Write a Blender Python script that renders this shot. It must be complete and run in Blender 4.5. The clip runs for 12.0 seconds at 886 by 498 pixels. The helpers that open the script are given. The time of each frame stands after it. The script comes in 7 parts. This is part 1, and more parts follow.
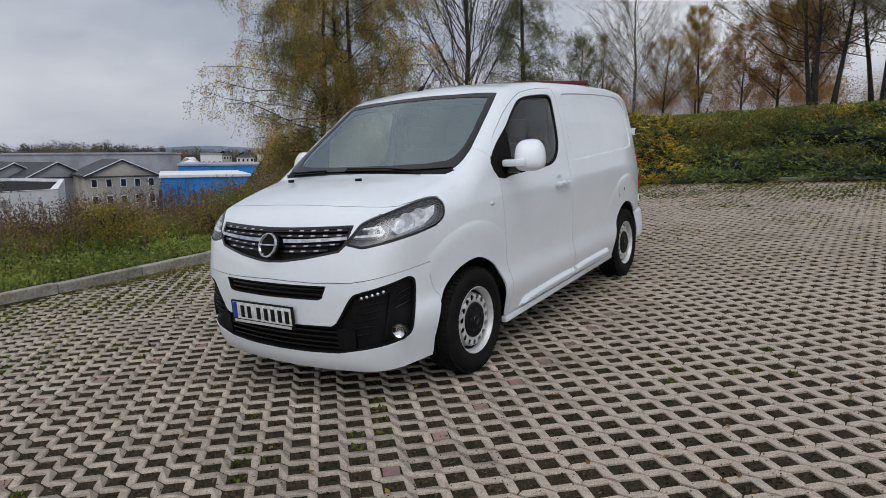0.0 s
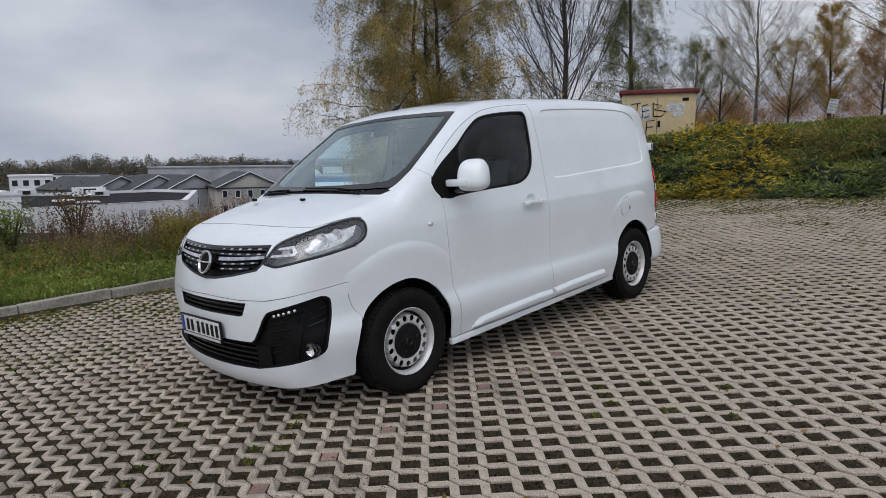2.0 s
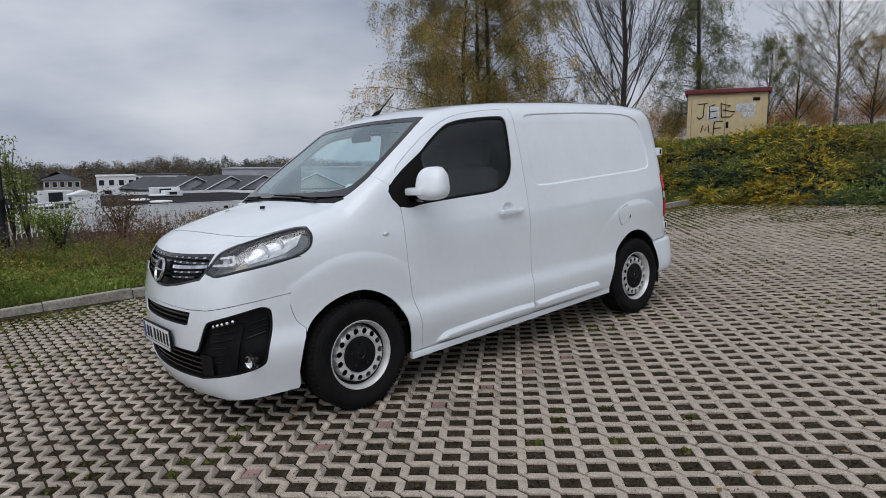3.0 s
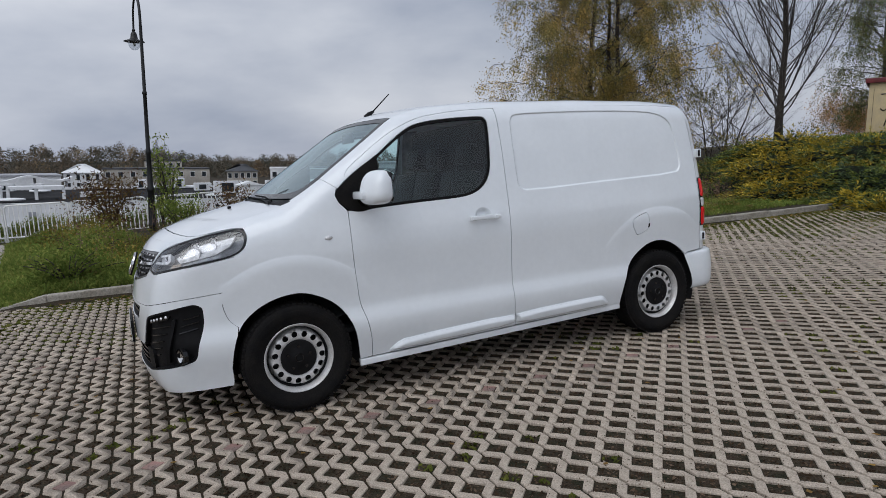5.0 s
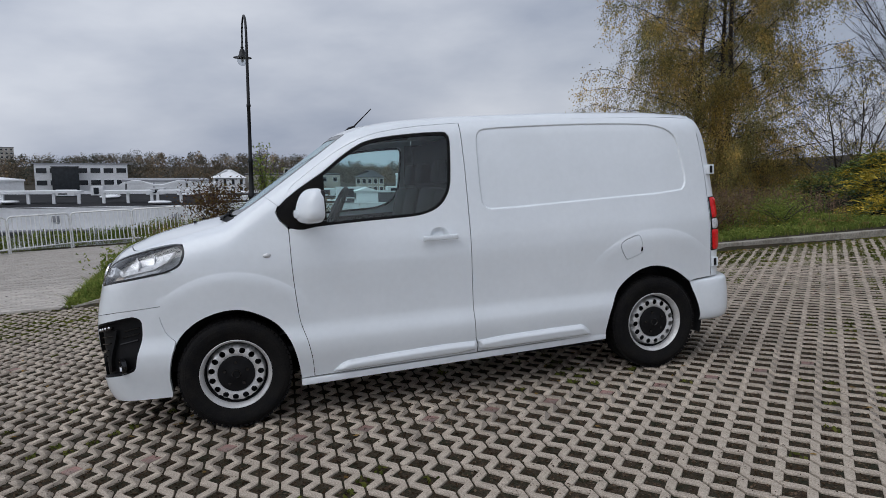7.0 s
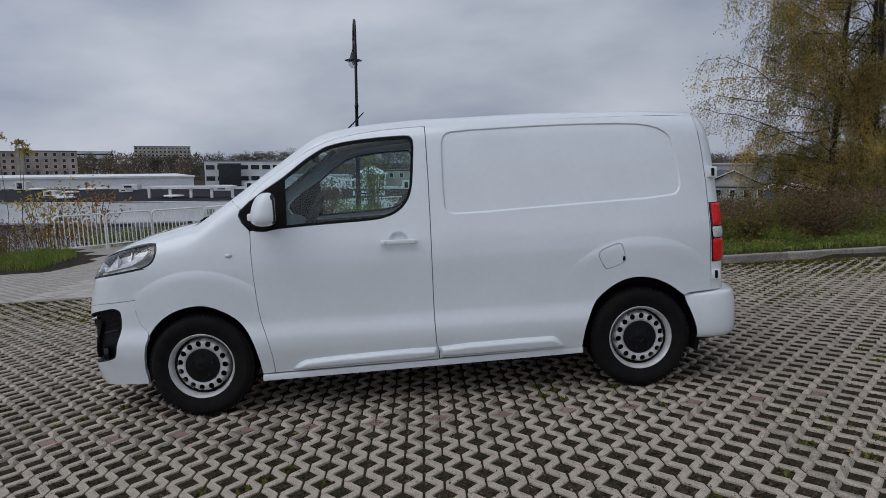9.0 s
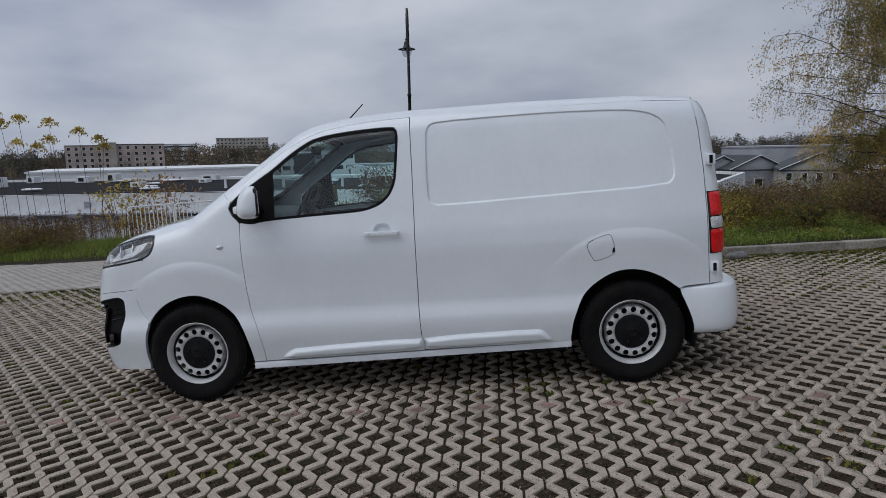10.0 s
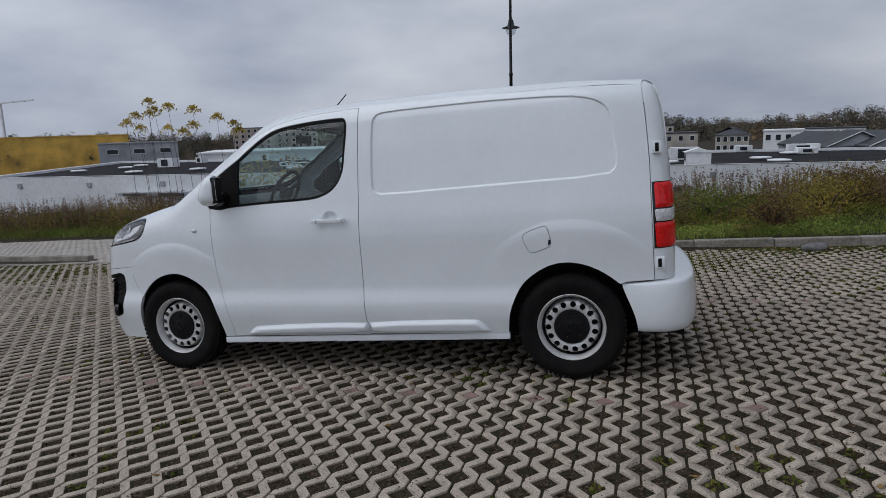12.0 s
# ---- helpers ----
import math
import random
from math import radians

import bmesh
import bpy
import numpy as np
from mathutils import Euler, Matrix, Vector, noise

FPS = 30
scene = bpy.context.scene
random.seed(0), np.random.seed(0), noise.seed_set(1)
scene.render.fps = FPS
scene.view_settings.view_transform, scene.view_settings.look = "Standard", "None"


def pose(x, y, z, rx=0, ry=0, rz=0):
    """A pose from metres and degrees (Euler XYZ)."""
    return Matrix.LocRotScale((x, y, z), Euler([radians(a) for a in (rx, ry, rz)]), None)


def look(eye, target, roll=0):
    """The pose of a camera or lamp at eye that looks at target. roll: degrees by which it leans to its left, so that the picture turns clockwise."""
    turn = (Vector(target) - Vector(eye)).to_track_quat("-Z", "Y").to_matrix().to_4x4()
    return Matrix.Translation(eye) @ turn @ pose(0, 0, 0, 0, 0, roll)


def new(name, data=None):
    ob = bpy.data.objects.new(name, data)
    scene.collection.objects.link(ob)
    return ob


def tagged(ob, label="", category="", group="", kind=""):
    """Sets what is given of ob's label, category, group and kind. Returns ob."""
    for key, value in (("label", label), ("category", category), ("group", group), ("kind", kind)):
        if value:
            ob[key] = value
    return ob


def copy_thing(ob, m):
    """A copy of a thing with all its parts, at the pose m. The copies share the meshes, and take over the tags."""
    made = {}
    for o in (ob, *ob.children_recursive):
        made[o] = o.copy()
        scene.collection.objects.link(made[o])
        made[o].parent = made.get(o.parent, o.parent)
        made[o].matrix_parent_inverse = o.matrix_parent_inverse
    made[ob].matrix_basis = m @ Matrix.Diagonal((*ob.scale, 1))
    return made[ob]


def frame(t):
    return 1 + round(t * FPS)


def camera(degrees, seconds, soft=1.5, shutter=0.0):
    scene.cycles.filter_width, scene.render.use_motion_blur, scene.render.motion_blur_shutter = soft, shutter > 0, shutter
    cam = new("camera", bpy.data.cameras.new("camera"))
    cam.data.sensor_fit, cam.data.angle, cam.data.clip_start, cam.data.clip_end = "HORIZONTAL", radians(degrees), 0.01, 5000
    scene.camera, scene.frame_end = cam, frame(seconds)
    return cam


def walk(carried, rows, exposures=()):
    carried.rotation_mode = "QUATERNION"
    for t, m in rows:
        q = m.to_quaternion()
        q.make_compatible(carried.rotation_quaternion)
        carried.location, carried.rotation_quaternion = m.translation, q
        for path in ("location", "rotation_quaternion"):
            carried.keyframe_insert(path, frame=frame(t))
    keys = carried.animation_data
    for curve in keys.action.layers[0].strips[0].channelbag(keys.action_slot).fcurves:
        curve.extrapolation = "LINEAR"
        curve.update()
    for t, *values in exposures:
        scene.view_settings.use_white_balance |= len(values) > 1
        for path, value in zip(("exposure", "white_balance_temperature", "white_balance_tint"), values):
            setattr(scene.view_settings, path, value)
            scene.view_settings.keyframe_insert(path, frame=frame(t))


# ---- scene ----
cam = camera(69.2, 12.0, soft=0.6)
PATH = [
    (0, (-3.364, -2.972, 1.494), (-1.738, -1.859, 1.152), -3.7),
    (0.5, (-3.295, -3.22, 1.483), (-1.717, -2.037, 1.153), -4.0),
    (1, (-3.092, -3.366, 1.473), (-1.562, -2.115, 1.159), -4.1),
    (1.5, (-2.86, -3.568, 1.478), (-1.387, -2.248, 1.182), -4.2),
    (2, (-2.625, -3.835, 1.473), (-1.216, -2.445, 1.189), -4.2),
    (2.5, (-2.31, -3.992, 1.462), (-0.971, -2.532, 1.186), -4.3),
    (3, (-2.009, -4.18, 1.463), (-0.747, -2.651, 1.198), -4.1),
    (3.2, (-1.884, -4.265, 1.456), (-0.658, -2.706, 1.197), -4.1),
    (4.8, (-0.946, -4.692, 1.445), (-0.042, -2.925, 1.194), -3.6),
    (5, (-0.847, -4.73, 1.434), (0.021, -2.946, 1.184), -3.6),
    (5.5, (-0.583, -4.776, 1.439), (0.192, -2.949, 1.186), -3.7),
    (6, (-0.301, -4.862, 1.436), (0.381, -2.998, 1.186), -3.7),
    (6.5, (-0.008, -4.962, 1.434), (0.588, -3.067, 1.199), -3.5),
    (7, (0.273, -4.955, 1.44), (0.786, -3.033, 1.233), -3.2),
    (7.2, (0.39, -4.966, 1.433), (0.866, -3.033, 1.243), -3.1),
    (8.8, (1.313, -5.059, 1.432), (1.445, -3.072, 1.239), -3.1),
    (9, (1.43, -5.087, 1.432), (1.521, -3.099, 1.235), -3.1),
    (9.5, (1.73, -5.093, 1.418), (1.706, -3.105, 1.207), -3.4),
    (10, (2.003, -5.062, 1.424), (1.87, -3.079, 1.201), -3.8),
    (10.5, (2.373, -5.089, 1.414), (2.124, -3.119, 1.174), -3.9),
    (11, (2.667, -5.023, 1.395), (2.31, -3.072, 1.143), -4.0),
    (11.5, (2.975, -4.952, 1.41), (2.513, -3.023, 1.151), -4.0),
    (12, (3.307, -4.893, 1.407), (2.742, -2.992, 1.148), -4.0),
]
walk(cam, [(t, look(eye, target, roll)) for t, eye, target, roll in PATH],
     exposures=[(0.0, 0.29, 6180, 10), (2.5, 0.30, 6100, 10), (5.5, 0.23, 6050, 10), (7.0, 0.19, 5990, 10), (9.0, -0.08, 5900, 10), (12.0, -0.05, 5960, 10)])

# ---- light ----
world = bpy.data.worlds.new("world")
scene.world = world
world.use_nodes = True
wn, wl = world.node_tree.nodes, world.node_tree.links
sky = wn.new("ShaderNodeTexSky")
sky.sky_type, sky.sun_disc = "NISHITA", False
sky.sun_elevation, sky.sun_rotation = radians(38), radians(250)
sky.air_density, sky.dust_density = 1.6, 4.0
coord = wn.new("ShaderNodeTexCoord")
stretch = wn.new("ShaderNodeMapping")
stretch.inputs["Scale"].default_value = (1.0, 1.0, 2.6)
wl.new(coord.outputs["Generated"], stretch.inputs["Vector"])
cloud = wn.new("ShaderNodeTexNoise")
cloud.inputs["Scale"].default_value, cloud.inputs["Detail"].default_value, cloud.inputs["Roughness"].default_value = 2.2, 6, 0.49
wl.new(stretch.outputs["Vector"], cloud.inputs["Vector"])
tone = wn.new("ShaderNodeValToRGB")
tone.color_ramp.elements[0].position, tone.color_ramp.elements[0].color = 0.35, (3.9, 4.2, 5.0, 1)
tone.color_ramp.elements[1].position, tone.color_ramp.elements[1].color = 0.64, (7.6, 7.6, 7.85, 1)
wl.new(cloud.outputs["Fac"], tone.inputs["Fac"])
over = wn.new("ShaderNodeMix")
over.data_type = "RGBA"
over.inputs["Factor"].default_value = 0.93
# the cloud deck is somewhat brighter on the sun's side
side_of, towards, gain = wn.new("ShaderNodeVectorMath"), wn.new("ShaderNodeMapRange"), wn.new("ShaderNodeVectorMath")
side_of.operation, side_of.inputs[1].default_value = "DOT_PRODUCT", (-0.77, -0.64, 0.0)
towards.inputs["From Min"].default_value, towards.inputs["To Min"].default_value, towards.inputs["To Max"].default_value = -1.0, 0.84, 1.20
gain.operation = "SCALE"
wl.new(coord.outputs["Generated"], side_of.inputs[0]), wl.new(side_of.outputs["Value"], towards.inputs["Value"])
wl.new(tone.outputs["Color"], gain.inputs[0]), wl.new(towards.outputs["Result"], gain.inputs["Scale"])
wl.new(sky.outputs["Color"], over.inputs["A"]), wl.new(gain.outputs["Vector"], over.inputs["B"])
wl.new(over.outputs["Result"], wn["Background"].inputs["Color"])
wn["Background"].inputs["Strength"].default_value = 0.085

sun = new("sun", bpy.data.lights.new("sun", "SUN"))
sun.data.energy, sun.data.angle, sun.data.color = 0.9, radians(55), (1.0, 0.97, 0.93)
sun.matrix_world = look((-4.4, -3.8, 9.5), (0, 0, 0))


# ---- van surface ----
def table(points, sigma, lo, hi, step=0.005):
    """A smoothed curve through rough support points, as a lookup."""
    xs = np.arange(lo - 0.4, hi + 0.4, step)
    ys = np.interp(xs, [p[0] for p in points], [p[1] for p in points])
    k = np.exp(-0.5 * (np.arange(-4 * sigma, 4 * sigma + step, step) / sigma) ** 2)
    k /= k.sum()
    n = len(k) // 2
    ys = np.convolve(np.pad(ys, n, mode="edge"), k, mode="same")[n:-n]
    return lambda v: np.interp(v, xs, ys)


def step01(v):
    v = np.clip(v, 0, 1)
    return v * v * (3 - 2 * v)


HALF = table([(0.15, 0.86), (0.27, 0.885), (0.42, 0.926), (0.50, 0.933), (0.60, 0.909), (0.75, 0.912), (0.95, 0.922), (1.08, 0.915),
              (1.18, 0.898), (1.35, 0.872), (1.55, 0.838), (1.75, 0.795), (1.95, 0.74)], 0.024, 0.1, 2.0)
SPINE = table([(-0.95, 0.93), (-0.86, 1.00), (-0.80, 1.055), (-0.74, 1.10), (-0.68, 1.135), (-0.55, 1.178), (-0.40, 1.218), (-0.232, 1.256),
               (-0.10, 1.280), (0.0, 1.298), (0.78, 1.83), (0.90, 1.87), (1.1, 1.895), (1.5, 1.915), (2.3, 1.92), (3.0, 1.905), (3.4, 1.875), (3.7, 1.83)], 0.025, -1.0, 3.8)
CROWN = table([(-0.9, 0.16), (0.0, 0.08), (0.8, 0.10), (1.2, 0.07), (3.4, 0.07)], 0.1, -1.0, 3.8)
NOSE = table([(0.15, -0.78), (0.20, -0.825), (0.26, -0.855), (0.35, -0.872), (0.50, -0.88), (0.65, -0.882), (0.74, -0.872), (0.83, -0.852),
              (0.92, -0.828), (1.0, -0.80), (1.06, -0.775), (1.12, -0.73), (1.2, -0.55)], 0.02, 0.1, 1.3)
TAIL = table([(0.3, 3.59), (0.7, 3.59), (1.0, 3.587), (1.3, 3.57), (1.6, 3.545), (1.85, 3.51)], 0.05, 0.2, 2.0)
PRESS = [(1.65, 1.70), (1.67, 1.765), (1.73, 1.785), (2.16, 1.792), (2.53, 1.792), (2.94, 1.778), (3.09, 1.75), (3.17, 1.705), (3.20, 1.65),
         (3.235, 1.40), (3.23, 1.325), (3.18, 1.28), (2.45, 1.262), (1.72, 1.24), (1.665, 1.26), (1.645, 1.31)]
PRESS = [(a[0] * (1 - t) + b[0] * t, a[1] * (1 - t) + b[1] * t) for a, b in zip(PRESS, PRESS[1:] + PRESS[:1]) for t in (0.25, 0.75)]


def inside_distance(px, pz, poly):
    """Distance to a closed outline, positive inside."""
    px, pz = np.asarray(px, float), np.asarray(pz, float)
    best, inside = np.full(px.shape, 9.0), np.zeros(px.shape, bool)
    for (ax, az), (bx, bz) in zip(poly, poly[1:] + poly[:1]):
        ex, ez = bx - ax, bz - az
        t = np.clip(((px - ax) * ex + (pz - az) * ez) / (ex * ex + ez * ez + 1e-12), 0, 1)
        best = np.minimum(best, np.hypot(px - ax - t * ex, pz - az - t * ez))
        if abs(ez) > 1e-9:
            inside ^= ((az > pz) != (bz > pz)) & (px < (bx - ax) * (pz - az) / ez + ax)
    return np.where(inside, best, -best)


def half_width(x, z):
    w = HALF(z) - 0.12 * np.maximum(0.35 - x, 0) ** 2 - 0.17 * np.maximum(x - 2.9, 0) ** 2
    front = np.clip((0.632 - np.hypot(x, z - 0.34)) / 0.075, 0, 1)
    back = np.clip((0.682 - np.hypot(x - 2.925, z - 0.345)) / 0.075, 0, 1)
    w = w + 0.008 * ((1 - (1 - front) ** 2) * step01((z - 0.56) / 0.34) + (1 - (1 - back) ** 2) * step01((z - 0.66) / 0.32))
    return w - 0.011 * step01(inside_distance(x, z, PRESS) / 0.009 + 0.5)


def smax(a, b, k):
    h = np.maximum(k - np.abs(a - b), 0) / k
    return np.maximum(a, b) + h * h * k * 0.25


def body(x, y, z):
    """Negative inside the body, positive outside."""
    ay = np.abs(y)
    s = ay - half_width(x, z)
    top = (z - SPINE(x) + CROWN(x) * y * y) * 0.85
    front = (NOSE(z) + 0.20 * y * y - x) * 0.95
    rear = x - TAIL(z) + 0.06 * y * y
    return smax(smax(s, smax(top, front, 0.10), 0.13), rear, 0.11)
# ---- end of surface ----


# ---- materials ----
def material(name, colour, rough=0.5, metal=0.0, vary=0.0, scale=8.0, bump=0.0, bump_scale=60.0, coat=0.0, tint=None, per_object=0.0, island=False, spec=0.5):
    """A plain surface with two scales of variation and fine relief."""
    m = bpy.data.materials.new(name)
    m.use_nodes = True
    n, l = m.node_tree.nodes, m.node_tree.links
    b = n["Principled BSDF"]
    b.inputs["Base Color"].default_value = (*colour, 1)
    b.inputs["Roughness"].default_value = rough
    b.inputs["Metallic"].default_value = metal
    b.inputs["Coat Weight"].default_value = coat
    b.inputs["Coat Roughness"].default_value = 0.04
    b.inputs["Specular IOR Level"].default_value = spec
    co = n.new("ShaderNodeTexCoord")
    if vary or tint:
        big = n.new("ShaderNodeTexNoise")
        big.inputs["Scale"].default_value, big.inputs["Detail"].default_value = scale, 5
        fine = n.new("ShaderNodeTexNoise")
        fine.inputs["Scale"].default_value, fine.inputs["Detail"].default_value = scale * 9, 6
        l.new(co.outputs["Object"], big.inputs["Vector"])
        l.new(co.outputs["Object"], fine.inputs["Vector"])
        ramp = n.new("ShaderNodeMapRange")
        ramp.inputs["From Min"].default_value, ramp.inputs["From Max"].default_value = 0.35, 0.65
        l.new(big.outputs["Fac"], ramp.inputs["Value"])
        mix = n.new("ShaderNodeMix")
        mix.data_type = "RGBA"
        t = tint or tuple(c * 0.6 for c in colour)
        mix.inputs["A"].default_value, mix.inputs["B"].default_value = (*colour, 1), (*t, 1)
        l.new(ramp.outputs["Result"], mix.inputs["Factor"])
        hsv = n.new("ShaderNodeHueSaturation")
        l.new(mix.outputs["Result"], hsv.inputs["Color"])
        amount = n.new("ShaderNodeMapRange")
        amount.inputs["From Min"].default_value, amount.inputs["From Max"].default_value = 0.3, 0.7
        amount.inputs["To Min"].default_value, amount.inputs["To Max"].default_value = 1 - vary, 1 + vary
        l.new(fine.outputs["Fac"], amount.inputs["Value"])
        value = amount.outputs["Result"]
        if per_object:
            if island:
                rnd = n.new("ShaderNodeNewGeometry").outputs["Random Per Island"]
            else:
                rnd = n.new("ShaderNodeObjectInfo").outputs["Random"]
            span = n.new("ShaderNodeMapRange")
            span.inputs["To Min"].default_value, span.inputs["To Max"].default_value = 1 - per_object, 1 + per_object
            l.new(rnd, span.inputs["Value"])
            mul = n.new("ShaderNodeMath")
            mul.operation = "MULTIPLY"
            l.new(value, mul.inputs[0]), l.new(span.outputs["Result"], mul.inputs[1])
            value = mul.outputs["Value"]
        l.new(value, hsv.inputs["Value"])
        l.new(hsv.outputs["Color"], b.inputs["Base Color"])
    if bump:
        bn = n.new("ShaderNodeTexNoise")
        bn.inputs["Scale"].default_value, bn.inputs["Detail"].default_value = bump_scale, 6
        l.new(co.outputs["Object"], bn.inputs["Vector"])
        bp = n.new("ShaderNodeBump")
        bp.inputs["Strength"].default_value, bp.inputs["Distance"].default_value = bump, 0.01
        l.new(bn.outputs["Fac"], bp.inputs["Height"])
        l.new(bp.outputs["Normal"], b.inputs["Normal"])
    return m


def glass(name, tint, rough=0.0, mirror=0.06, dust_sheen=0.0, sheen=(1.0, 1.0, 1.0)):
    """A thin pane: it lets most of the light through, tinted, and mirrors the sky more at a slant."""
    m = bpy.data.materials.new(name)
    m.use_nodes = True
    n, l = m.node_tree.nodes, m.node_tree.links
    n.remove(n["Principled BSDF"])
    t, g, mix, lw = n.new("ShaderNodeBsdfTransparent"), n.new("ShaderNodeBsdfGlossy"), n.new("ShaderNodeMixShader"), n.new("ShaderNodeLayerWeight")
    t.inputs["Color"].default_value = (*tint, 1)
    g.inputs["Roughness"].default_value = rough
    g.inputs["Color"].default_value = (*sheen, 1)
    lw.inputs["Blend"].default_value = 0.5
    power, span = n.new("ShaderNodeMath"), n.new("ShaderNodeMapRange")
    power.operation, power.inputs[1].default_value = "POWER", 5.0
    span.inputs["To Min"].default_value, span.inputs["To Max"].default_value = mirror, 1.0
    l.new(lw.outputs["Facing"], power.inputs[0]), l.new(power.outputs["Value"], span.inputs["Value"])
    l.new(span.outputs["Result"], mix.inputs["Fac"]), l.new(t.outputs["BSDF"], mix.inputs[1]), l.new(g.outputs["BSDF"], mix.inputs[2])
    last = mix
    if dust_sheen:
        # Diffuse film: dust haze, with a bluish sky sheen put into its colour.
        film, d = n.new("ShaderNodeMixShader"), n.new("ShaderNodeBsdfDiffuse")
        d.inputs["Color"].default_value = (0.40, 0.52, 0.55, 1)
        film.inputs["Fac"].default_value = dust_sheen
        l.new(mix.outputs["Shader"], film.inputs[1]), l.new(d.outputs["BSDF"], film.inputs[2])
        last = film
    l.new(last.outputs["Shader"], n["Material Output"].inputs["Surface"])
    return m


PAINT = material("white_paint", (0.775, 0.81, 0.835), 0.35, vary=0.015, scale=3, coat=1.0, tint=(0.745, 0.78, 0.805))
BLACK = material("black_plastic", (0.006, 0.006, 0.007), 0.55, spec=0.18, vary=0.2, scale=20, bump=0.15, bump_scale=300)
GLOSS = material("gloss_black", (0.008, 0.008, 0.009), 0.18, vary=0.1, scale=20)
DARK = material("dark_interior", (0.014, 0.0145, 0.016), 0.75, vary=0.2, scale=15, bump=0.1, bump_scale=200)
CHROME = material("chrome", (0.72, 0.72, 0.73), 0.12, 1.0, vary=0.05, scale=20)
SILVER = material("wheel_silver", (0.66, 0.66, 0.66), 0.36, 0.25, vary=0.10, scale=12, bump=0.08, bump_scale=80, tint=(0.56, 0.55, 0.53))
RUBBER = material("tyre_rubber", (0.0075, 0.0075, 0.008), 0.85, spec=0.12, vary=0.25, scale=14, bump=0.25, bump_scale=120, tint=(0.012, 0.011, 0.010))
RED = material("red_lens", (0.80, 0.010, 0.012), 0.15, vary=0.1, scale=60, coat=0.3, tint=(0.60, 0.005, 0.007), spec=0.3)
REFLECT = material("lamp_reflector", (0.82, 0.83, 0.85), 0.25, 0.45, vary=0.06, scale=40)
LENS = material("clear_lens_white", (0.75, 0.75, 0.76), 0.1, vary=0.1, scale=60, coat=0.6)
AMBER = material("amber_lens", (0.50, 0.42, 0.34), 0.2, vary=0.1, scale=60, coat=0.5)
PLATE = material("plate_white", (0.78, 0.78, 0.76), 0.35, vary=0.03, scale=40)
BLUE = material("plate_blue", (0.02, 0.06, 0.35), 0.35, vary=0.05, scale=40)
CLEAR = glass("window_glass", (0.80, 0.95, 0.94), mirror=0.05, dust_sheen=0.003)
SCREEN = glass("windscreen_glass", (0.84, 0.96, 0.95), mirror=0.22, dust_sheen=0.05, sheen=(0.86, 0.98, 1.0))
COVER = glass("lamp_cover", (0.95, 0.96, 0.97), mirror=0.10)


# ---- mesh helpers ----
def part(name, bm, mat, parent=None, label="", smooth=None):
    """Links a bmesh as one mesh object under a thing or a part."""
    me = bpy.data.meshes.new(name)
    bmesh.ops.recalc_face_normals(bm, faces=bm.faces[:])
    bm.to_mesh(me)
    bm.free()
    return dress(new(name, me), mat, parent, label, smooth)


def dress(ob, mat, parent=None, label="", smooth=None):
    for m in mat if isinstance(mat, (list, tuple)) else [mat]:
        ob.data.materials.append(m)
    if smooth is not None:
        ob.data.shade_smooth()
        if smooth < 180:
            ob.data.set_sharp_from_angle(angle=radians(smooth))
    if parent is not None:
        ob.parent = parent
    if label:
        tagged(ob, label)
    return ob


def thing(name, m, label, category, group="", kind=""):
    ob = tagged(new(name), label, category, group, kind)
    ob.matrix_world = m
    return ob


def raw(name, verts, faces, mat, parent=None, label="", smooth=None):
    me = bpy.data.meshes.new(name)
    me.from_pydata([tuple(map(float, v)) for v in verts], [], [tuple(map(int, f)) for f in faces])
    me.update()
    return dress(new(name, me), mat, parent, label, smooth)


def box(bm, x0, x1, y0, y1, z0, z1, bevel=0.0, m=None):
    r = bmesh.ops.create_cube(bm, size=1)
    bmesh.ops.transform(bm, verts=r["verts"], matrix=Matrix.Translation(((x0 + x1) / 2, (y0 + y1) / 2, (z0 + z1) / 2)) @ Matrix.Diagonal((x1 - x0, y1 - y0, z1 - z0, 1)))
    if bevel:
        es = list({e for v in r["verts"] for e in v.link_edges})
        out = bmesh.ops.bevel(bm, geom=es, offset=bevel, segments=2, affect="EDGES", profile=0.6)
        r["verts"] = list({v for f in out["faces"] for v in f.verts} | {v for v in r["verts"] if v.is_valid})
    if m is not None:
        bmesh.ops.transform(bm, verts=r["verts"], matrix=m)
    return bm


def box_part(name, dims, mat, parent=None, label="", bevel=0.004, m=None):
    return part(name, box(bmesh.new(), *dims, bevel=bevel, m=m), mat, parent, label, 40)


def lathe(profile, n, axis="Y", close=False):
    """Turns (radius, along) points round an axis."""
    verts, faces = [], []
    k = len(profile)
    for i in range(n):
        a = 2 * math.pi * i / n
        for r, t in profile:
            c, s = r * math.cos(a), r * math.sin(a)
            verts.append((c, t, s) if axis == "Y" else ((t, c, s) if axis == "X" else (c, s, t)))
    for i in range(n):
        for j in range(k if close else k - 1):
            a, b = i * k + j, i * k + (j + 1) % k
            c, d = ((i + 1) % n) * k + (j + 1) % k, ((i + 1) % n) * k + j
            faces.append((a, b, c, d) if axis != "Y" else (d, c, b, a))
    return verts, faces


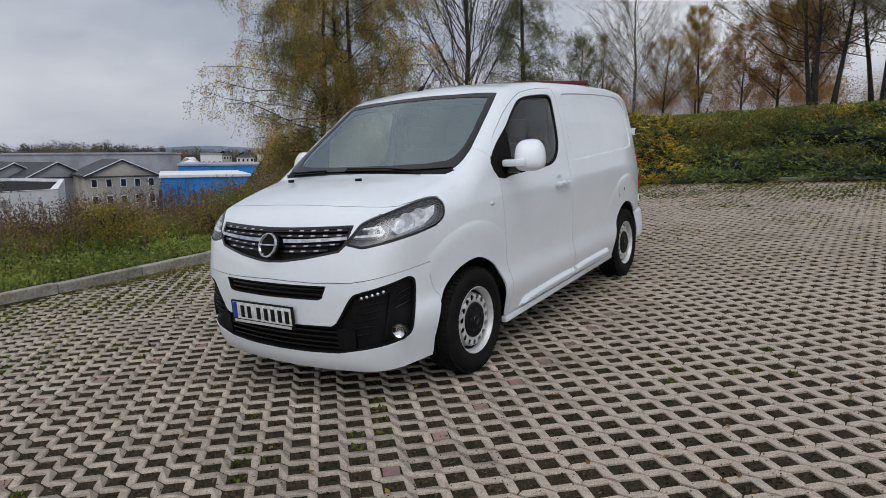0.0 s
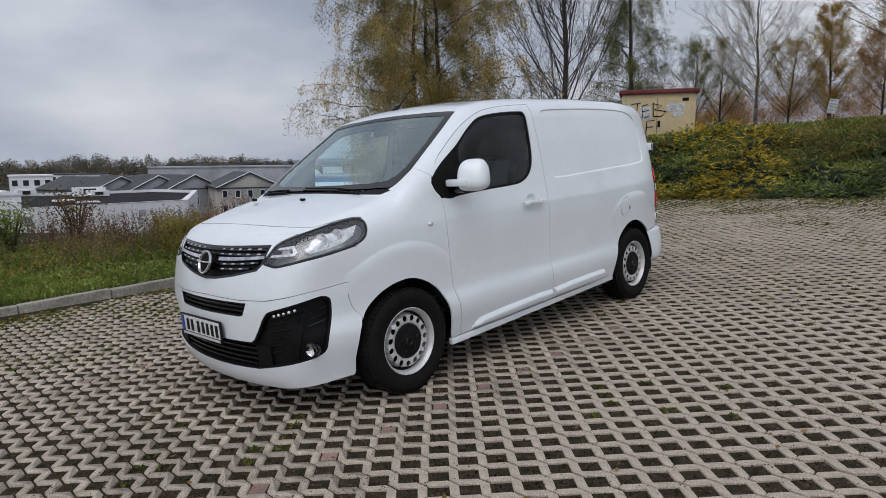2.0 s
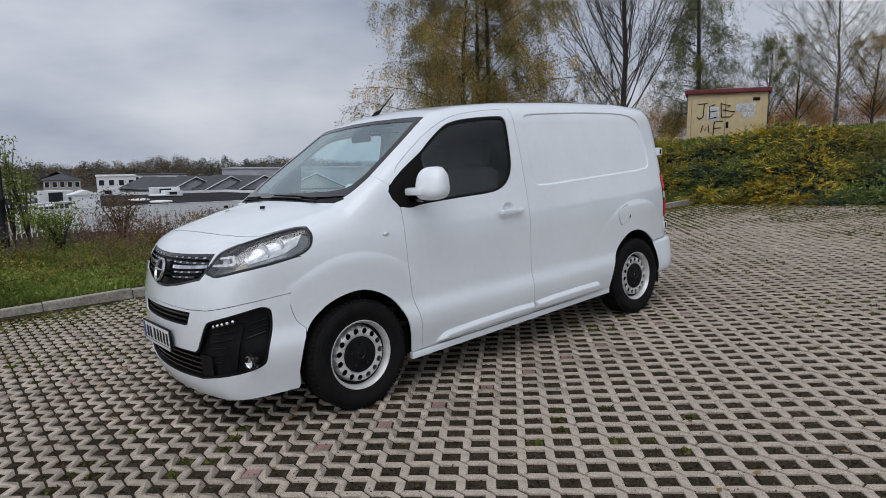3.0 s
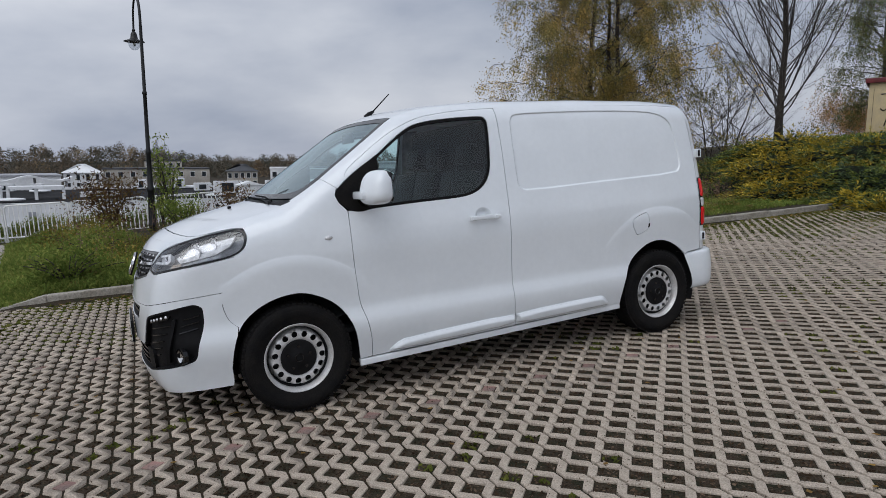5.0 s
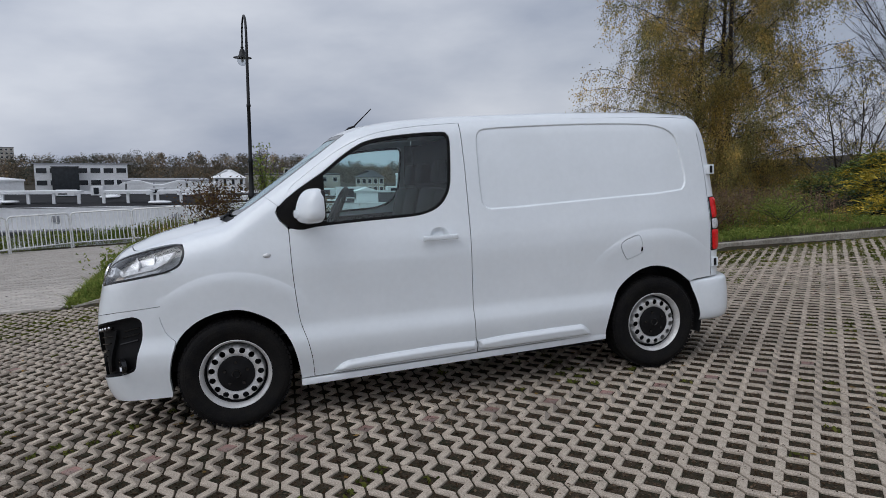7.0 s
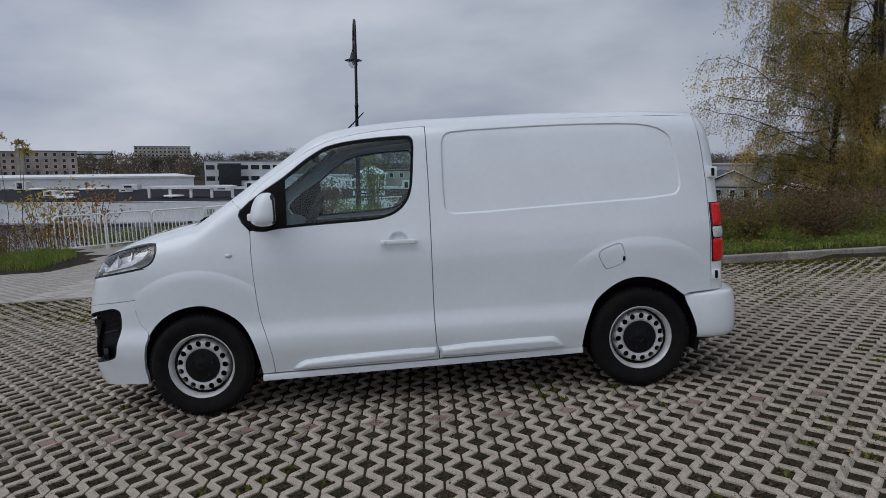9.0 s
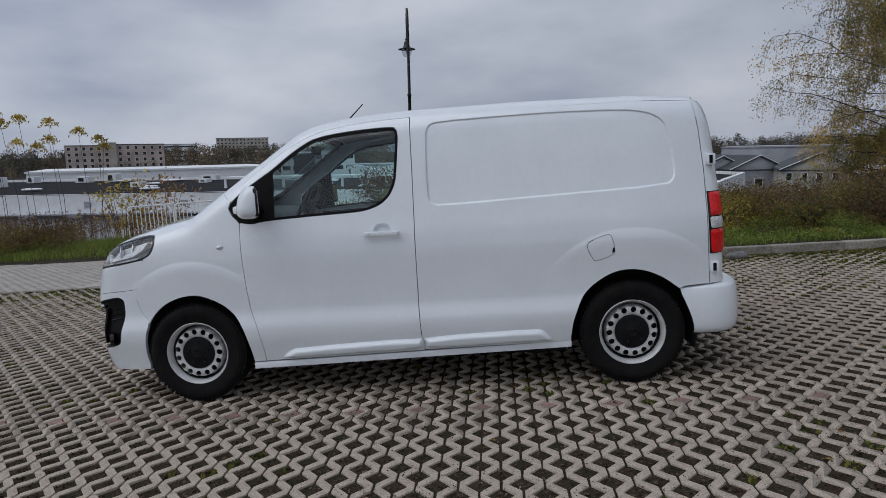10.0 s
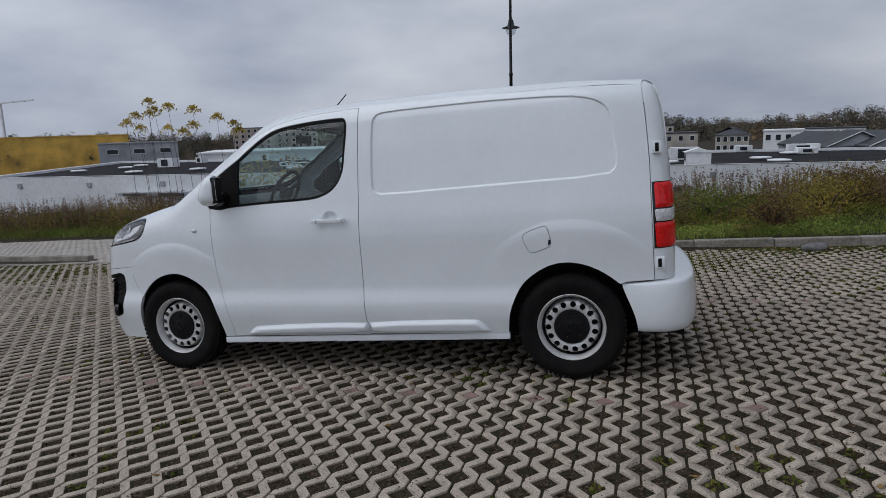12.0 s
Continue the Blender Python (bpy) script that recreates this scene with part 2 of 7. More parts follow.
def tube(points, radii, sides=6):
    """A tapered tube along points."""
    pts = [Vector(p) for p in points]
    verts, faces = [], []
    for i, p in enumerate(pts):
        d = (pts[min(i + 1, len(pts) - 1)] - pts[max(i - 1, 0)]).normalized()
        u = d.orthogonal().normalized() if i == 0 else (u - d * u.dot(d)).normalized()
        v = d.cross(u)
        r = radii[i] if isinstance(radii, (list, tuple)) else radii
        for k in range(sides):
            a = 2 * math.pi * k / sides
            verts.append(p + (u * math.cos(a) + v * math.sin(a)) * r)
    for i in range(len(pts) - 1):
        for k in range(sides):
            a, b = i * sides + k, i * sides + (k + 1) % sides
            faces.append((a, b, b + sides, a + sides))
    faces.append(tuple(reversed(range(sides))))
    faces.append(tuple(range(len(verts) - sides, len(verts))))
    return verts, faces


def joined(pieces):
    verts, faces = [], []
    for v, f in pieces:
        n = len(verts)
        verts += list(v)
        faces += [tuple(i + n for i in q) for q in f]
    return verts, faces


def chaikin(poly, n=2):
    for _ in range(n):
        poly = [q for (ax, az), (bx, bz) in zip(poly, poly[1:] + poly[:1]) for q in ((ax * 0.75 + bx * 0.25, az * 0.75 + bz * 0.25), (ax * 0.25 + bx * 0.75, az * 0.25 + bz * 0.75))]
    return poly


def spline(pts, n=4, closed=False):
    """A smooth curve through the points."""
    k = len(pts)
    out = []
    for i in range(k if closed else k - 1):
        p = [pts[j % k] if closed else pts[min(max(j, 0), k - 1)] for j in (i - 1, i, i + 1, i + 2)]
        for s in range(n):
            t = s / n
            out.append(tuple(0.5 * (2 * p[1][c] + (p[2][c] - p[0][c]) * t + (2 * p[0][c] - 5 * p[1][c] + 4 * p[2][c] - p[3][c]) * t * t + (3 * p[1][c] - p[0][c] - 3 * p[2][c] + p[3][c]) * t ** 3) for c in (0, 1)))
    return out if closed else out + [pts[-1]]


def resample(poly, h):
    out = []
    for (ax, az), (bx, bz) in zip(poly, poly[1:] + poly[:1]):
        n = max(1, int(math.ceil(math.hypot(bx - ax, bz - az) / h)))
        out += [(ax + (bx - ax) * i / n, az + (bz - az) * i / n) for i in range(n)]
    return out


def inset(poly, d):
    """The outline moved inwards by d."""
    area = sum(a[0] * b[1] - b[0] * a[1] for a, b in zip(poly, poly[1:] + poly[:1]))
    s = 1 if area > 0 else -1
    out, n = [], len(poly)
    for i in range(n):
        a, p, b = poly[i - 1], poly[i], poly[(i + 1) % n]
        e1, e2 = Vector((p[0] - a[0], p[1] - a[1])), Vector((b[0] - p[0], b[1] - p[1]))
        e1.normalize(), e2.normalize()
        n1, n2 = Vector((-e1.y, e1.x)) * s, Vector((-e2.y, e2.x)) * s
        m = n1 + n2
        m = m / max(m.length, 1e-6)
        out.append((p[0] + m.x * d / max(m.dot(n1), 0.5), p[1] + m.y * d / max(m.dot(n1), 0.5)))
    return out


def solve_along(base, way, lo, hi):
    """Walks from base along way until the body's skin is met."""
    lo, hi = np.full(len(base), lo), np.full(len(base), hi)
    for _ in range(40):
        mid = (lo + hi) / 2
        p = base + way * mid[:, None]
        out = body(p[:, 0], p[:, 1], p[:, 2]) > 0
        hi, lo = np.where(out, mid, hi), np.where(out, lo, mid)
    return base + way * hi[:, None]


AXIS = 0.40


def lift(kind, q):
    """Points of an outline's plane, laid on the skin. side: (x, z); top: (x, y); front: (angle, z); rear: (y, z)."""
    q = np.asarray(q, float)
    z = np.zeros(len(q))
    if kind == "side":
        return solve_along(np.stack([q[:, 0], z, q[:, 1]], 1), np.stack([z, z - 1, z], 1), 0.2, 1.15)
    if kind == "top":
        return solve_along(np.stack([q[:, 0], q[:, 1], z], 1), np.stack([z, z, z + 1], 1), 0.85, 2.1)
    if kind == "rear":
        return solve_along(np.stack([z + 2.5, q[:, 0], q[:, 1]], 1), np.stack([z + 1, z, z], 1), 0.2, 1.3)
    return solve_along(np.stack([z + AXIS, z, q[:, 1]], 1), np.stack([-np.cos(q[:, 0]), -np.sin(q[:, 0]), z], 1), 0.2, 1.8)


def skin_normal(p):
    e = 0.0035
    g = [body(*(p + d).T) - body(*(p - d).T) for d in np.eye(3) * e]
    g = np.stack(g, 1)
    return g / np.maximum(np.linalg.norm(g, axis=1, keepdims=True), 1e-9)


def flat_mesh(outline, holes, h, extra=()):
    """Triangles that fill an outline with holes, with points spread inside."""
    loops = [resample(outline, h)] + [resample(o, h) for o in holes]
    pts, edges = [], []
    for lp in loops:
        n = len(pts)
        pts += lp
        edges += [(n + i, n + (i + 1) % len(lp)) for i in range(len(lp))]
    bound = len(pts)
    xs, zs = [p[0] for p in loops[0]], [p[1] for p in loops[0]]
    gx, gz = np.meshgrid(np.arange(min(xs), max(xs), h), np.arange(min(zs), max(zs), h * 0.87))
    gx = gx + (np.arange(gx.shape[0]) % 2)[:, None] * h * 0.5
    gx, gz = gx.ravel(), gz.ravel()
    d = inside_distance(gx, gz, loops[0])
    for lp in loops[1:]:
        d = np.minimum(d, -inside_distance(gx, gz, lp))
    keep = d > h * 0.45
    pts += list(zip(gx[keep], gz[keep])) + list(extra)
    from mathutils.geometry import delaunay_2d_cdt as cdt
    v, _, f, ov, _, _ = cdt([Vector(p) for p in pts], edges, [], 0, 1e-6)
    q = np.array([(p.x, p.y) for p in v])
    f = np.array(f)
    c = q[f].mean(1)
    ok = inside_distance(c[:, 0], c[:, 1], loops[0]) > 0
    for lp in loops[1:]:
        ok &= inside_distance(c[:, 0], c[:, 1], lp) < 0
    e, g = q[f[:, 1]] - q[f[:, 0]], q[f[:, 2]] - q[f[:, 0]]
    ok &= np.abs(e[:, 0] * g[:, 1] - e[:, 1] * g[:, 0]) > 2e-7
    return q, f[ok]


def panel(name, kind, outline, mat, parent, holes=(), h=0.04, off=0.0, flange=0.012, label="", mirror=False, offset=None, extra=()):
    """A sheet of the body that follows the skin, with a turned-in edge."""
    q, f = flat_mesh(outline, list(holes), h, extra)
    p = lift(kind, q)
    n = skin_normal(p)
    p = p + n * (off if offset is None else offset(q)[:, None])
    tri = p[f]
    g = np.cross(tri[:, 1] - tri[:, 0], tri[:, 2] - tri[:, 0])
    flip = (g * n[f[:, 0]]).sum(1) < 0
    f = np.where(flip[:, None], f[:, ::-1], f)
    count = {}
    for t in f:
        for a, b in ((t[0], t[1]), (t[1], t[2]), (t[2], t[0])):
            count[(a, b)] = count.get((a, b), 0) + 1
    rim = [(a, b) for a, b in count if (b, a) not in count]
    verts, faces, normals = [tuple(v) for v in p], [tuple(map(int, t)) for t in f], [tuple(v) if offset is None else (0, 0, 0) for v in n]
    if flange:
        first = {}
        for a, b in rim:
            for i in (a, b):
                if i not in first:
                    first[i] = len(verts)
                    verts += [tuple(p[i]), tuple(p[i] - n[i] * flange)]
                    normals += [(0, 0, 0), (0, 0, 0)]
            faces.append((int(first[b]), int(first[a]), int(first[a]) + 1, int(first[b]) + 1))
    if mirror:
        verts = [(x, -y, z) for x, y, z in verts]
        normals = [(x, -y, z) for x, y, z in normals]
        faces = [tuple(reversed(t)) for t in faces]
    me = bpy.data.meshes.new(name)
    me.from_pydata([tuple(map(float, v)) for v in verts], [], faces)
    me.update()
    me.shade_smooth()
    me.normals_split_custom_set_from_vertices([tuple(map(float, v)) for v in normals])
    ob = new(name, me)
    return dress(ob, mat, parent, label)


def sides(name, *a, **k):
    return [panel(name, *a, mirror=m, **k) for m in (False, True)]


# ---- the van ----
def to_plan(side_pts):
    return [(p[0], p[1]) for p in lift("side", side_pts)]


def to_side(plan_pts):
    return [(p[0], p[2]) for p in lift("top", plan_pts)]


def mirrored(half):
    """A closed outline from its left half, given from the middle line back to the middle line."""
    return list(half) + [(-a, b) for a, b in reversed(half) if abs(a) > 1e-6]


def mirrored_plan(half):
    return list(half) + [(a, -b) for a, b in reversed(half) if abs(b) > 1e-6]


LAMP = [(0.435, 0.945), (0.47, 0.998), (0.507, 1.048), (0.585, 1.086), (0.664, 1.113), (0.75, 1.136), (0.842, 1.152), (0.890, 1.150), (0.922, 1.128), (0.933, 1.085),
        (0.916, 1.032), (0.860, 0.996), (0.755, 0.972), (0.655, 0.953), (0.575, 0.935), (0.51, 0.922), (0.472, 0.930)]
ARCH_F = [(-0.376, 0.24), (-0.388, 0.333), (-0.377, 0.414), (-0.343, 0.531), (-0.297, 0.605), (-0.222, 0.669), (-0.142, 0.710), (-0.045, 0.735),
          (0.049, 0.737), (0.139, 0.709), (0.228, 0.658), (0.296, 0.590), (0.350, 0.490), (0.378, 0.369), (0.391, 0.258)]
ARCH_R = [(2.525, 0.30), (2.531, 0.360), (2.551, 0.458), (2.609, 0.589), (2.686, 0.671), (2.798, 0.736), (2.909, 0.757), (3.020, 0.740), (3.129, 0.690), (3.232, 0.612)]
DOOR_F = [(0.384, 1.205), (0.384, 1.053), (0.388, 0.905), (0.398, 0.755), (0.412, 0.621), (0.446, 0.504), (0.468, 0.383), (0.474, 0.262)]
DOOR_B = [(1.556, 0.284), (1.560, 0.338), (1.544, 0.387), (1.538, 0.575), (1.541, 0.875), (1.545, 1.133), (1.548, 1.501), (1.546, 1.827)]
DOOR_T = [(0.384, 1.397), (0.392, 1.430), (0.429, 1.475), (0.544, 1.560), (0.659, 1.639), (0.755, 1.696), (0.849, 1.740), (0.94, 1.772), (1.038, 1.793), (1.226, 1.816), (1.414, 1.827), (1.546, 1.831)]
WINDOW = [(0.314, 1.308), (0.333, 1.350), (0.427, 1.427), (0.52, 1.487), (0.619, 1.549), (0.734, 1.635), (0.849, 1.706), (0.924, 1.735), (1.037, 1.755), (1.225, 1.770), (1.412, 1.774),
          (1.455, 1.757), (1.468, 1.700), (1.451, 1.507), (1.438, 1.415), (1.405, 1.340), (1.350, 1.283), (1.274, 1.248), (1.162, 1.230), (0.864, 1.221), (0.566, 1.208),
          (0.472, 1.195), (0.400, 1.206), (0.365, 1.232), (0.335, 1.262)]
SEAM_R = [(3.431, 0.630), (3.424, 1.024), (3.420, 1.354), (3.405, 1.612), (3.385, 1.812)]
SCREEN_EDGE = [(0.06, -0.740), (0.105, -0.762), (0.15, -0.770), (0.25, -0.772), (0.43, -0.745), (0.62, -0.716), (0.79, -0.687)]
HOOD_EDGE = [(-0.50, -0.715), (-0.41, -0.752), (-0.30, -0.790), (-0.245, -0.818), (-0.17, -0.830), (-0.09, -0.830), (0.0, -0.815), (0.04, -0.795), (0.058, -0.765)]
FUEL = [(2.648, 0.915), (2.668, 0.952), (2.785, 0.991), (2.806, 0.978), (2.826, 0.883), (2.812, 0.858), (2.709, 0.823), (2.688, 0.832)]

DISH = chaikin([(1.265, 1.070), (1.275, 1.125), (1.305, 1.150), (1.365, 1.150), (1.395, 1.122), (1.405, 1.078), (1.380, 1.066), (1.290, 1.066)], 2)
LAMP = spline(LAMP, 4, True)
ARCH_F, ARCH_R, DOOR_F, DOOR_T = spline(ARCH_F, 4), spline(ARCH_R, 4), spline(DOOR_F, 3), spline(DOOR_T, 3)
WINDOW = spline(WINDOW, 3, True)
PILLAR = [(float(TAIL(z)) - 0.018, z) for z in np.linspace(0.63, 1.81, 30)]


def build_van():
    van = thing("panel_van", Matrix.Identity(4), "white compact panel van with steel wheels parked on paving", "van")

    # front wing
    edge = to_side(HOOD_EDGE[3:])
    screen = to_side(SCREEN_EDGE[:4])
    joint = resample([screen[-1], (0.325, 1.352)], 0.008)[:11]
    cut = spline([(-0.331, 0.578), (-0.380, 0.630), (-0.407, 0.725), (-0.399, 0.80), (-0.365, 0.88), (-0.340, 0.955), (-0.318, 0.998)], 4)
    bumper_seam = cut
    back_lamp = [(p[0] + 0.004, p[2]) for p in lift("front", LAMP[32:45])]
    wing = bumper_seam + back_lamp[::-1] + edge + screen[:-1] + joint + [(0.325, 1.352), (0.308, 1.308), (0.330, 1.258), (0.360, 1.228), (0.378, 1.205)] + [(x - 0.004, z) for x, z in DOOR_F[1:]] + ARCH_F[::-1][:-13]
    crease = [(r * math.cos(a), 0.34 + r * math.sin(a)) for r in (0.642, 0.634, 0.626, 0.611, 0.594, 0.574) for a in np.arange(0.35, 2.6, 0.018)]
    crease = [q for q, d in zip(crease, inside_distance([q[0] for q in crease], [q[1] for q in crease], wing)) if d > 0.012]
    sides("wing", "side", wing, PAINT, van, h=0.035, extra=crease)
    # cab door round its window
    ring = WINDOW[5:67]
    door_outline = DOOR_F + DOOR_B + [(x - 0.0, z - 0.003) for x, z in DOOR_T[::-1]] + ring
    sides("cab_door", "side", door_outline, PAINT, van, holes=[DISH], h=0.035)
    # window: black frame, sail and pane
    seal = inset(WINDOW, 0.003)
    glass_line = inset([(0.60, 1.535)] + [p for p in WINDOW[12:62] if p[0] > 0.605] + [(0.60, 1.211)], 0.013)
    sides("window_frame", "side", seal, RUBBER, van, holes=[glass_line], h=0.04, off=-0.004, flange=0.02, label="black window surround and sail")
    for pane in sides("side_window", "side", inset(glass_line, -0.004), CLEAR, van, h=0.06, off=-0.012, flange=0, label="clear side window pane"):
        pane.visible_shadow = False
    sides("window_channel", "side", glass_line, BLACK, van, holes=[inset(glass_line, 0.006)], h=0.05, off=-0.006, flange=0.01)
    # rear quarter
    quarter = [(1.564, 0.288), (1.568, 0.338), (1.552, 0.387), (1.546, 0.575), (1.549, 0.875), (1.553, 1.133), (1.556, 1.501), (1.554, 1.831), (2.3, 1.836), (3.0, 1.83), (3.385, 1.812)]
    quarter = [(x - 0.003 if x < 1.6 else x, z) for x, z in quarter]
    quarter += SEAM_R[::-1][1:] + [(3.27, 0.624)] + ARCH_R[::-1]
    line = resample(chaikin(PRESS, 1), 0.010)
    ridge = []
    for a, b, c in zip(line[-1:] + line[:-1], line, line[1:] + line[:1]):
        tx, tz = c[0] - a[0], c[1] - a[1]
        k = math.hypot(tx, tz)
        ridge += [(b[0] + tz / k * d, b[1] - tx / k * d) for d in (-0.012, -0.0065, -0.0035, 0.0, 0.0035, 0.0065, 0.012)]
    hole = inset(chaikin(FUEL, 1), -0.004)
    crease = [(2.925 + r * math.cos(a), 0.345 + r * math.sin(a)) for r in (0.692, 0.684, 0.676, 0.661, 0.644, 0.624) for a in np.arange(0.3, 2.75, 0.017)]
    crease = [q for q, d, e in zip(crease, inside_distance([q[0] for q in crease], [q[1] for q in crease], quarter), inside_distance([q[0] for q in crease], [q[1] for q in crease], hole)) if d > 0.012 and e < -0.012]
    ridge += crease
    sides("quarter_panel", "side", quarter, PAINT, van, holes=[hole], h=0.030, extra=ridge)
    sides("fuel_flap", "side", chaikin(FUEL, 1), PAINT, van, h=0.03, off=0.002)
    sides("flap_notch", "side", [(2.806, 0.870), (2.822, 0.876), (2.822, 0.902), (2.812, 0.905)], BLACK, van, h=0.03, off=0.004)
    # roof with windscreen pillars
    left = [(0.745, 0.0), (0.752, -0.33)] + SCREEN_EDGE[::-1][:3] + to_plan([(x + 0.0015, z + 0.0015) for x, z in joint] + [(0.325, 1.354), WINDOW[3], WINDOW[4]] + DOOR_T + [(2.3, 1.836), (3.0, 1.83), (3.385, 1.812)]) + [tuple(lift("side", PILLAR[-1:])[0][:2]), (3.475, -0.60), (3.49, -0.30), (3.495, 0.0)]
    panel("roof_panel", "top", mirrored_plan(left), PAINT, van, h=0.05)
    # bonnet
    hood = [(-0.62, 0.0), (-0.615, -0.2), (-0.597, -0.4), (-0.562, -0.57), (-0.535, -0.66)] + HOOD_EDGE + [(0.01, -0.715), (-0.03, -0.5), (-0.06, -0.25), (-0.07, 0.0)]
    panel("bonnet", "top", mirrored_plan(hood), PAINT, van, h=0.04)
    cowl = [(-0.064, 0.0), (-0.054, -0.25), (-0.024, -0.5), (0.016, -0.712), (0.062, -0.757), (0.085, -0.752), (0.06, -0.70), (0.02, -0.5), (-0.01, -0.25), (-0.02, 0.0)]
    panel("cowl", "top", mirrored_plan(cowl), BLACK, van, h=0.04, off=-0.004)
    # windscreen
    ws = mirrored_plan([(0.0, 0.0), (0.01, -0.25), (0.045, -0.55), (0.078, -0.735)] + SCREEN_EDGE[1:] + [(0.755, -0.33), (0.748, 0.0)])
    inner = mirrored_plan([(0.045, 0.0), (0.055, -0.25), (0.085, -0.52), (0.125, -0.655), (0.165, -0.695), (0.25, -0.712), (0.43, -0.693), (0.735, -0.640), (0.715, -0.33), (0.708, 0.0)])
    panel("windscreen_border", "top", ws, GLOSS, van, holes=[inner], h=0.05, off=-0.002, label="black ceramic windscreen border")
    pane = panel("windscreen", "top", inner, SCREEN, van, h=0.06, off=-0.005, flange=0, label="slightly tinted clear windscreen")
    pane.visible_shadow = False
    # nose: strip before the bonnet, fascia, bumper
    rim = [(p[0], p[1]) for p in lift("front", [(a, 1.095) for a in np.linspace(0, 0.59, 9)])]
    lamp_top = [(p[0], p[1]) for p in lift("front", LAMP[12:21])]
    strip = rim + [(p[0] - 0.004, p[1] + 0.004) for p in lamp_top[1:]] + [(-0.512, -0.712), (-0.541, -0.66), (-0.568, -0.57), (-0.603, -0.4), (-0.621, -0.2), (-0.626, 0.0)]
    panel("bonnet_lip", "top", mirrored_plan(strip), PAINT, van, h=0.03, flange=0.006)
    grille = mirrored([(0.0, 1.027), (0.12, 1.029), (0.28, 1.034), (0.467, 1.041), (0.448, 0.985), (0.432, 0.935), (0.40, 0.90), (0.22, 0.858), (0.08, 0.836), (0.0, 0.832)])
    lamp_gap = inset(LAMP, -0.004)
    low_lamp = lamp_gap[48:] + lamp_gap[:13]
    seam_z = [(0.0, 0.737), (0.30, 0.729), (0.455, 0.737), (0.64, 0.773), (0.835, 0.798)]
    corner = [(0.852, 0.87), (0.868, 0.945), (0.886, 0.994)]
    fascia = seam_z + corner + [lamp_gap[44]] + low_lamp + [(0.59, 1.095), (0.30, 1.095), (0.0, 1.095)]
    panel("front_fascia", "front", mirrored(fascia), PAINT, van, holes=[inset(grille, -0.002)], h=0.03)
    intake = mirrored([(0.0, 0.713), (0.335, 0.713), (0.31, 0.640), (0.285, 0.630), (0.0, 0.628)])
    pocket = [(0.0, 0.474), (0.345, 0.482), (0.368, 0.50), (0.397, 0.554), (0.4265, 0.614), (0.447, 0.65), (0.475, 0.676), (0.58, 0.71), (0.680, 0.738), (0.708, 0.737), (0.727, 0.72), (0.732, 0.690), (0.7305, 0.631),
              (0.722, 0.55), (0.710, 0.465), (0.700, 0.425), (0.680, 0.402), (0.6214, 0.380), (0.5027, 0.353), (0.3654, 0.317), (0.1809, 0.308), (0.0, 0.306)]
    pocket = pocket[:2] + spline(pocket[2:20], 3) + pocket[20:]
    seam_b = [(a, b - 0.0035) for a, b in seam_z]
    arch_seam = [(math.atan2(-p[1], AXIS - p[0]), p[2]) for p in lift("side", [(x - 0.0035, z) for x, z in cut[8::-1]] + [(-0.343, 0.531), (-0.377, 0.414), (-0.388, 0.333), (-0.382, 0.245)])]
    chin = [(0.80, 0.222), (0.62, 0.215), (0.45, 0.205), (0.30, 0.20), (0.0, 0.20)]
    bumper = panel("front_bumper", "front", mirrored(seam_b + arch_seam + chin), PAINT, van, holes=[mirrored(pocket), intake], h=0.03, flange=0.025)
    # grille, intakes and lamp pockets, set back behind their openings
    gr = panel("grille", "front", inset(grille, 0.0), BLACK, van, h=0.04, off=-0.030, flange=0)
    panel("grille_rim", "front", grille, GLOSS, gr, holes=[inset(grille, 0.012)], h=0.05, off=-0.003, flange=0.028)
    for z0, w in ((1.013, 0.44), (0.985, 0.44), (0.926, 0.40), (0.897, 0.34)):
        line = [(a, z0 + 0.03 * (a / 0.45) ** 2 * (0.3 if z0 > 0.95 else 0.9)) for a in np.linspace(-w, w, 15)]
        panel("grille_bar", "front", [(a, b + 0.006) for a, b in line] + [(a, b - 0.006) for a, b in line[::-1]], GLOSS, gr, h=0.06, off=-0.008, flange=0.022)
        for a in np.arange(-w + 0.03, w - 0.02, 0.072):
            if abs(a) > 0.085:
                b = z0 + 0.03 * (a / 0.45) ** 2 * (0.3 if z0 > 0.95 else 0.9)
                panel("grille_fleck", "front", [(a, b - 0.003), (a + 0.026, b - 0.003), (a + 0.029, b + 0.005), (a + 0.004, b + 0.005)], CHROME, gr, h=0.06, off=-0.004, flange=0.004)
    for s in (1, -1):
        blade = [(s * a, 0.955 + 0.022 * (a / 0.45) ** 2 + w * (0.011 - 0.006 * a)) for w, r in ((1, 1), (-1, -1)) for a in list(np.linspace(0.07, 0.44, 8))[::r]]
        panel("chrome_blade", "front", blade, CHROME, gr, h=0.06, off=0.0, flange=0.02, label="chrome grille blade")
    # plain round badge
    c = lift("front", [(0.0, 0.925)])[0]
    face = Matrix.Translation((c[0], 0, 0.925)) @ Matrix.Rotation(radians(20), 4, "Y") @ Matrix.Diagonal((1, 0.82, 0.82, 1))
    v, f = lathe([(0.0, -0.012), (0.098, -0.012), (0.098, -0.022), (0.0, -0.028)], 40, "X")
    badge = raw("badge_disc", [face @ Vector(q) for q in v], f, RUBBER, van, "black badge disc with plain chrome ring", 30)
    v, f = lathe([(0.072, -0.024), (0.080, -0.034), (0.088, -0.034), (0.092, -0.022)], 40, "X", True)
    raw("badge_ring", [face @ Vector(q) for q in v], f, CHROME, badge, "", 30)
    bm = bmesh.new()
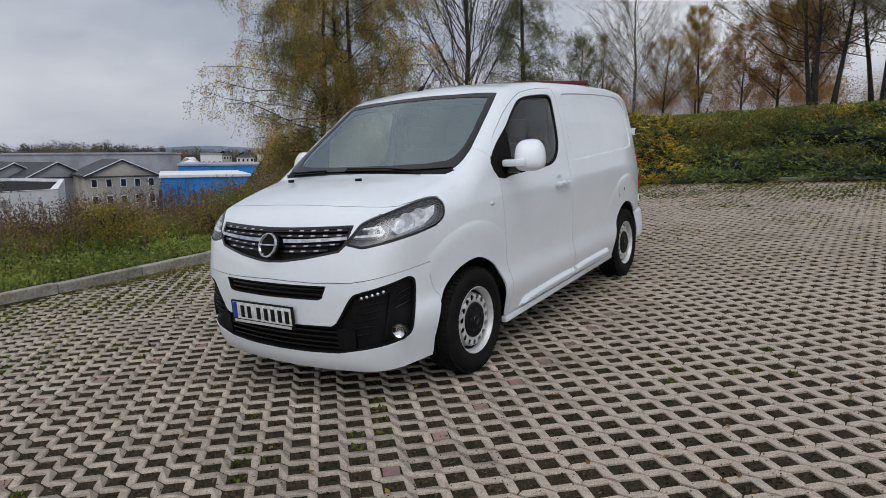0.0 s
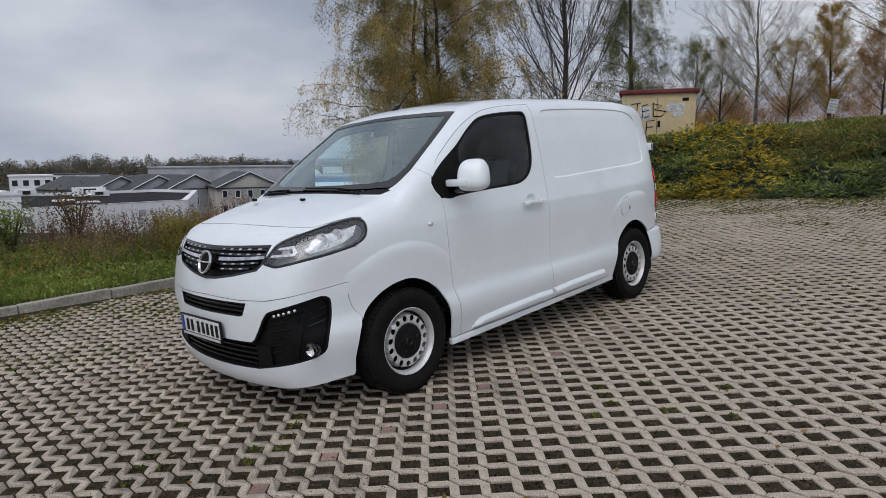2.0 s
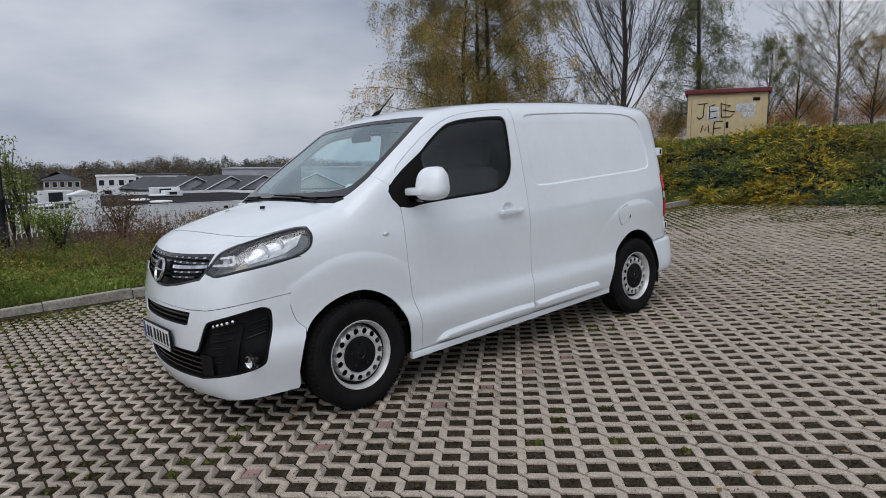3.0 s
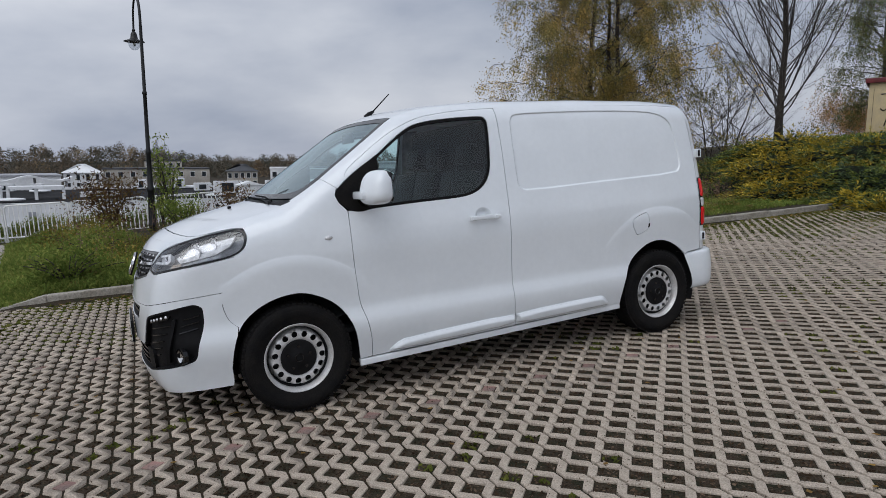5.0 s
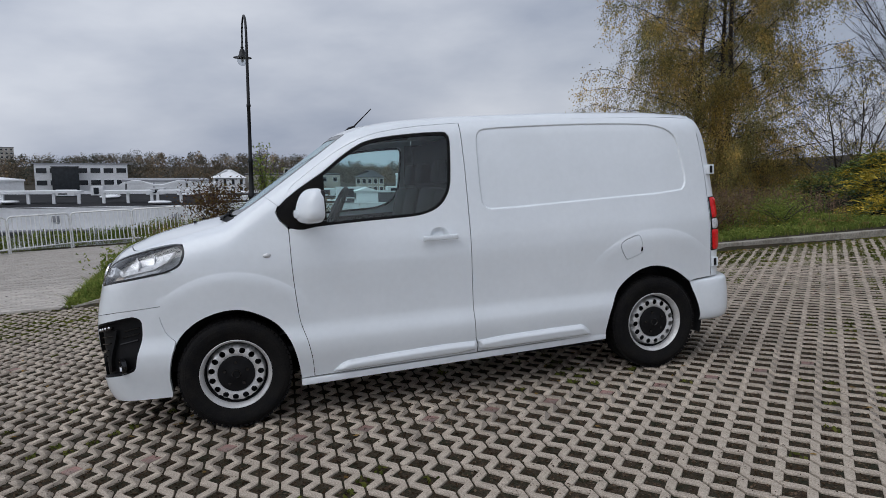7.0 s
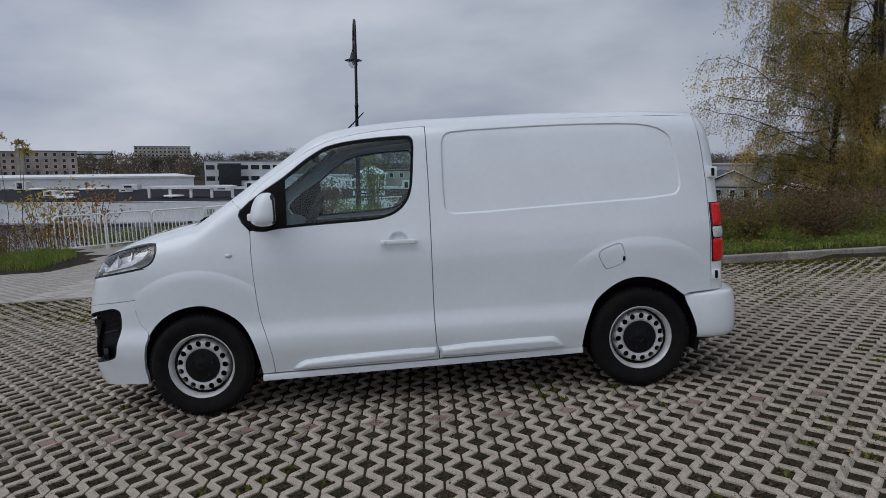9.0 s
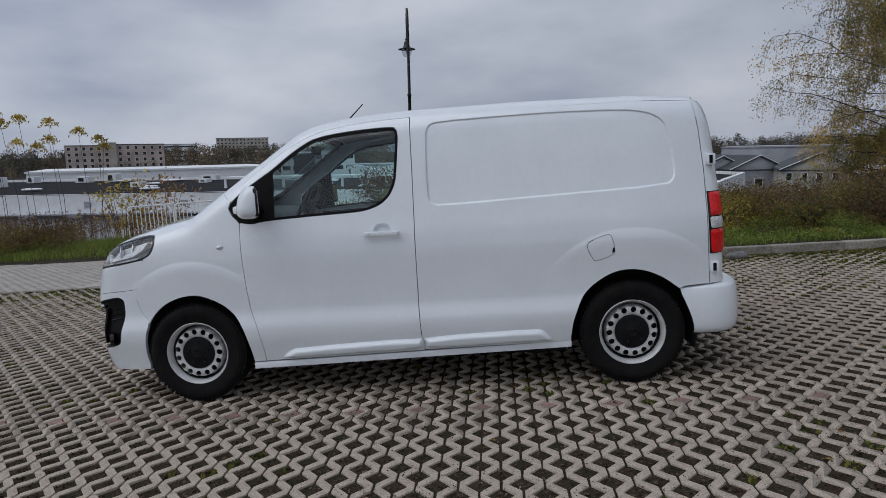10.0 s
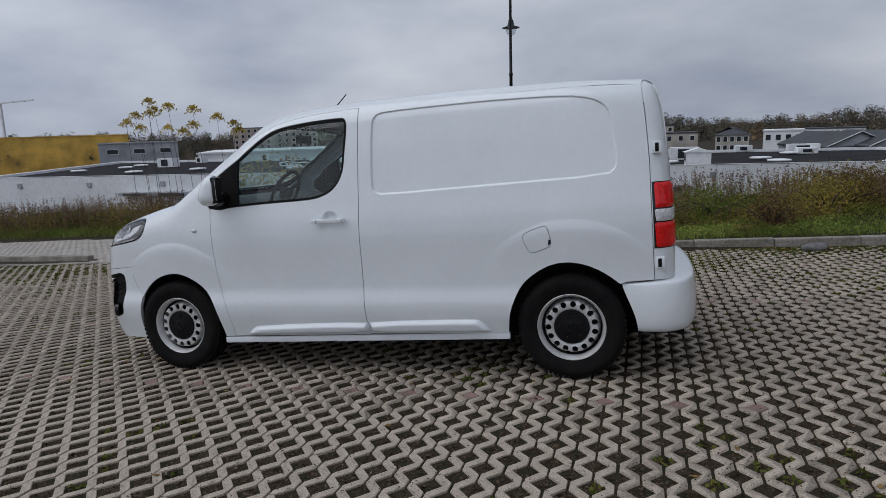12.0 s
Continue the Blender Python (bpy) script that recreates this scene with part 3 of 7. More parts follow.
    box(bm, -0.037, -0.029, -0.088, 0.088, -0.006, 0.006, 0.002)
    bmesh.ops.transform(bm, verts=bm.verts[:], matrix=face)
    part("badge_bar", bm, CHROME, badge)
    # upper intake
    up = panel("upper_intake", "front", inset(intake, -0.004), BLACK, bumper, h=0.04, off=-0.05, flange=0)
    panel("intake_rim", "front", intake, BLACK, up, holes=[inset(intake, 0.01)], h=0.05, off=-0.006, flange=0.045)
    for z0 in (0.690, 0.662):
        panel("intake_slat", "front", [(-0.318, z0 - 0.005), (0.318, z0 - 0.005), (0.322, z0 + 0.005), (-0.322, z0 + 0.005)], GLOSS, up, h=0.05, off=-0.016, flange=0.03)
    low = panel("lower_intake", "front", inset(mirrored(pocket), -0.004), BLACK, bumper, h=0.04, flange=0,
                offset=lambda q: np.where(np.abs(q[:, 0]) < 0.36, -0.05, -0.03))
    panel("pocket_rim", "front", mirrored(pocket), BLACK, low, holes=[inset(mirrored(pocket), 0.010)], h=0.05, off=-0.004, flange=0.04)
    for z0 in (0.44, 0.408, 0.376, 0.344):
        panel("lower_slat", "front", [(-0.36, z0 - 0.004), (0.36, z0 - 0.004), (0.36, z0 + 0.006), (-0.36, z0 + 0.006)], GLOSS, low, h=0.05, off=-0.018, flange=0.03)
    for s in (1, -1):
        panel("pocket_block", "front", [(s * a, b) for a, b in ((0.365, 0.335), (0.45, 0.345), (0.45, 0.465), (0.365, 0.465))], BLACK, low, h=0.05, off=-0.012, flange=0.03)
        for i in range(5):
            a0, a1, z0 = 0.47 - 0.012 * i, 0.605 - 0.022 * i, 0.600 - 0.045 * i
            panel("pocket_rib", "front", [(s * a, b) for a, b in ((a0, z0 - 0.004), (a1, z0 + 0.022), (a1, z0 + 0.028), (a0, z0 + 0.002))], GLOSS, low, h=0.06, off=-0.020, flange=0.012)
        for i in range(3):
            a0, a1, z0 = 0.655 - 0.008 * i, 0.715 - 0.004 * i, 0.652 - 0.036 * i
            panel("pocket_rib", "front", [(s * a, b) for a, b in ((a0, z0 - 0.004), (a1, z0 + 0.016), (a1, z0 + 0.022), (a0, z0 + 0.002))], GLOSS, low, h=0.06, off=-0.020, flange=0.012)
        panel("pocket_spine", "front", [(s * a, b) for a, b in ((0.575, 0.405), (0.590, 0.405), (0.632, 0.66), (0.618, 0.66))], BLACK, low, h=0.05, off=-0.006, flange=0.025)
        panel("running_light", "front", [(s * a, b) for a, b in ((0.475, 0.632), (0.60, 0.664), (0.608, 0.682), (0.49, 0.655))], GLOSS, low, h=0.05, off=-0.010, flange=0.02)
        for i in range(5):
            a = 0.495 + 0.024 * i
            p = lift("front", [(s * a, 0.650 + 0.0068 * i)])[0]
            n = skin_normal(p[None])[0]
            v, f = lathe([(0.0, 0.006), (0.006, 0.004), (0.009, 0.0)], 10, "X")
            m = Matrix.Translation(p - n * 0.009) @ Vector(n).to_track_quat("X", "Z").to_matrix().to_4x4()
            raw("light_bead", [m @ Vector(q) for q in v], f, REFLECT, low, "", 60)
        p = lift("front", [(s * 0.632, 0.443)])[0]
        m = Matrix.Translation(p + np.array((0.022, 0, 0))) @ Vector((-1, -0.45 * s, 0)).to_track_quat("X", "Z").to_matrix().to_4x4()
        v, f = lathe([(0.048, -0.02), (0.050, 0.006), (0.041, 0.006), (0.036, -0.004)], 24, "X")
        fog = raw("fog_lamp", [m @ Vector(q) for q in v], f, GLOSS, low, "round clear fog lamp", 40)
        v, f = lathe([(0.0, -0.012), (0.03, -0.006), (0.040, 0.003)], 24, "X")
        raw("fog_reflector", [m @ Vector(q) for q in v], f, CHROME, fog, "", 60)
    # headlamps
    for mir in (False, True):
        lamp = panel("headlamp", "front", inset(LAMP, 0.002), HOUSING, van, h=0.04, off=-0.055, flange=0, mirror=mir, label="swept headlamp with clear cover and chrome strips")
        panel("lamp_bezel", "front", LAMP, GLOSS, lamp, holes=[inset(LAMP, 0.010)], h=0.04, off=-0.001, flange=0.055, mirror=mir)
        cover = panel("lamp_cover", "front", inset(LAMP, 0.004), COVER, lamp, h=0.04, off=-0.002, flange=0, mirror=mir)
        cover.visible_shadow = False
        strip1 = [(0.468, 0.978), (0.60, 0.985), (0.613, 1.005), (0.592, 1.042), (0.515, 1.030), (0.505, 1.020), (0.583, 1.026), (0.594, 1.005), (0.586, 0.998), (0.462, 0.989)]
        strip2 = [(0.640, 1.015), (0.665, 0.985), (0.80, 1.018), (0.86, 1.06), (0.878, 1.118), (0.815, 1.098), (0.80, 1.05), (0.668, 1.005), (0.652, 1.025)]
        for st in (strip1, strip2):
            panel("light_guide", "front", st, GUIDE, lamp, h=0.03, off=-0.009, flange=0.03, mirror=mir)
        for a, z, r in ((0.725, 1.055, 0.046), (0.555, 1.008, 0.026), (0.79, 1.085, 0.034)):
            p = lift("front", [(a, z)])[0]
            n = skin_normal(p[None])[0]
            d = np.array((-0.93, -0.35, 0.05))
            m = Matrix.Translation(p - n * 0.030) @ Vector(d).to_track_quat("X", "Z").to_matrix().to_4x4()
            v, f = lathe([(0.0, 0.0), (r * 0.3, -0.004), (r * 0.8, 0.008), (r, 0.016), (r * 1.06, 0.012)], 24, "X")
            sy = -1 if mir else 1
            raw("reflector", [(q[0], q[1] * sy, q[2]) for q in (m @ Vector(w) for w in v)], f, REFLECT, lamp, "", 50)
        panel("side_reflector", "front", [(0.655, 1.008), (0.80, 1.045), (0.862, 1.118), (0.74, 1.105), (0.665, 1.075)], REFLECT, lamp, h=0.05, off=-0.034, flange=0, mirror=mir)
        panel("indicator", "front", [(0.60, 0.962), (0.66, 0.972), (0.66, 0.99), (0.61, 0.985)], AMBER, lamp, h=0.05, off=-0.032, flange=0, mirror=mir)
        panel("lower_prism", "front", [(0.665, 0.972), (0.82, 1.0), (0.825, 1.018), (0.668, 0.990)], REFLECT, lamp, h=0.05, off=-0.040, flange=0, mirror=mir)
    # number plate with bars in place of its characters
    rot = Matrix.Translation((-0.898, 0.062, 0.517)) @ Matrix.Rotation(radians(-1), 4, "Y")
    plate = box_part("number_plate", (-0.005, 0.008, -0.272, 0.272, -0.070, 0.070), BLACK, van, "white number plate in a dark holder", 0.004, rot)
    box_part("plate_face", (-0.008, 0.0, -0.258, 0.258, -0.044, 0.060), PLATE, plate, "", 0.002, rot)
    box_part("plate_band", (-0.0095, 0.0, 0.216, 0.257, -0.043, 0.059), BLUE, plate, "", 0.001, rot)
    box_part("holder_strip", (-0.0085, 0.0, -0.25, 0.25, -0.066, -0.050), SILVER, plate, "", 0.002, rot)
    for y in (0.165, 0.105, 0.02, -0.045, -0.105, -0.165, -0.225):
        box_part("plate_bar", (-0.0100, 0.0, y - 0.017, y + 0.017, -0.032, 0.042), BLACK, plate, "", 0.001, rot)
    # sill strip and lower mouldings
    for s in (-1, 1):
        box_part("sill", (0.388, 2.53, -0.018, 0.018, -0.022, 0.021), PAINT, van, "", 0.006, Matrix.Translation((0, s * 0.872, 0.231)) @ Matrix.Shear("XY", 4, (0, 0)) @ Matrix(((1, 0, 0, 0), (0, 1, 0, 0), (0.0225, 0, 1, -0.009), (0, 0, 0, 1))))
    for mir in (False, True):
        for name, line in (("door_moulding", [(0.585, 0.272), (0.600, 0.290), (0.642, 0.325), (0.702, 0.347), (1.540, 0.378), (1.553, 0.340), (1.550, 0.296), (1.0, 0.285)]),
                           ("quarter_moulding", [(1.566, 0.296), (1.572, 0.340), (1.556, 0.379), (2.307, 0.398), (2.355, 0.382), (2.41, 0.318), (2.40, 0.310), (2.0, 0.304)])):
            line = chaikin(line, 1)
            panel(name, "side", line, PAINT, van, h=0.009, flange=0.02, mirror=mir, offset=lambda q: 0.006 + 0.024 * step01(inside_distance(q[:, 0], q[:, 1], line) / 0.022))
    # rear doors, lamps, hinges
    pillar = [(x + 0.004, z) for x, z in SEAM_R] + [(p[0], p[1]) for p in PILLAR[::-1]]
    sides("rear_pillar", "side", pillar, PAINT, van, h=0.016, flange=0.0)
    seam = [(p[1], p[2]) for p in lift("side", PILLAR)]
    for mir in (False, True):
        panel("rear_door", "rear", seam + [(-0.60, 1.84), (-0.3, 1.86), (-0.004, 1.868), (-0.004, 0.63)], PAINT, van, h=0.05, mirror=mir, flange=0.0)
    for s in (-1, 1):
        mir = s > 0
        tail = panel("tail_lamp", "side", [(3.436, 0.822), (float(TAIL(0.822)) - 0.016, 0.822), (float(TAIL(1.222)) - 0.016, 1.222), (3.430, 1.222)], GLOSS, van, h=0.012, off=0.003, flange=0.01, mirror=mir, label="red and clear vertical tail lamp")
        for z0, z1, mt in ((1.066, 1.216, RED), (0.985, 1.058, LENS), (0.828, 0.978, RED)):
            lens = [(3.448, z0 + 0.008), (3.456, z0), (float(TAIL(z0)) - 0.022, z0), (float(TAIL(z0)) - 0.014, z0 + 0.008), (float(TAIL(z1)) - 0.014, z1 - 0.008), (float(TAIL(z1)) - 0.022, z1), (3.450, z1), (3.442, z1 - 0.008)]
            panel("lamp_lens", "side", lens, mt, tail, h=0.010, flange=0.012, mirror=mir, offset=lambda q: 0.004 + 0.007 * step01(inside_distance(q[:, 0], q[:, 1], lens) / 0.02))
            y0 = float(lift("side", [(float(TAIL(z0)) - 0.020, (z0 + z1) / 2)])[0][1])
            lens = [(y0, z0), (-0.69, z0), (-0.69, z1), (y0, z1)]
            panel("rear_lens", "rear", lens, mt, tail, h=0.02, flange=0.012, mirror=mir, offset=lambda q: 0.004 + 0.007 * step01(inside_distance(q[:, 0], q[:, 1], lens) / 0.02))
        for z in (1.425, 0.735):
            bm = box(bmesh.new(), 3.440, 3.495, min(s * 0.74, s * (0.872 if z < 1 else 0.838)), max(s * 0.74, s * (0.872 if z < 1 else 0.838)), z - 0.036, z + 0.036, 0.008)
            hinge = part("door_hinge", bm, PAINT, van, "", 40)
            bm = box(bmesh.new(), 3.455, 3.476, min(s * 0.81, s * (0.876 if z < 1 else 0.842)), max(s * 0.81, s * (0.876 if z < 1 else 0.842)), z - 0.026, z + 0.026, 0.003)
            part("hinge_gap", bm, BLACK, hinge)
    sides("gutter", "side", [(3.36, 1.70), (3.47, 1.70), (3.465, 1.78), (3.455, 1.82), (3.44, 1.838), (3.36, 1.845)], PAINT, van, h=0.02, off=-0.006, flange=0)
    panel("tail_frame", "rear", [(-0.70, 1.70), (0.70, 1.70), (0.68, 1.80), (0.55, 1.865), (0.3, 1.880), (0, 1.885), (-0.3, 1.880), (-0.55, 1.865), (-0.68, 1.80)], PAINT, van, h=0.03, off=-0.008, flange=0)
    plan = [(3.318, -0.885), (3.40, -0.902), (3.50, -0.895), (3.58, -0.86), (3.64, -0.79), (3.685, -0.65), (3.71, -0.4), (3.72, 0.0)]
    plan += [(x, -y) for x, y in plan[-2::-1]]
    prof = [(0.300, 0.045), (0.312, 0.018), (0.36, 0.0), (0.47, -0.004), (0.56, 0.004), (0.605, 0.010), (0.628, 0.024), (0.638, 0.20)]
    verts, faces = [], []
    for x, y in plan:
        d = Vector((x - 3.2, y * 0.9)).normalized()
        verts += [((x if x > 3.33 else 3.326 - 0.085 * float(step01((z - 0.36) / 0.26))) - d.x * o * (x > 3.33), y - d.y * o * (1 if abs(y) > 0.3 else 0), z if x > 3.45 else min(z, 0.618)) for z, o in prof]
    k = len(prof)
    faces = [(i * k + j, i * k + j + 1, (i + 1) * k + j + 1, (i + 1) * k + j) for i in range(len(plan) - 1) for j in range(k - 1)]
    rb = raw("rear_bumper", verts, faces, PAINT, van, "", 60)
    sub = rb.modifiers.new("smooth", "SUBSURF")
    sub.levels = sub.render_levels = 2
    # underbody and wheel housings
    bm = bmesh.new()
    box(bm, -0.72, 3.62, -0.50, 0.50, 0.20, 0.30)
    box(bm, 0.42, 2.50, -0.84, 0.84, 0.222, 0.26)
    box(bm, 0.50, 2.42, -0.62, 0.62, 0.175, 0.24)
    part("underbody", bm, RUBBER, van)
    for x in (0.0, 2.925):
        for s in (-1, 1):
            verts, faces = [], []
            prof = [(0.0, 0.50), (0.425, 0.50), (0.425, 0.86 if x else 0.80)]
            for i in range(25):
                a = radians(-18 + 216 * i / 24)
                verts += [(x + r * math.cos(a), s * t, 0.34 + r * math.sin(a)) for r, t in prof]
            faces = [(i * 3 + j, i * 3 + j + 1, i * 3 + j + 4, i * 3 + j + 3) for i in range(24) for j in range(2)]
            raw("wheel_housing", verts, faces, DARK, van, "", 60)
    # wheels
    wheel = build_wheel(van)
    for x, s in ((2.925, -1), (0.0, 1), (2.925, 1)):
        m = Matrix.Translation((x, s * 0.8, 0.338)) @ Matrix.Rotation(math.pi if s > 0 else 0, 4, "Z") @ Matrix.Rotation(radians(31 * (x + s)), 4, "Y")
        copy_thing(wheel, m)
    fit_cab(van)
    return van


def build_wheel(van):
    """Steel wheel: outside faces -y, centred on its hub."""
    wheel = new("wheel")
    wheel.parent = van
    wheel.matrix_basis = Matrix.Translation((0, -0.8, 0.338))
    v, f = lathe([(0.205, 0.09), (0.25, 0.108), (0.300, 0.106), (0.325, 0.085), (0.3355, 0.05), (0.338, 0.0), (0.3355, -0.05), (0.325, -0.085), (0.306, -0.102), (0.298, -0.1025), (0.296, -0.1055),
                  (0.262, -0.109), (0.258, -0.106), (0.225, -0.101), (0.206, -0.090), (0.20, -0.07), (0.20, 0.07)], 72, "Y", True)
    tyre = raw("tyre", v, f, RUBBER, wheel, "worn black tyre", 50)
    pieces = []
    for i in range(64):
        a = 2 * math.pi * i / 64
        for y0, y1 in ((-0.085, -0.03), (0.03, 0.085)):
            m = Matrix.Rotation(a + (0.03 if y0 > 0 else 0), 4, "Y") @ Matrix.Translation((0.332, (y0 + y1) / 2, 0))
            c = [Vector((x * 0.0065, y * (y1 - y0) / 2, z * 0.012)) for x in (-1, 1) for y in (-1, 1) for z in (-1, 1)]
            pieces.append(([m @ q for q in c], [(0, 1, 3, 2), (4, 6, 7, 5), (0, 4, 5, 1), (2, 3, 7, 6), (0, 2, 6, 4), (1, 5, 7, 3)]))
    v, f = joined(pieces)
    raw("tread_block", v, f, RUBBER, tyre)
    tagged(bpy.data.objects["tread_block"], kind="stuff")
    v, f = lathe([(0.213, -0.086), (0.216, -0.094), (0.211, -0.097), (0.206, -0.090), (0.199, -0.080), (0.193, -0.062), (0.190, -0.05)], 72, "Y")
    rim = raw("rim", v, f, SILVER, wheel, "scuffed silver steel rim", 40)
    # Barrel in a dark colour: the groove's deep shade is painted on.
    v, f = lathe([(0.190, -0.051), (0.184, -0.035), (0.183, 0.05), (0.205, 0.09)], 72, "Y")
    raw("rim_barrel", v, f, DARK, wheel, "", 40)
    # disc with its round holes
    n = 15
    outline = [(0.179 * math.cos(a), 0.179 * math.sin(a)) for a in np.linspace(0, 2 * math.pi, 73)[:-1]]
    holes = []
    for i in range(n):
        a0 = 2 * math.pi * i / n
        cx, cz = 0.146 * math.cos(a0), 0.146 * math.sin(a0)
        u, w = Vector((math.cos(a0), math.sin(a0))), Vector((-math.sin(a0), math.cos(a0)))
        holes.append([(cx + u.x * 0.0195 * math.cos(b) + w.x * 0.0185 * math.sin(b), cz + u.y * 0.0195 * math.cos(b) + w.y * 0.0185 * math.sin(b)) for b in np.linspace(0, 2 * math.pi, 13)[:-1]])
    q, t = flat_mesh(outline, holes, 0.016)
    r = np.hypot(q[:, 0], q[:, 1])
    prof = table([(0.0, -0.062), (0.10, -0.062), (0.112, -0.075), (0.125, -0.080), (0.160, -0.080), (0.168, -0.074), (0.173, -0.050), (0.179, -0.005)], 0.002, 0, 0.2, 0.001)
    verts = [(a, float(prof(b)), c) for (a, c), b in zip(q, r)]
    tris = [tuple(map(int, k)) for k in t]
    rims = {}
    for k in tris:
        for a, b in ((k[0], k[1]), (k[1], k[2]), (k[2], k[0])):
            rims[(a, b)] = 1
    base = len(verts)
    verts = verts + [(x, y + 0.008, z) for x, y, z in verts]
    tris = tris + [(a, b, b + base, a + base) for a, b in rims if (b, a) not in rims]
    raw("wheel_disc", verts, tris, SILVER, wheel, "", 35)
    v, f = lathe([(0.0, -0.090), (0.04, -0.090), (0.046, -0.087), (0.094, -0.087), (0.107, -0.085), (0.111, -0.077), (0.112, -0.05)], 48, "Y")
    cap = raw("hub_cap", v, f, BLACK, wheel, "black plastic hub cap", 35)
    for i in range(5):
        a = 2 * math.pi * i / 5 + 0.3
        v, f = lathe([(0.0, -0.092), (0.010, -0.092), (0.012, -0.082)], 12, "Y")
        raw("bolt_cover", [(x + 0.071 * math.cos(a), y, z + 0.071 * math.sin(a)) for x, y, z in v], f, GLOSS, cap, "", 40)
    v, f = lathe([(0.020, -0.0905), (0.022, -0.0935), (0.027, -0.0935), (0.029, -0.0895)], 24, "Y", True)
    raw("cap_ring", v, f, GLOSS, cap, "", 40)
    v, f = lathe([(0.0, 0.0), (0.178, 0.0), (0.178, 0.03), (0.0, 0.03)], 32, "Y")
    raw("brake_disc", v, f, DARK, wheel, "", 40)
    return wheel


def fit_cab(van):
    """Mirrors, handles, wipers, aerial, seats and dash."""
    for s in (-1, 1):
        # door mirror: shell, arm, glass
        bm = bmesh.new()
        bmesh.ops.create_icosphere(bm, subdivisions=4, radius=1)
        for v in bm.verts:
            c = v.co
            p = [math.copysign(abs(k) ** 0.66, k) for k in c]
            x = p[0] * (0.082 if p[0] < 0 else 0.056) * (1 - 0.22 * p[2] - 0.10 * p[2] * p[2]) + 0.012 * p[2]
            v.co = (min(x + 0.015 * p[1] * s, 0.032), p[1] * 0.100 * (1 - 0.10 * p[2]), p[2] * 0.104)
        shell = part("door_mirror", bm, PAINT, van, "white door mirror with black foot", 180)
        shell.matrix_basis = Matrix.Translation((0.530, s * 1.055, 1.342)) @ Matrix.Rotation(radians(-18 * s), 4, "Z")
        v, f = tube([(0.505, s * 0.86, 1.272), (0.500, s * 0.93, 1.270), (0.502, s * 1.0, 1.272)], [0.052, 0.042, 0.045], 12)
        foot = raw("mirror_foot", v, f, GLOSS, van, "", 50)
        bm = box(bmesh.new(), -0.050, 0.055, -0.100, 0.075, -0.024, 0.026, 0.018, Matrix.Translation((0.462, s * 1.0, 1.298)) @ Matrix.Diagonal((1, s, 1, 1)))
        part("mirror_base", bm, PAINT, van, "", 50)
        bm = box(bmesh.new(), 0.044, 0.050, -0.074, 0.074, -0.072, 0.072, 0.002)
        g = part("mirror_glass", bm, CHROME, shell)
        bm = box(bmesh.new(), 0.022, 0.0460, -0.090, 0.090, -0.090, 0.090, 0.011)
        part("mirror_housing", bm, GLOSS, shell, "", 40)
        # handle in its dish
        bm = box(bmesh.new(), 1.215, 1.455, -0.012, 0.012, -0.016, 0.016, 0.010)
        handle = part("door_handle", bm, PAINT, van, "white pull handle with lock", 50)
        handle.matrix_basis = Matrix.Translation((0, s * 0.942, 1.084))
        for x in (1.235, 1.425):
            part("handle_post", box(bmesh.new(), x - 0.015, x + 0.015, -0.028, 0.006, -0.012, 0.012, 0.004, Matrix.Diagonal((1, -s, 1, 1))), PAINT, handle, "", 40)
        v, f = lathe([(0.0, 0.0), (0.009, 0.0), (0.011, 0.003)], 16, "Y")
        raw("lock", [(x + 1.425, y + s * 0.0125, z) for x, y, z in v], f, SILVER, handle)
        # side repeater
        v, f = lathe([(0.0, -0.012), (0.4, -0.011), (0.8, -0.006), (1.0, 0.0)], 20, "Y")
        rep = raw("side_repeater", [(x * 0.026, y, z * 0.015) for x, y, z in v], f, LENS, van, "clear oval side indicator", 80)
        rep.matrix_basis = Matrix.Translation((0.239, s * 0.914, 1.054)) @ Matrix.Diagonal((1, -s, 1, 1))
    sides("handle_dish", "side", DISH, PAINT, van, h=0.008, flange=0.0,
          offset=lambda q: -0.026 * step01(inside_distance(q[:, 0], q[:, 1], DISH) / 0.030))
    # wipers and washers
    for pts in ([(-0.03, -0.55, 1.279), (-0.014, -0.25, 1.299), (-0.010, 0.10, 1.305)], [(-0.035, 0.28, 1.297), (0.0, 0.48, 1.292), (0.03, 0.66, 1.283)]):
        v, f = tube(pts, 0.007, 6)
        w = raw("wiper_arm", v, f, BLACK, van, "", 60)
        v, f = tube([(x + 0.02, y, z + 0.014) for x, y, z in pts], 0.006, 5)
        raw("wiper_blade", v, f, RUBBER, w, "", 60)
    for y in (-0.20, 0.42):
        part("washer_jet", box(bmesh.new(), -0.235, -0.215, y - 0.022, y + 0.022, 1.25, 1.268, 0.004), BLACK, van)
    # aerial
    v, f = tube([(0.90, 0.07, 1.855), (0.925, 0.07, 1.885), (0.965, 0.07, 1.905)], [0.026, 0.018, 0.008], 10)
    base = raw("aerial_foot", v, f, BLACK, van, "short black roof aerial", 60)
    v, f = tube([(0.945, 0.07, 1.893), (1.10, 0.07, 2.035)], [0.006, 0.004], 8)
    raw("aerial_rod", v, f, BLACK, base, "", 60)
    # dash, wheel, seats, bulkhead, trims
    verts, faces = [], []
    prof = [(0.08, 1.27), (0.25, 1.262), (0.42, 1.235), (0.52, 1.18), (0.55, 1.08), (0.52, 0.85), (0.40, 0.55), (0.10, 0.5), (0.02, 1.2)]
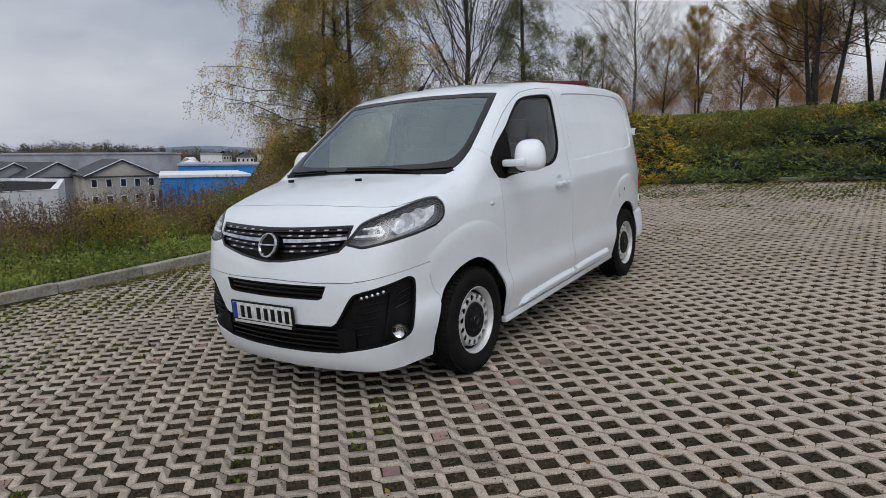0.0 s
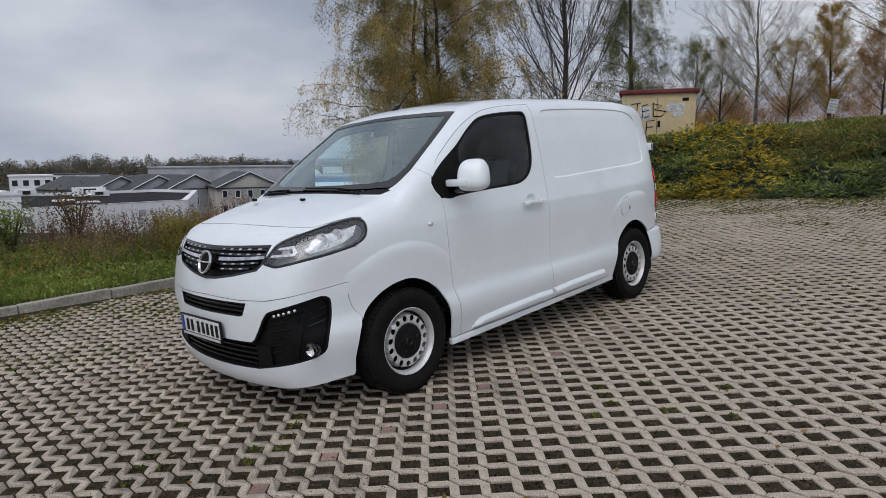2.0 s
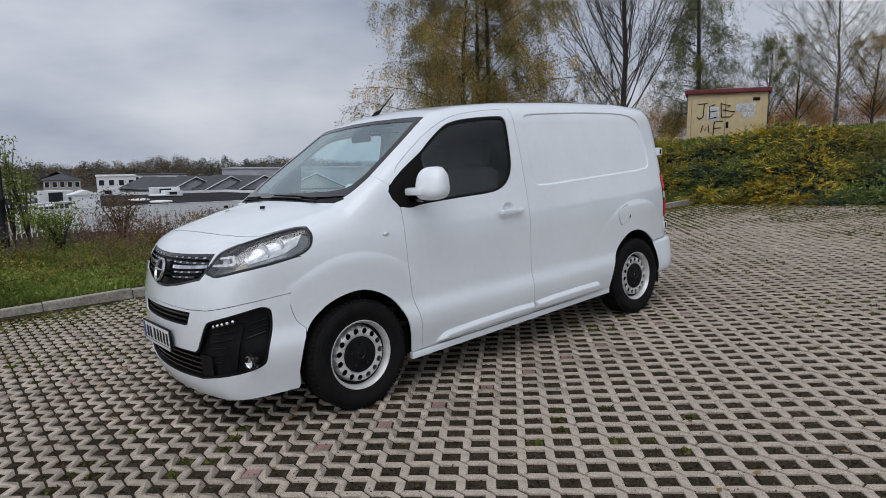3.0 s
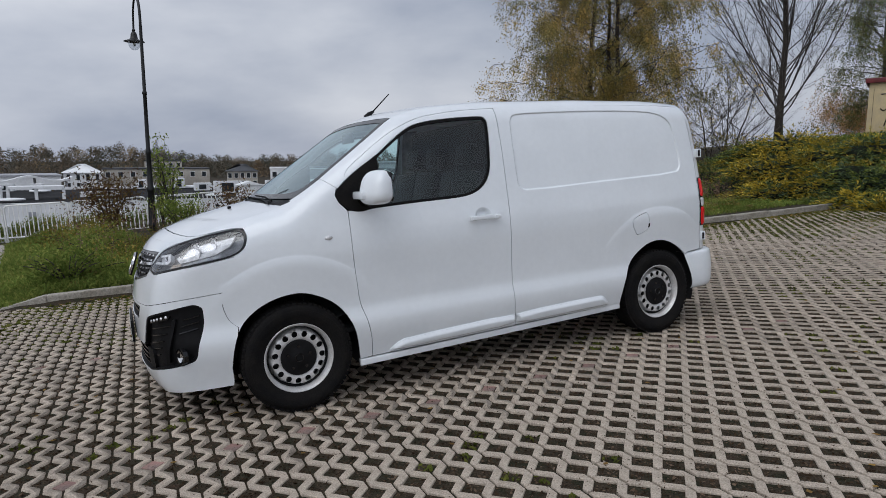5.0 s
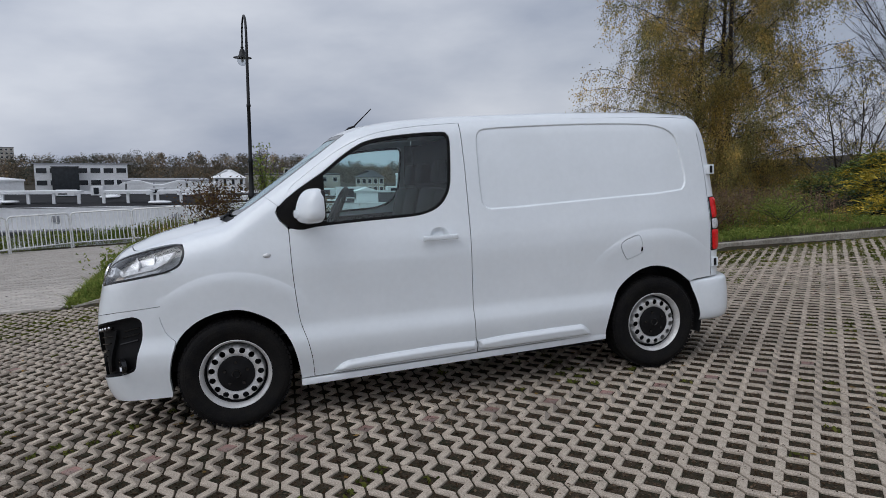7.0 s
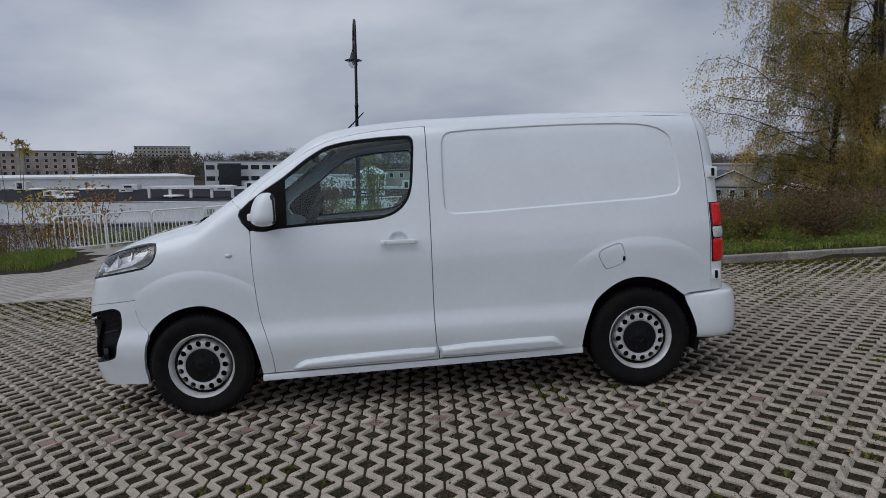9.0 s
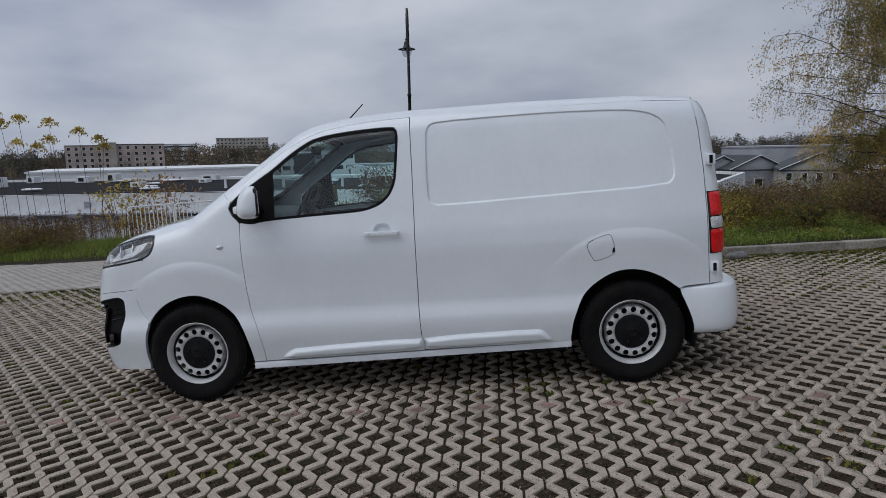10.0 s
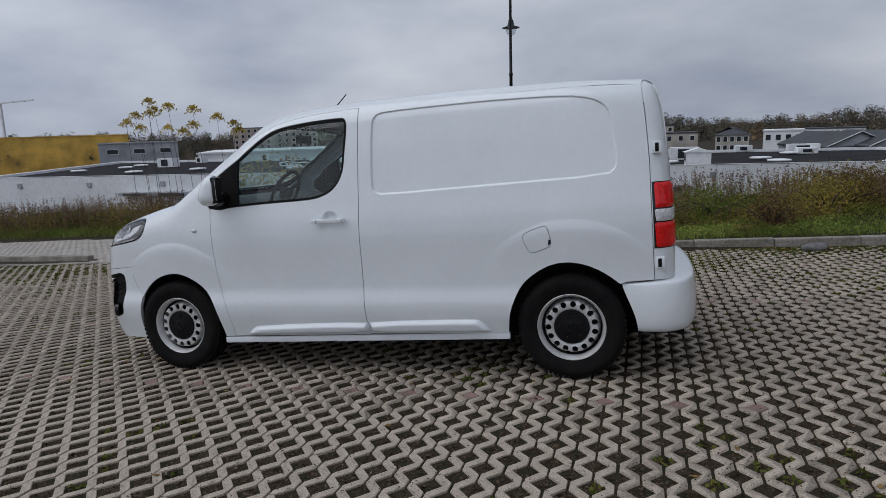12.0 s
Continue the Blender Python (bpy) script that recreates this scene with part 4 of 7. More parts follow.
    for y in np.linspace(-0.80, 0.80, 9):
        verts += [(x, y, z + (0.035 if -0.6 < y < -0.2 and 0.3 < x < 0.5 else 0)) for x, z in prof]
    k = len(prof)
    faces = [(i * k + j, i * k + (j + 1) % k, (i + 1) * k + (j + 1) % k, (i + 1) * k + j) for i in range(8) for j in range(k)]
    raw("dashboard", verts, faces, DASH, van, "", 50)
    m = Matrix.Translation((0.72, -0.40, 1.27)) @ Matrix.Rotation(radians(-62), 4, "Y")
    v, f = joined([tube([(0.185 * math.cos(a), 0.185 * math.sin(a), 0) for a in np.linspace(0, 2 * math.pi, 33)], 0.015, 8)])
    sw = raw("steering_wheel", [m @ Vector(q) for q in v], f, DARK, van, "", 60)
    bm = bmesh.new()
    for a in (0, 120, 240):
        box(bm, 0.0, 0.18, -0.02, 0.02, -0.012, 0.008, 0.004, m @ Matrix.Rotation(radians(a + 180), 4, "Z"))
    bmesh.ops.create_cone(bm, segments=20, cap_ends=True, radius1=0.065, radius2=0.05, depth=0.05, matrix=m @ Matrix.Translation((0, 0, -0.005)))
    part("wheel_spokes", bm, DARK, sw, "", 40)
    for y0, y1 in ((-0.68, -0.20), (-0.10, 0.30), (0.30, 0.72)):
        bm = bmesh.new()
        box(bm, 0.80, 1.30, y0, y1, 0.70, 0.86, 0.05)
        box(bm, -0.07, 0.07, y0, y1, 0.0, 0.62, 0.05, Matrix.Translation((1.30, 0, 0.80)) @ Matrix.Rotation(radians(14), 4, "Y"))
        seat = part("cab_seat", bm, DARK, van, "dark grey cloth cab seat", 50)
        part("headrest", box(bmesh.new(), -0.045, 0.045, (y0 + y1) / 2 - 0.12, (y0 + y1) / 2 + 0.12, 0.0, 0.17, 0.035, Matrix.Translation((1.475, 0, 1.43)) @ Matrix.Rotation(radians(10), 4, "Y")), DARK, seat, "", 50)
    part("bulkhead", box(bmesh.new(), 1.555, 1.57, -0.72, 0.72, 0.3, 1.76, 0.003), DARK, van)
    part("cab_floor", box(bmesh.new(), -0.30, 1.55, -0.80, 0.80, 0.42, 0.45, 0.003), DARK, van)
    sides("pillar_trim", "side", [(1.485, 0.46), (1.62, 0.46), (1.62, 1.80), (1.485, 1.80)], TRIM, van, h=0.1, off=-0.035, flange=0)
    sides("door_trim", "side", [(0.42, 0.45), (1.50, 0.45), (1.50, 1.21), (0.42, 1.19)], DARK, van, h=0.1, off=-0.07, flange=0)
    panel("headliner", "top", mirrored_plan([(0.80, 0.0), (0.82, -0.62), (1.0, -0.70), (1.5, -0.70), (1.53, 0.0)]), TRIM, van, h=0.08, off=-0.045, flange=0)
    part("rear_view_mirror", box(bmesh.new(), 0.70, 0.725, -0.12, 0.12, 1.66, 1.73, 0.012), BLACK, van, "", 50)


# Lighter than the other cab plastic: windscreen light is put into the colour.
DASH = material("lit_grey_dash", (0.085, 0.088, 0.092), 0.7, vary=0.12, scale=15, bump=0.1, bump_scale=200)
HOUSING = material("lamp_housing", (0.26, 0.265, 0.275), 0.3, 0.3, vary=0.1, scale=30)
GUIDE = material("light_guide_white", (0.85, 0.86, 0.87), 0.25, vary=0.03, scale=40)
TRIM = material("grey_trim", (0.35, 0.35, 0.34), 0.8, vary=0.06, scale=20)


# ---- outdoor materials ----
CONCRETE = material("paver_concrete", (0.475, 0.405, 0.328), 0.95, vary=0.36, scale=14, bump=0.6, bump_scale=220, tint=(0.350, 0.295, 0.236), per_object=0.17, island=True)
CONCRETE_B = material("kerb_concrete", (0.33, 0.305, 0.265), 0.9, vary=0.32, scale=4.0, bump=0.5, bump_scale=90, tint=(0.21, 0.19, 0.155), per_object=0.18)
REDBRICK = material("red_brick", (0.30, 0.165, 0.14), 0.9, vary=0.25, scale=9, bump=0.4, bump_scale=120, tint=(0.21, 0.155, 0.135), per_object=0.2)
SOIL = material("soil", (0.046, 0.032, 0.021), 0.95, vary=0.75, scale=13, bump=1.0, bump_scale=45, tint=(0.020, 0.021, 0.011), spec=0.2)
PATHSTONE = material("path_paver", (0.47, 0.43, 0.385), 0.9, vary=0.15, scale=2, bump=0.3, bump_scale=120, tint=(0.39, 0.355, 0.315), per_object=0.14)
IRON = material("black_iron", (0.012, 0.013, 0.014), 0.4, 0.3, vary=0.2, scale=10, bump=0.1)
WHITEMETAL = material("white_railing_paint", (0.88, 0.88, 0.86), 0.5, vary=0.08, scale=4, tint=(0.72, 0.72, 0.70))
BARK = material("dark_bark", (0.062, 0.052, 0.043), 0.95, vary=0.4, scale=6, bump=0.8, bump_scale=30)
BIRCHBARK = material("birch_bark", (0.30, 0.28, 0.25), 0.85, vary=0.5, scale=5, bump=0.5, bump_scale=25, tint=(0.07, 0.06, 0.05))
CREAM = material("cream_render", (0.62, 0.50, 0.28), 0.85, vary=0.08, scale=2, bump=0.15, bump_scale=60, tint=(0.54, 0.44, 0.27))
MAROON = material("maroon_sheet", (0.20, 0.03, 0.035), 0.5, vary=0.12, scale=3)
PAPER = material("paper", (0.72, 0.73, 0.72), 0.7, vary=0.05, scale=6)
WALLWHITE = material("white_cladding", (0.80, 0.81, 0.82), 0.7, vary=0.07, scale=0.3, tint=(0.72, 0.73, 0.74))
ROOFDARK = material("bitumen_roof", (0.022, 0.022, 0.025), 1.0, spec=0.08, vary=0.25, scale=0.3, tint=(0.032, 0.032, 0.033))
GREYWALL = material("grey_cladding", (0.40, 0.41, 0.44), 0.7, vary=0.07, scale=0.2)
BLUEWALL = material("blue_cladding", (0.02, 0.27, 0.78), 0.6, vary=0.07, scale=0.3)
YELLOWWALL = material("yellow_cladding", (0.84, 0.51, 0.09), 0.6, vary=0.06, scale=0.2)
BRICKWALL = material("pink_render", (0.56, 0.46, 0.41), 0.85, vary=0.06, scale=0.2)
BEIGEWALL = material("beige_render", (0.50, 0.46, 0.40), 0.85, vary=0.08, scale=0.2)
SLATE = material("slate_roof", (0.055, 0.058, 0.065), 0.7, vary=0.15, scale=0.4)
PANE = material("dark_pane", (0.03, 0.035, 0.04), 0.15, vary=0.2, scale=1)


def leaf_material(name, stops, rough=0.6, glow=0.35, patch=0.8, drifts=0.25):
    """Leaves: each takes its own colour from the stops; light comes through them."""
    m = bpy.data.materials.new(name)
    m.use_nodes = True
    n, l = m.node_tree.nodes, m.node_tree.links
    n.remove(n["Principled BSDF"])
    geo, ramp = n.new("ShaderNodeNewGeometry"), n.new("ShaderNodeValToRGB")
    drift, co = n.new("ShaderNodeTexNoise"), n.new("ShaderNodeTexCoord")
    drift.inputs["Scale"].default_value, drift.inputs["Detail"].default_value = patch, 3
    l.new(co.outputs["Object"], drift.inputs["Vector"])
    wide, blend = n.new("ShaderNodeMapRange"), n.new("ShaderNodeMix")
    wide.inputs["From Min"].default_value, wide.inputs["From Max"].default_value = 0.33, 0.67
    blend.inputs["Factor"].default_value = drifts
    l.new(drift.outputs["Fac"], wide.inputs["Value"])
    l.new(geo.outputs["Random Per Island"], blend.inputs["A"]), l.new(wide.outputs["Result"], blend.inputs["B"])
    l.new(blend.outputs["Result"], ramp.inputs["Fac"])
    while len(ramp.color_ramp.elements) < len(stops):
        ramp.color_ramp.elements.new(0.5)
    for e, (p, c) in zip(ramp.color_ramp.elements, stops):
        e.position, e.color = p, (*c, 1)
    noise_node = n.new("ShaderNodeTexNoise")
    noise_node.inputs["Scale"].default_value = 0.9
    l.new(co.outputs["Object"], noise_node.inputs["Vector"])
    hsv, mr = n.new("ShaderNodeHueSaturation"), n.new("ShaderNodeMapRange")
    mr.inputs["From Min"].default_value, mr.inputs["From Max"].default_value = 0.3, 0.7
    mr.inputs["To Min"].default_value, mr.inputs["To Max"].default_value = 0.65, 1.35
    l.new(noise_node.outputs["Fac"], mr.inputs["Value"]), l.new(mr.outputs["Result"], hsv.inputs["Value"])
    l.new(ramp.outputs["Color"], hsv.inputs["Color"])
    d, t, mix = n.new("ShaderNodeBsdfDiffuse"), n.new("ShaderNodeBsdfTranslucent"), n.new("ShaderNodeMixShader")
    mix.inputs["Fac"].default_value = glow
    l.new(hsv.outputs["Color"], d.inputs["Color"]), l.new(hsv.outputs["Color"], t.inputs["Color"])
    l.new(d.outputs["BSDF"], mix.inputs[1]), l.new(t.outputs["BSDF"], mix.inputs[2])
    l.new(mix.outputs["Shader"], n["Material Output"].inputs["Surface"])
    return m


BIRCH_LEAF = leaf_material("birch_leaf", [(0.0, (0.135, 0.145, 0.055)), (0.42, (0.280, 0.245, 0.090)), (0.72, (0.500, 0.355, 0.105)), (1.0, (0.760, 0.490, 0.125))], glow=0.5, patch=0.75, drifts=0.6)
GREEN_LEAF = leaf_material("green_birch_leaf", [(0.0, (0.075, 0.098, 0.042)), (0.6, (0.150, 0.172, 0.064)), (1.0, (0.330, 0.270, 0.090))], glow=0.4)
RUST_LEAF = leaf_material("rust_leaf", [(0.0, (0.17, 0.11, 0.055)), (0.5, (0.36, 0.20, 0.075)), (1.0, (0.56, 0.33, 0.11))], glow=0.5)
GOLD_LEAF = leaf_material("gold_leaf", [(0.0, (0.22, 0.15, 0.05)), (0.5, (0.44, 0.28, 0.07)), (1.0, (0.62, 0.40, 0.10))], glow=0.5)
OAK_LEAF = leaf_material("brown_leaf", [(0.0, (0.145, 0.128, 0.055)), (0.5, (0.33, 0.24, 0.085)), (1.0, (0.54, 0.37, 0.12))], glow=0.5)
JUNIPER = leaf_material("juniper", [(0.0, (0.050, 0.075, 0.050)), (0.5, (0.105, 0.145, 0.080)), (0.85, (0.230, 0.275, 0.085)), (1.0, (0.500, 0.480, 0.110))], glow=0.25, patch=0.9, drifts=0.35)
GOLD_JUNIPER = leaf_material("golden_juniper", [(0.0, (0.13, 0.13, 0.035)), (0.4, (0.40, 0.32, 0.05)), (1.0, (0.78, 0.56, 0.08))], glow=0.25)
GRASS = leaf_material("grass_blades", [(0.0, (0.09, 0.135, 0.03)), (0.5, (0.17, 0.225, 0.05)), (0.85, (0.26, 0.27, 0.075)), (1.0, (0.42, 0.35, 0.15))], glow=0.35)
WEED = leaf_material("weed_leaf", [(0.0, (0.072, 0.100, 0.032)), (0.4, (0.154, 0.162, 0.047)), (0.75, (0.252, 0.172, 0.064)), (1.0, (0.360, 0.270, 0.064))], glow=0.2)
DRY = leaf_material("dry_weed", [(0.0, (0.093, 0.065, 0.050)), (0.6, (0.178, 0.115, 0.084)), (1.0, (0.320, 0.225, 0.150))], glow=0.1)
# The stops are greyed slightly towards blue, painting in distance haze.
WOODS = leaf_material("far_woods", [(0.0, (0.055, 0.066, 0.052)), (0.4, (0.115, 0.108, 0.084)), (0.75, (0.185, 0.140, 0.100)), (1.0, (0.34, 0.25, 0.13))], glow=0.15, patch=0.06, drifts=0.75)
FALLEN = leaf_material("fallen_leaf", [(0.0, (0.12, 0.07, 0.03)), (0.5, (0.22, 0.14, 0.05)), (1.0, (0.30, 0.19, 0.06))], glow=0.1)
LIME_TIP = leaf_material("juniper_tips", [(0.0, (0.11, 0.15, 0.055)), (0.6, (0.22, 0.27, 0.06)), (1.0, (0.42, 0.42, 0.08))], glow=0.25)
RUSSET = leaf_material("russet_weed", [(0.0, (0.085, 0.075, 0.038)), (0.45, (0.165, 0.128, 0.058)), (0.8, (0.270, 0.200, 0.070)), (1.0, (0.430, 0.320, 0.090))], glow=0.2, drifts=0.5)
HERB = leaf_material("green_herb", [(0.0, (0.09, 0.13, 0.03)), (0.5, (0.17, 0.225, 0.05)), (0.85, (0.29, 0.32, 0.08)), (1.0, (0.42, 0.36, 0.10))], glow=0.3)
MOSS = leaf_material("moss", [(0.0, (0.046, 0.060, 0.014)), (0.6, (0.093, 0.104, 0.023)), (1.0, (0.159, 0.142, 0.041))], glow=0.1)

# the paving slopes: plumb things lean by this against it
UP = Vector((0.050, -0.040, 1.0)).normalized()
PLUMB = Matrix.Rotation(UP.angle(Vector((0, 0, 1))), 4, Vector((0, 0, 1)).cross(UP))
rng = np.random.default_rng(7)


def ease(v, a, b):
    return step01((v - a) / (b - a))


def level(x, y, h):
    """The height over the paving's plane of a plumb-level h."""
    return h - 0.050 * x + 0.040 * y


def kerb_y(x):
    return 4.80 - 0.048 * x


def path_x(y):
    """The edge between the footpath and the grass."""
    return -2.48 - 0.115 * (y - 5.0)


def bank_x(y):
    """The edge between the footpath and the weedy bank."""
    return -6.8 - 0.62 * np.maximum(y - 11.0, 0.0)


def ground_z(x, y):
    x, y = np.asarray(x, float), np.asarray(y, float)
    z = np.full(np.broadcast(x, y).shape, -0.010)
    bank = 0.085 + 0.10 * ease(y, 6, 9) + 0.05 * np.sin(x * 1.3 + y * 0.7) * ease(y, 5.4, 7)
    grass = (y > kerb_y(x) + 0.08) & (x > path_x(y))
    z = np.where(grass, -0.01 + (bank + 0.01) * ease(x - path_x(y), 0.0, 0.8), z)
    left = (x < path_x(y)) & (y > 4.9)
    off_path = left & (x < bank_x(y)) & (y > 9.4 - 0.1 * (x + 7.6))
    z = np.where(left, -0.012, z)
    z = np.where(off_path, 0.05 + 0.10 * ease(y - 9.4 + 0.1 * (x + 7.6), 0, 1.5), z)
    mound = 1.45 * ease(x, 13.3, 18.5) * (1 - ease(y, 9.0, 13.0) * (1 - ease(x, 18, 24))) + 0.3 * ease(x, 18, 45)
    z = np.where(x > 13.28, 0.04 + mound, z)
    edge = 10.3 + 6.5 * ease(x, 8, 15) + 45 * ease(x, 18, 60) + 9.0 * ease(-x, -3.6, -1.6) - 6.2 * ease(-x, 8.5, 11)
    drop = step01((y - edge) / 17.0)
    drop = np.maximum(drop, ease(x, 75, 140))
    drop = np.maximum(drop, ease(-x, 45, 80))
    drop = np.maximum(drop, ease(-y, 40, 80))
    return z * (1 - drop) + level(x, y, -8.5) * drop


def grid_lines(*runs):
    out = []
    for a, b, s in runs:
        out += list(np.arange(a, b, s))
    return np.array(out + [runs[-1][1]])


def build_ground():
    gx = grid_lines((-3000, -400, 650), (-400, -60, 34), (-60, -12, 4), (-12, -2, 0.5), (-2, 14, 0.5), (14, 30, 1), (30, 100, 7), (100, 400, 50), (400, 3000, 650))
    gy = grid_lines((-3000, -200, 700), (-200, -20, 30), (-20, 4, 3), (4, 12, 0.25), (12, 40, 1.4), (40, 120, 10), (120, 600, 80), (600, 3000, 600))
    X, Y = np.meshgrid(gx, gy)
    Z = ground_z(X, Y)
    verts = np.stack([X.ravel(), Y.ravel(), Z.ravel()], 1)
    w = len(gx)
    faces = [(j * w + i, j * w + i + 1, (j + 1) * w + i + 1, (j + 1) * w + i) for j in range(len(gy) - 1) for i in range(w - 1)]
    return tagged(raw("ground", verts, faces, SOIL, smooth=180), "dark soil and rough grass sloping off beyond the car park", "ground", kind="structure")


# ---- leaves and stalks in bulk ----
def quads(centre, along, across):
    """Leaf-shaped quads as arrays."""
    n = len(centre)
    v = np.stack([centre - along, centre + across * 0.8 - along * 0.1, centre + along, centre - across * 0.8 - along * 0.1], 1).reshape(-1, 3)
    return v, np.arange(n * 4).reshape(-1, 4)


def bulk(name, verts, faces, mat, parent=None, label="", category="", kind=""):
    me = bpy.data.meshes.new(name)
    me.vertices.add(len(verts))
    me.vertices.foreach_set("co", np.ascontiguousarray(verts, dtype=np.float32).ravel())
    k = faces.shape[1]
    me.loops.add(faces.size)
    me.loops.foreach_set("vertex_index", np.ascontiguousarray(faces, dtype=np.int32).ravel())
    me.polygons.add(len(faces))
    me.polygons.foreach_set("loop_start", np.arange(0, faces.size, k, dtype=np.int32))
    me.update(calc_edges=True)
    me.validate()
    ob = dress(new(name, me), mat, parent)
    return tagged(ob, label, category, kind=kind)


def turn(n, flat=0.0):
    """Random directions; flat squeezes them towards the level."""
    d = rng.normal(size=(n, 3))
    d[:, 2] *= 1 - flat
    return d / np.linalg.norm(d, axis=1, keepdims=True)


def leaves_at(p, size, spread=0.4, hang=0.0):
    n = len(p)
    a = turn(n)
    a[:, 2] -= hang
    a /= np.linalg.norm(a, axis=1, keepdims=True)
    b = np.cross(a, turn(n))
    b /= np.maximum(np.linalg.norm(b, axis=1, keepdims=True), 1e-6)
    s = size * rng.uniform(1 - spread, 1 + spread, (n, 1))
    a, b = a * s, b * s * 0.53
    return np.stack([p - a * 0.7 - b, p - a * 0.7 + b, p + a * 1.2], 1).reshape(-1, 3), np.arange(n * 3).reshape(-1, 3)


def prisms(lines, radii):
    """Three-sided twigs along many polylines at once."""
    n, k, _ = lines.shape
    d = lines[:, -1] - lines[:, 0]
    d /= np.maximum(np.linalg.norm(d, axis=1, keepdims=True), 1e-9)
    a = np.cross(d, np.where(np.abs(d[:, 2:]) > 0.8, (1.0, 0.0, 0.0), (0.0, 0.0, 1.0)))
    a /= np.maximum(np.linalg.norm(a, axis=1, keepdims=True), 1e-9)
    b = np.cross(d, a)
    ring = np.stack([a * math.cos(w) + b * math.sin(w) for w in (0.0, 2.094, 4.189)], 1)
    v = lines[:, :, None] + ring[:, None] * radii[:, :, None, None]
    f = np.array([(j * 3 + c, j * 3 + (c + 1) % 3, j * 3 + 3 + (c + 1) % 3, j * 3 + 3 + c) for j in range(k - 1) for c in range(3)])
    return v.reshape(-1, 3), (f[None] + (np.arange(n) * k * 3)[:, None, None]).reshape(-1, 4)


def along(lines, which, t):
    """Points at the share t of the polylines picked."""
    k = lines.shape[1] - 1
    i = np.minimum((t * k).astype(int), k - 1)
    return lines[which, i] + (lines[which, i + 1] - lines[which, i]) * (t * k - i)[:, None]


def unit(d):
    return d / np.maximum(np.linalg.norm(d, axis=1, keepdims=True), 1e-9)


def build_tree(name, base, height, reach, r0, label, bark, leaf=None, leaf_size=0.03, leaves=0, cloud=0.05, seed=1, stems=((0, 0, 0, 0),), boughs=30, low=0.2,
               rise=0.8, curve=0.2, twigs=14, twig=0.35, fine=4, weep=0.0, thin=0.006, slim=0.4, hang=0.4):
    """A tree grown in four steps: stems, curved boughs, twigs (hanging by weep) and fine shoots, with single leaves along the last two."""
    rs = np.random.default_rng(seed)
    tree = thing(name, Matrix.Identity(4), label, "tree")
    base = np.array(base, float)
    trunk, bough, thick = [], [], []
    for k, (dx, dy, lx, ly) in enumerate(stems):
        up_dir = np.array(UP) + np.array((lx, ly, 0))
        sway = np.cumsum(rs.normal(0, 0.010, (12, 3)) * (1, 1, 0), 0) * height
        pts = [base + np.array((dx, dy, 0)) + up_dir * height * t + sway[i] * t for i, t in enumerate(np.linspace(0, 1, 12))]
        trunk.append(tube(pts, [r0 * (1.25 - 0.3 * t / 0.1 if t < 0.1 else 1.0 - 0.92 * t) for t in np.linspace(0, 1, 12)], 9))
        stem = np.array(pts)[None]
        t = low + (0.98 - low) * ((np.arange(boughs) + rs.uniform(0, 0.9, boughs)) / boughs) ** 1.25
        a = np.arange(boughs) * 2.4 + k * 1.3 + rs.normal(0, 0.45, boughs)
        length = reach * np.interp(t, (0, 0.25, 0.6, 1), (0.8, 1.0, 0.85, 0.28)) * rs.uniform(0.6, 1.15, boughs)
        d = np.stack([np.cos(a), np.sin(a), np.zeros(boughs)], 1)
        w = np.linspace(0, 1, 8)[None, :, None]
        lift_z = (rise + rs.normal(0, 0.18, (boughs, 1, 1))) * w + curve * w * w
        line = along(stem, np.zeros(boughs, int), t)[:, None] + length[:, None, None] * (d[:, None] * w + lift_z * np.array((0, 0, 1.0)))
        line = line + np.cumsum(rs.normal(0, 0.022, line.shape), 1) * length[:, None, None] * (w > 0)
        bough.append(line)
        thick.append(r0 * (1.0 - 0.92 * t) * slim)
    for piece in trunk:
        raw("trunk", *piece, bark, tree, "", 180)
    bough, thick = np.concatenate(bough), np.concatenate(thick)
    v, f = prisms(bough, thick[:, None] * np.linspace(1, 0.15, 8)[None] + thin)
    nb = len(bough)
    which = np.repeat(np.arange(nb), twigs)
    m = len(which)
    size = np.linalg.norm(bough[:, -1] - bough[:, 0], axis=1)
    t = rs.uniform(0.22, 1.0, m)
    o = along(bough, which, t)
    d = unit(unit(bough[which, -1] - bough[which, 0]) + rs.normal(0, 0.55, (m, 3)))
    l = (twig * size[which] if not weep else weep) * rs.uniform(0.35, 1.2, m) * (1.15 - 0.35 * t)
    w = np.linspace(0, 1, 6)[None, :, None]
    if weep:
        d = unit(d * (1, 1, 0.4) + (0, 0, 0.1))
        line = o[:, None] + l[:, None, None] * (d[:, None] * 0.42 * (1 - (1 - w) ** 1.7) - np.array((0, 0, 1.0)) * (0.92 * w ** 1.5))
    else:
        line = o[:, None] + l[:, None, None] * (d[:, None] * w + np.array((0, 0, 0.22)) * w * w)
    line = line + np.cumsum(rs.normal(0, 0.016, line.shape), 1) * l[:, None, None] * (w > 0)
    v2, f2 = prisms(line, np.broadcast_to(np.linspace(1.3, 0.5, 6)[None] * thin, (m, 6)))
    k = m * fine
    pick = np.repeat(np.arange(m), fine)
    o = along(line, pick, rs.uniform(0.15, 0.98, k))
    d = unit(unit(line[pick, -1] - line[pick, 0]) + rs.normal(0, 0.7, (k, 3)) - (0, 0, 0.5 * (weep > 0)))
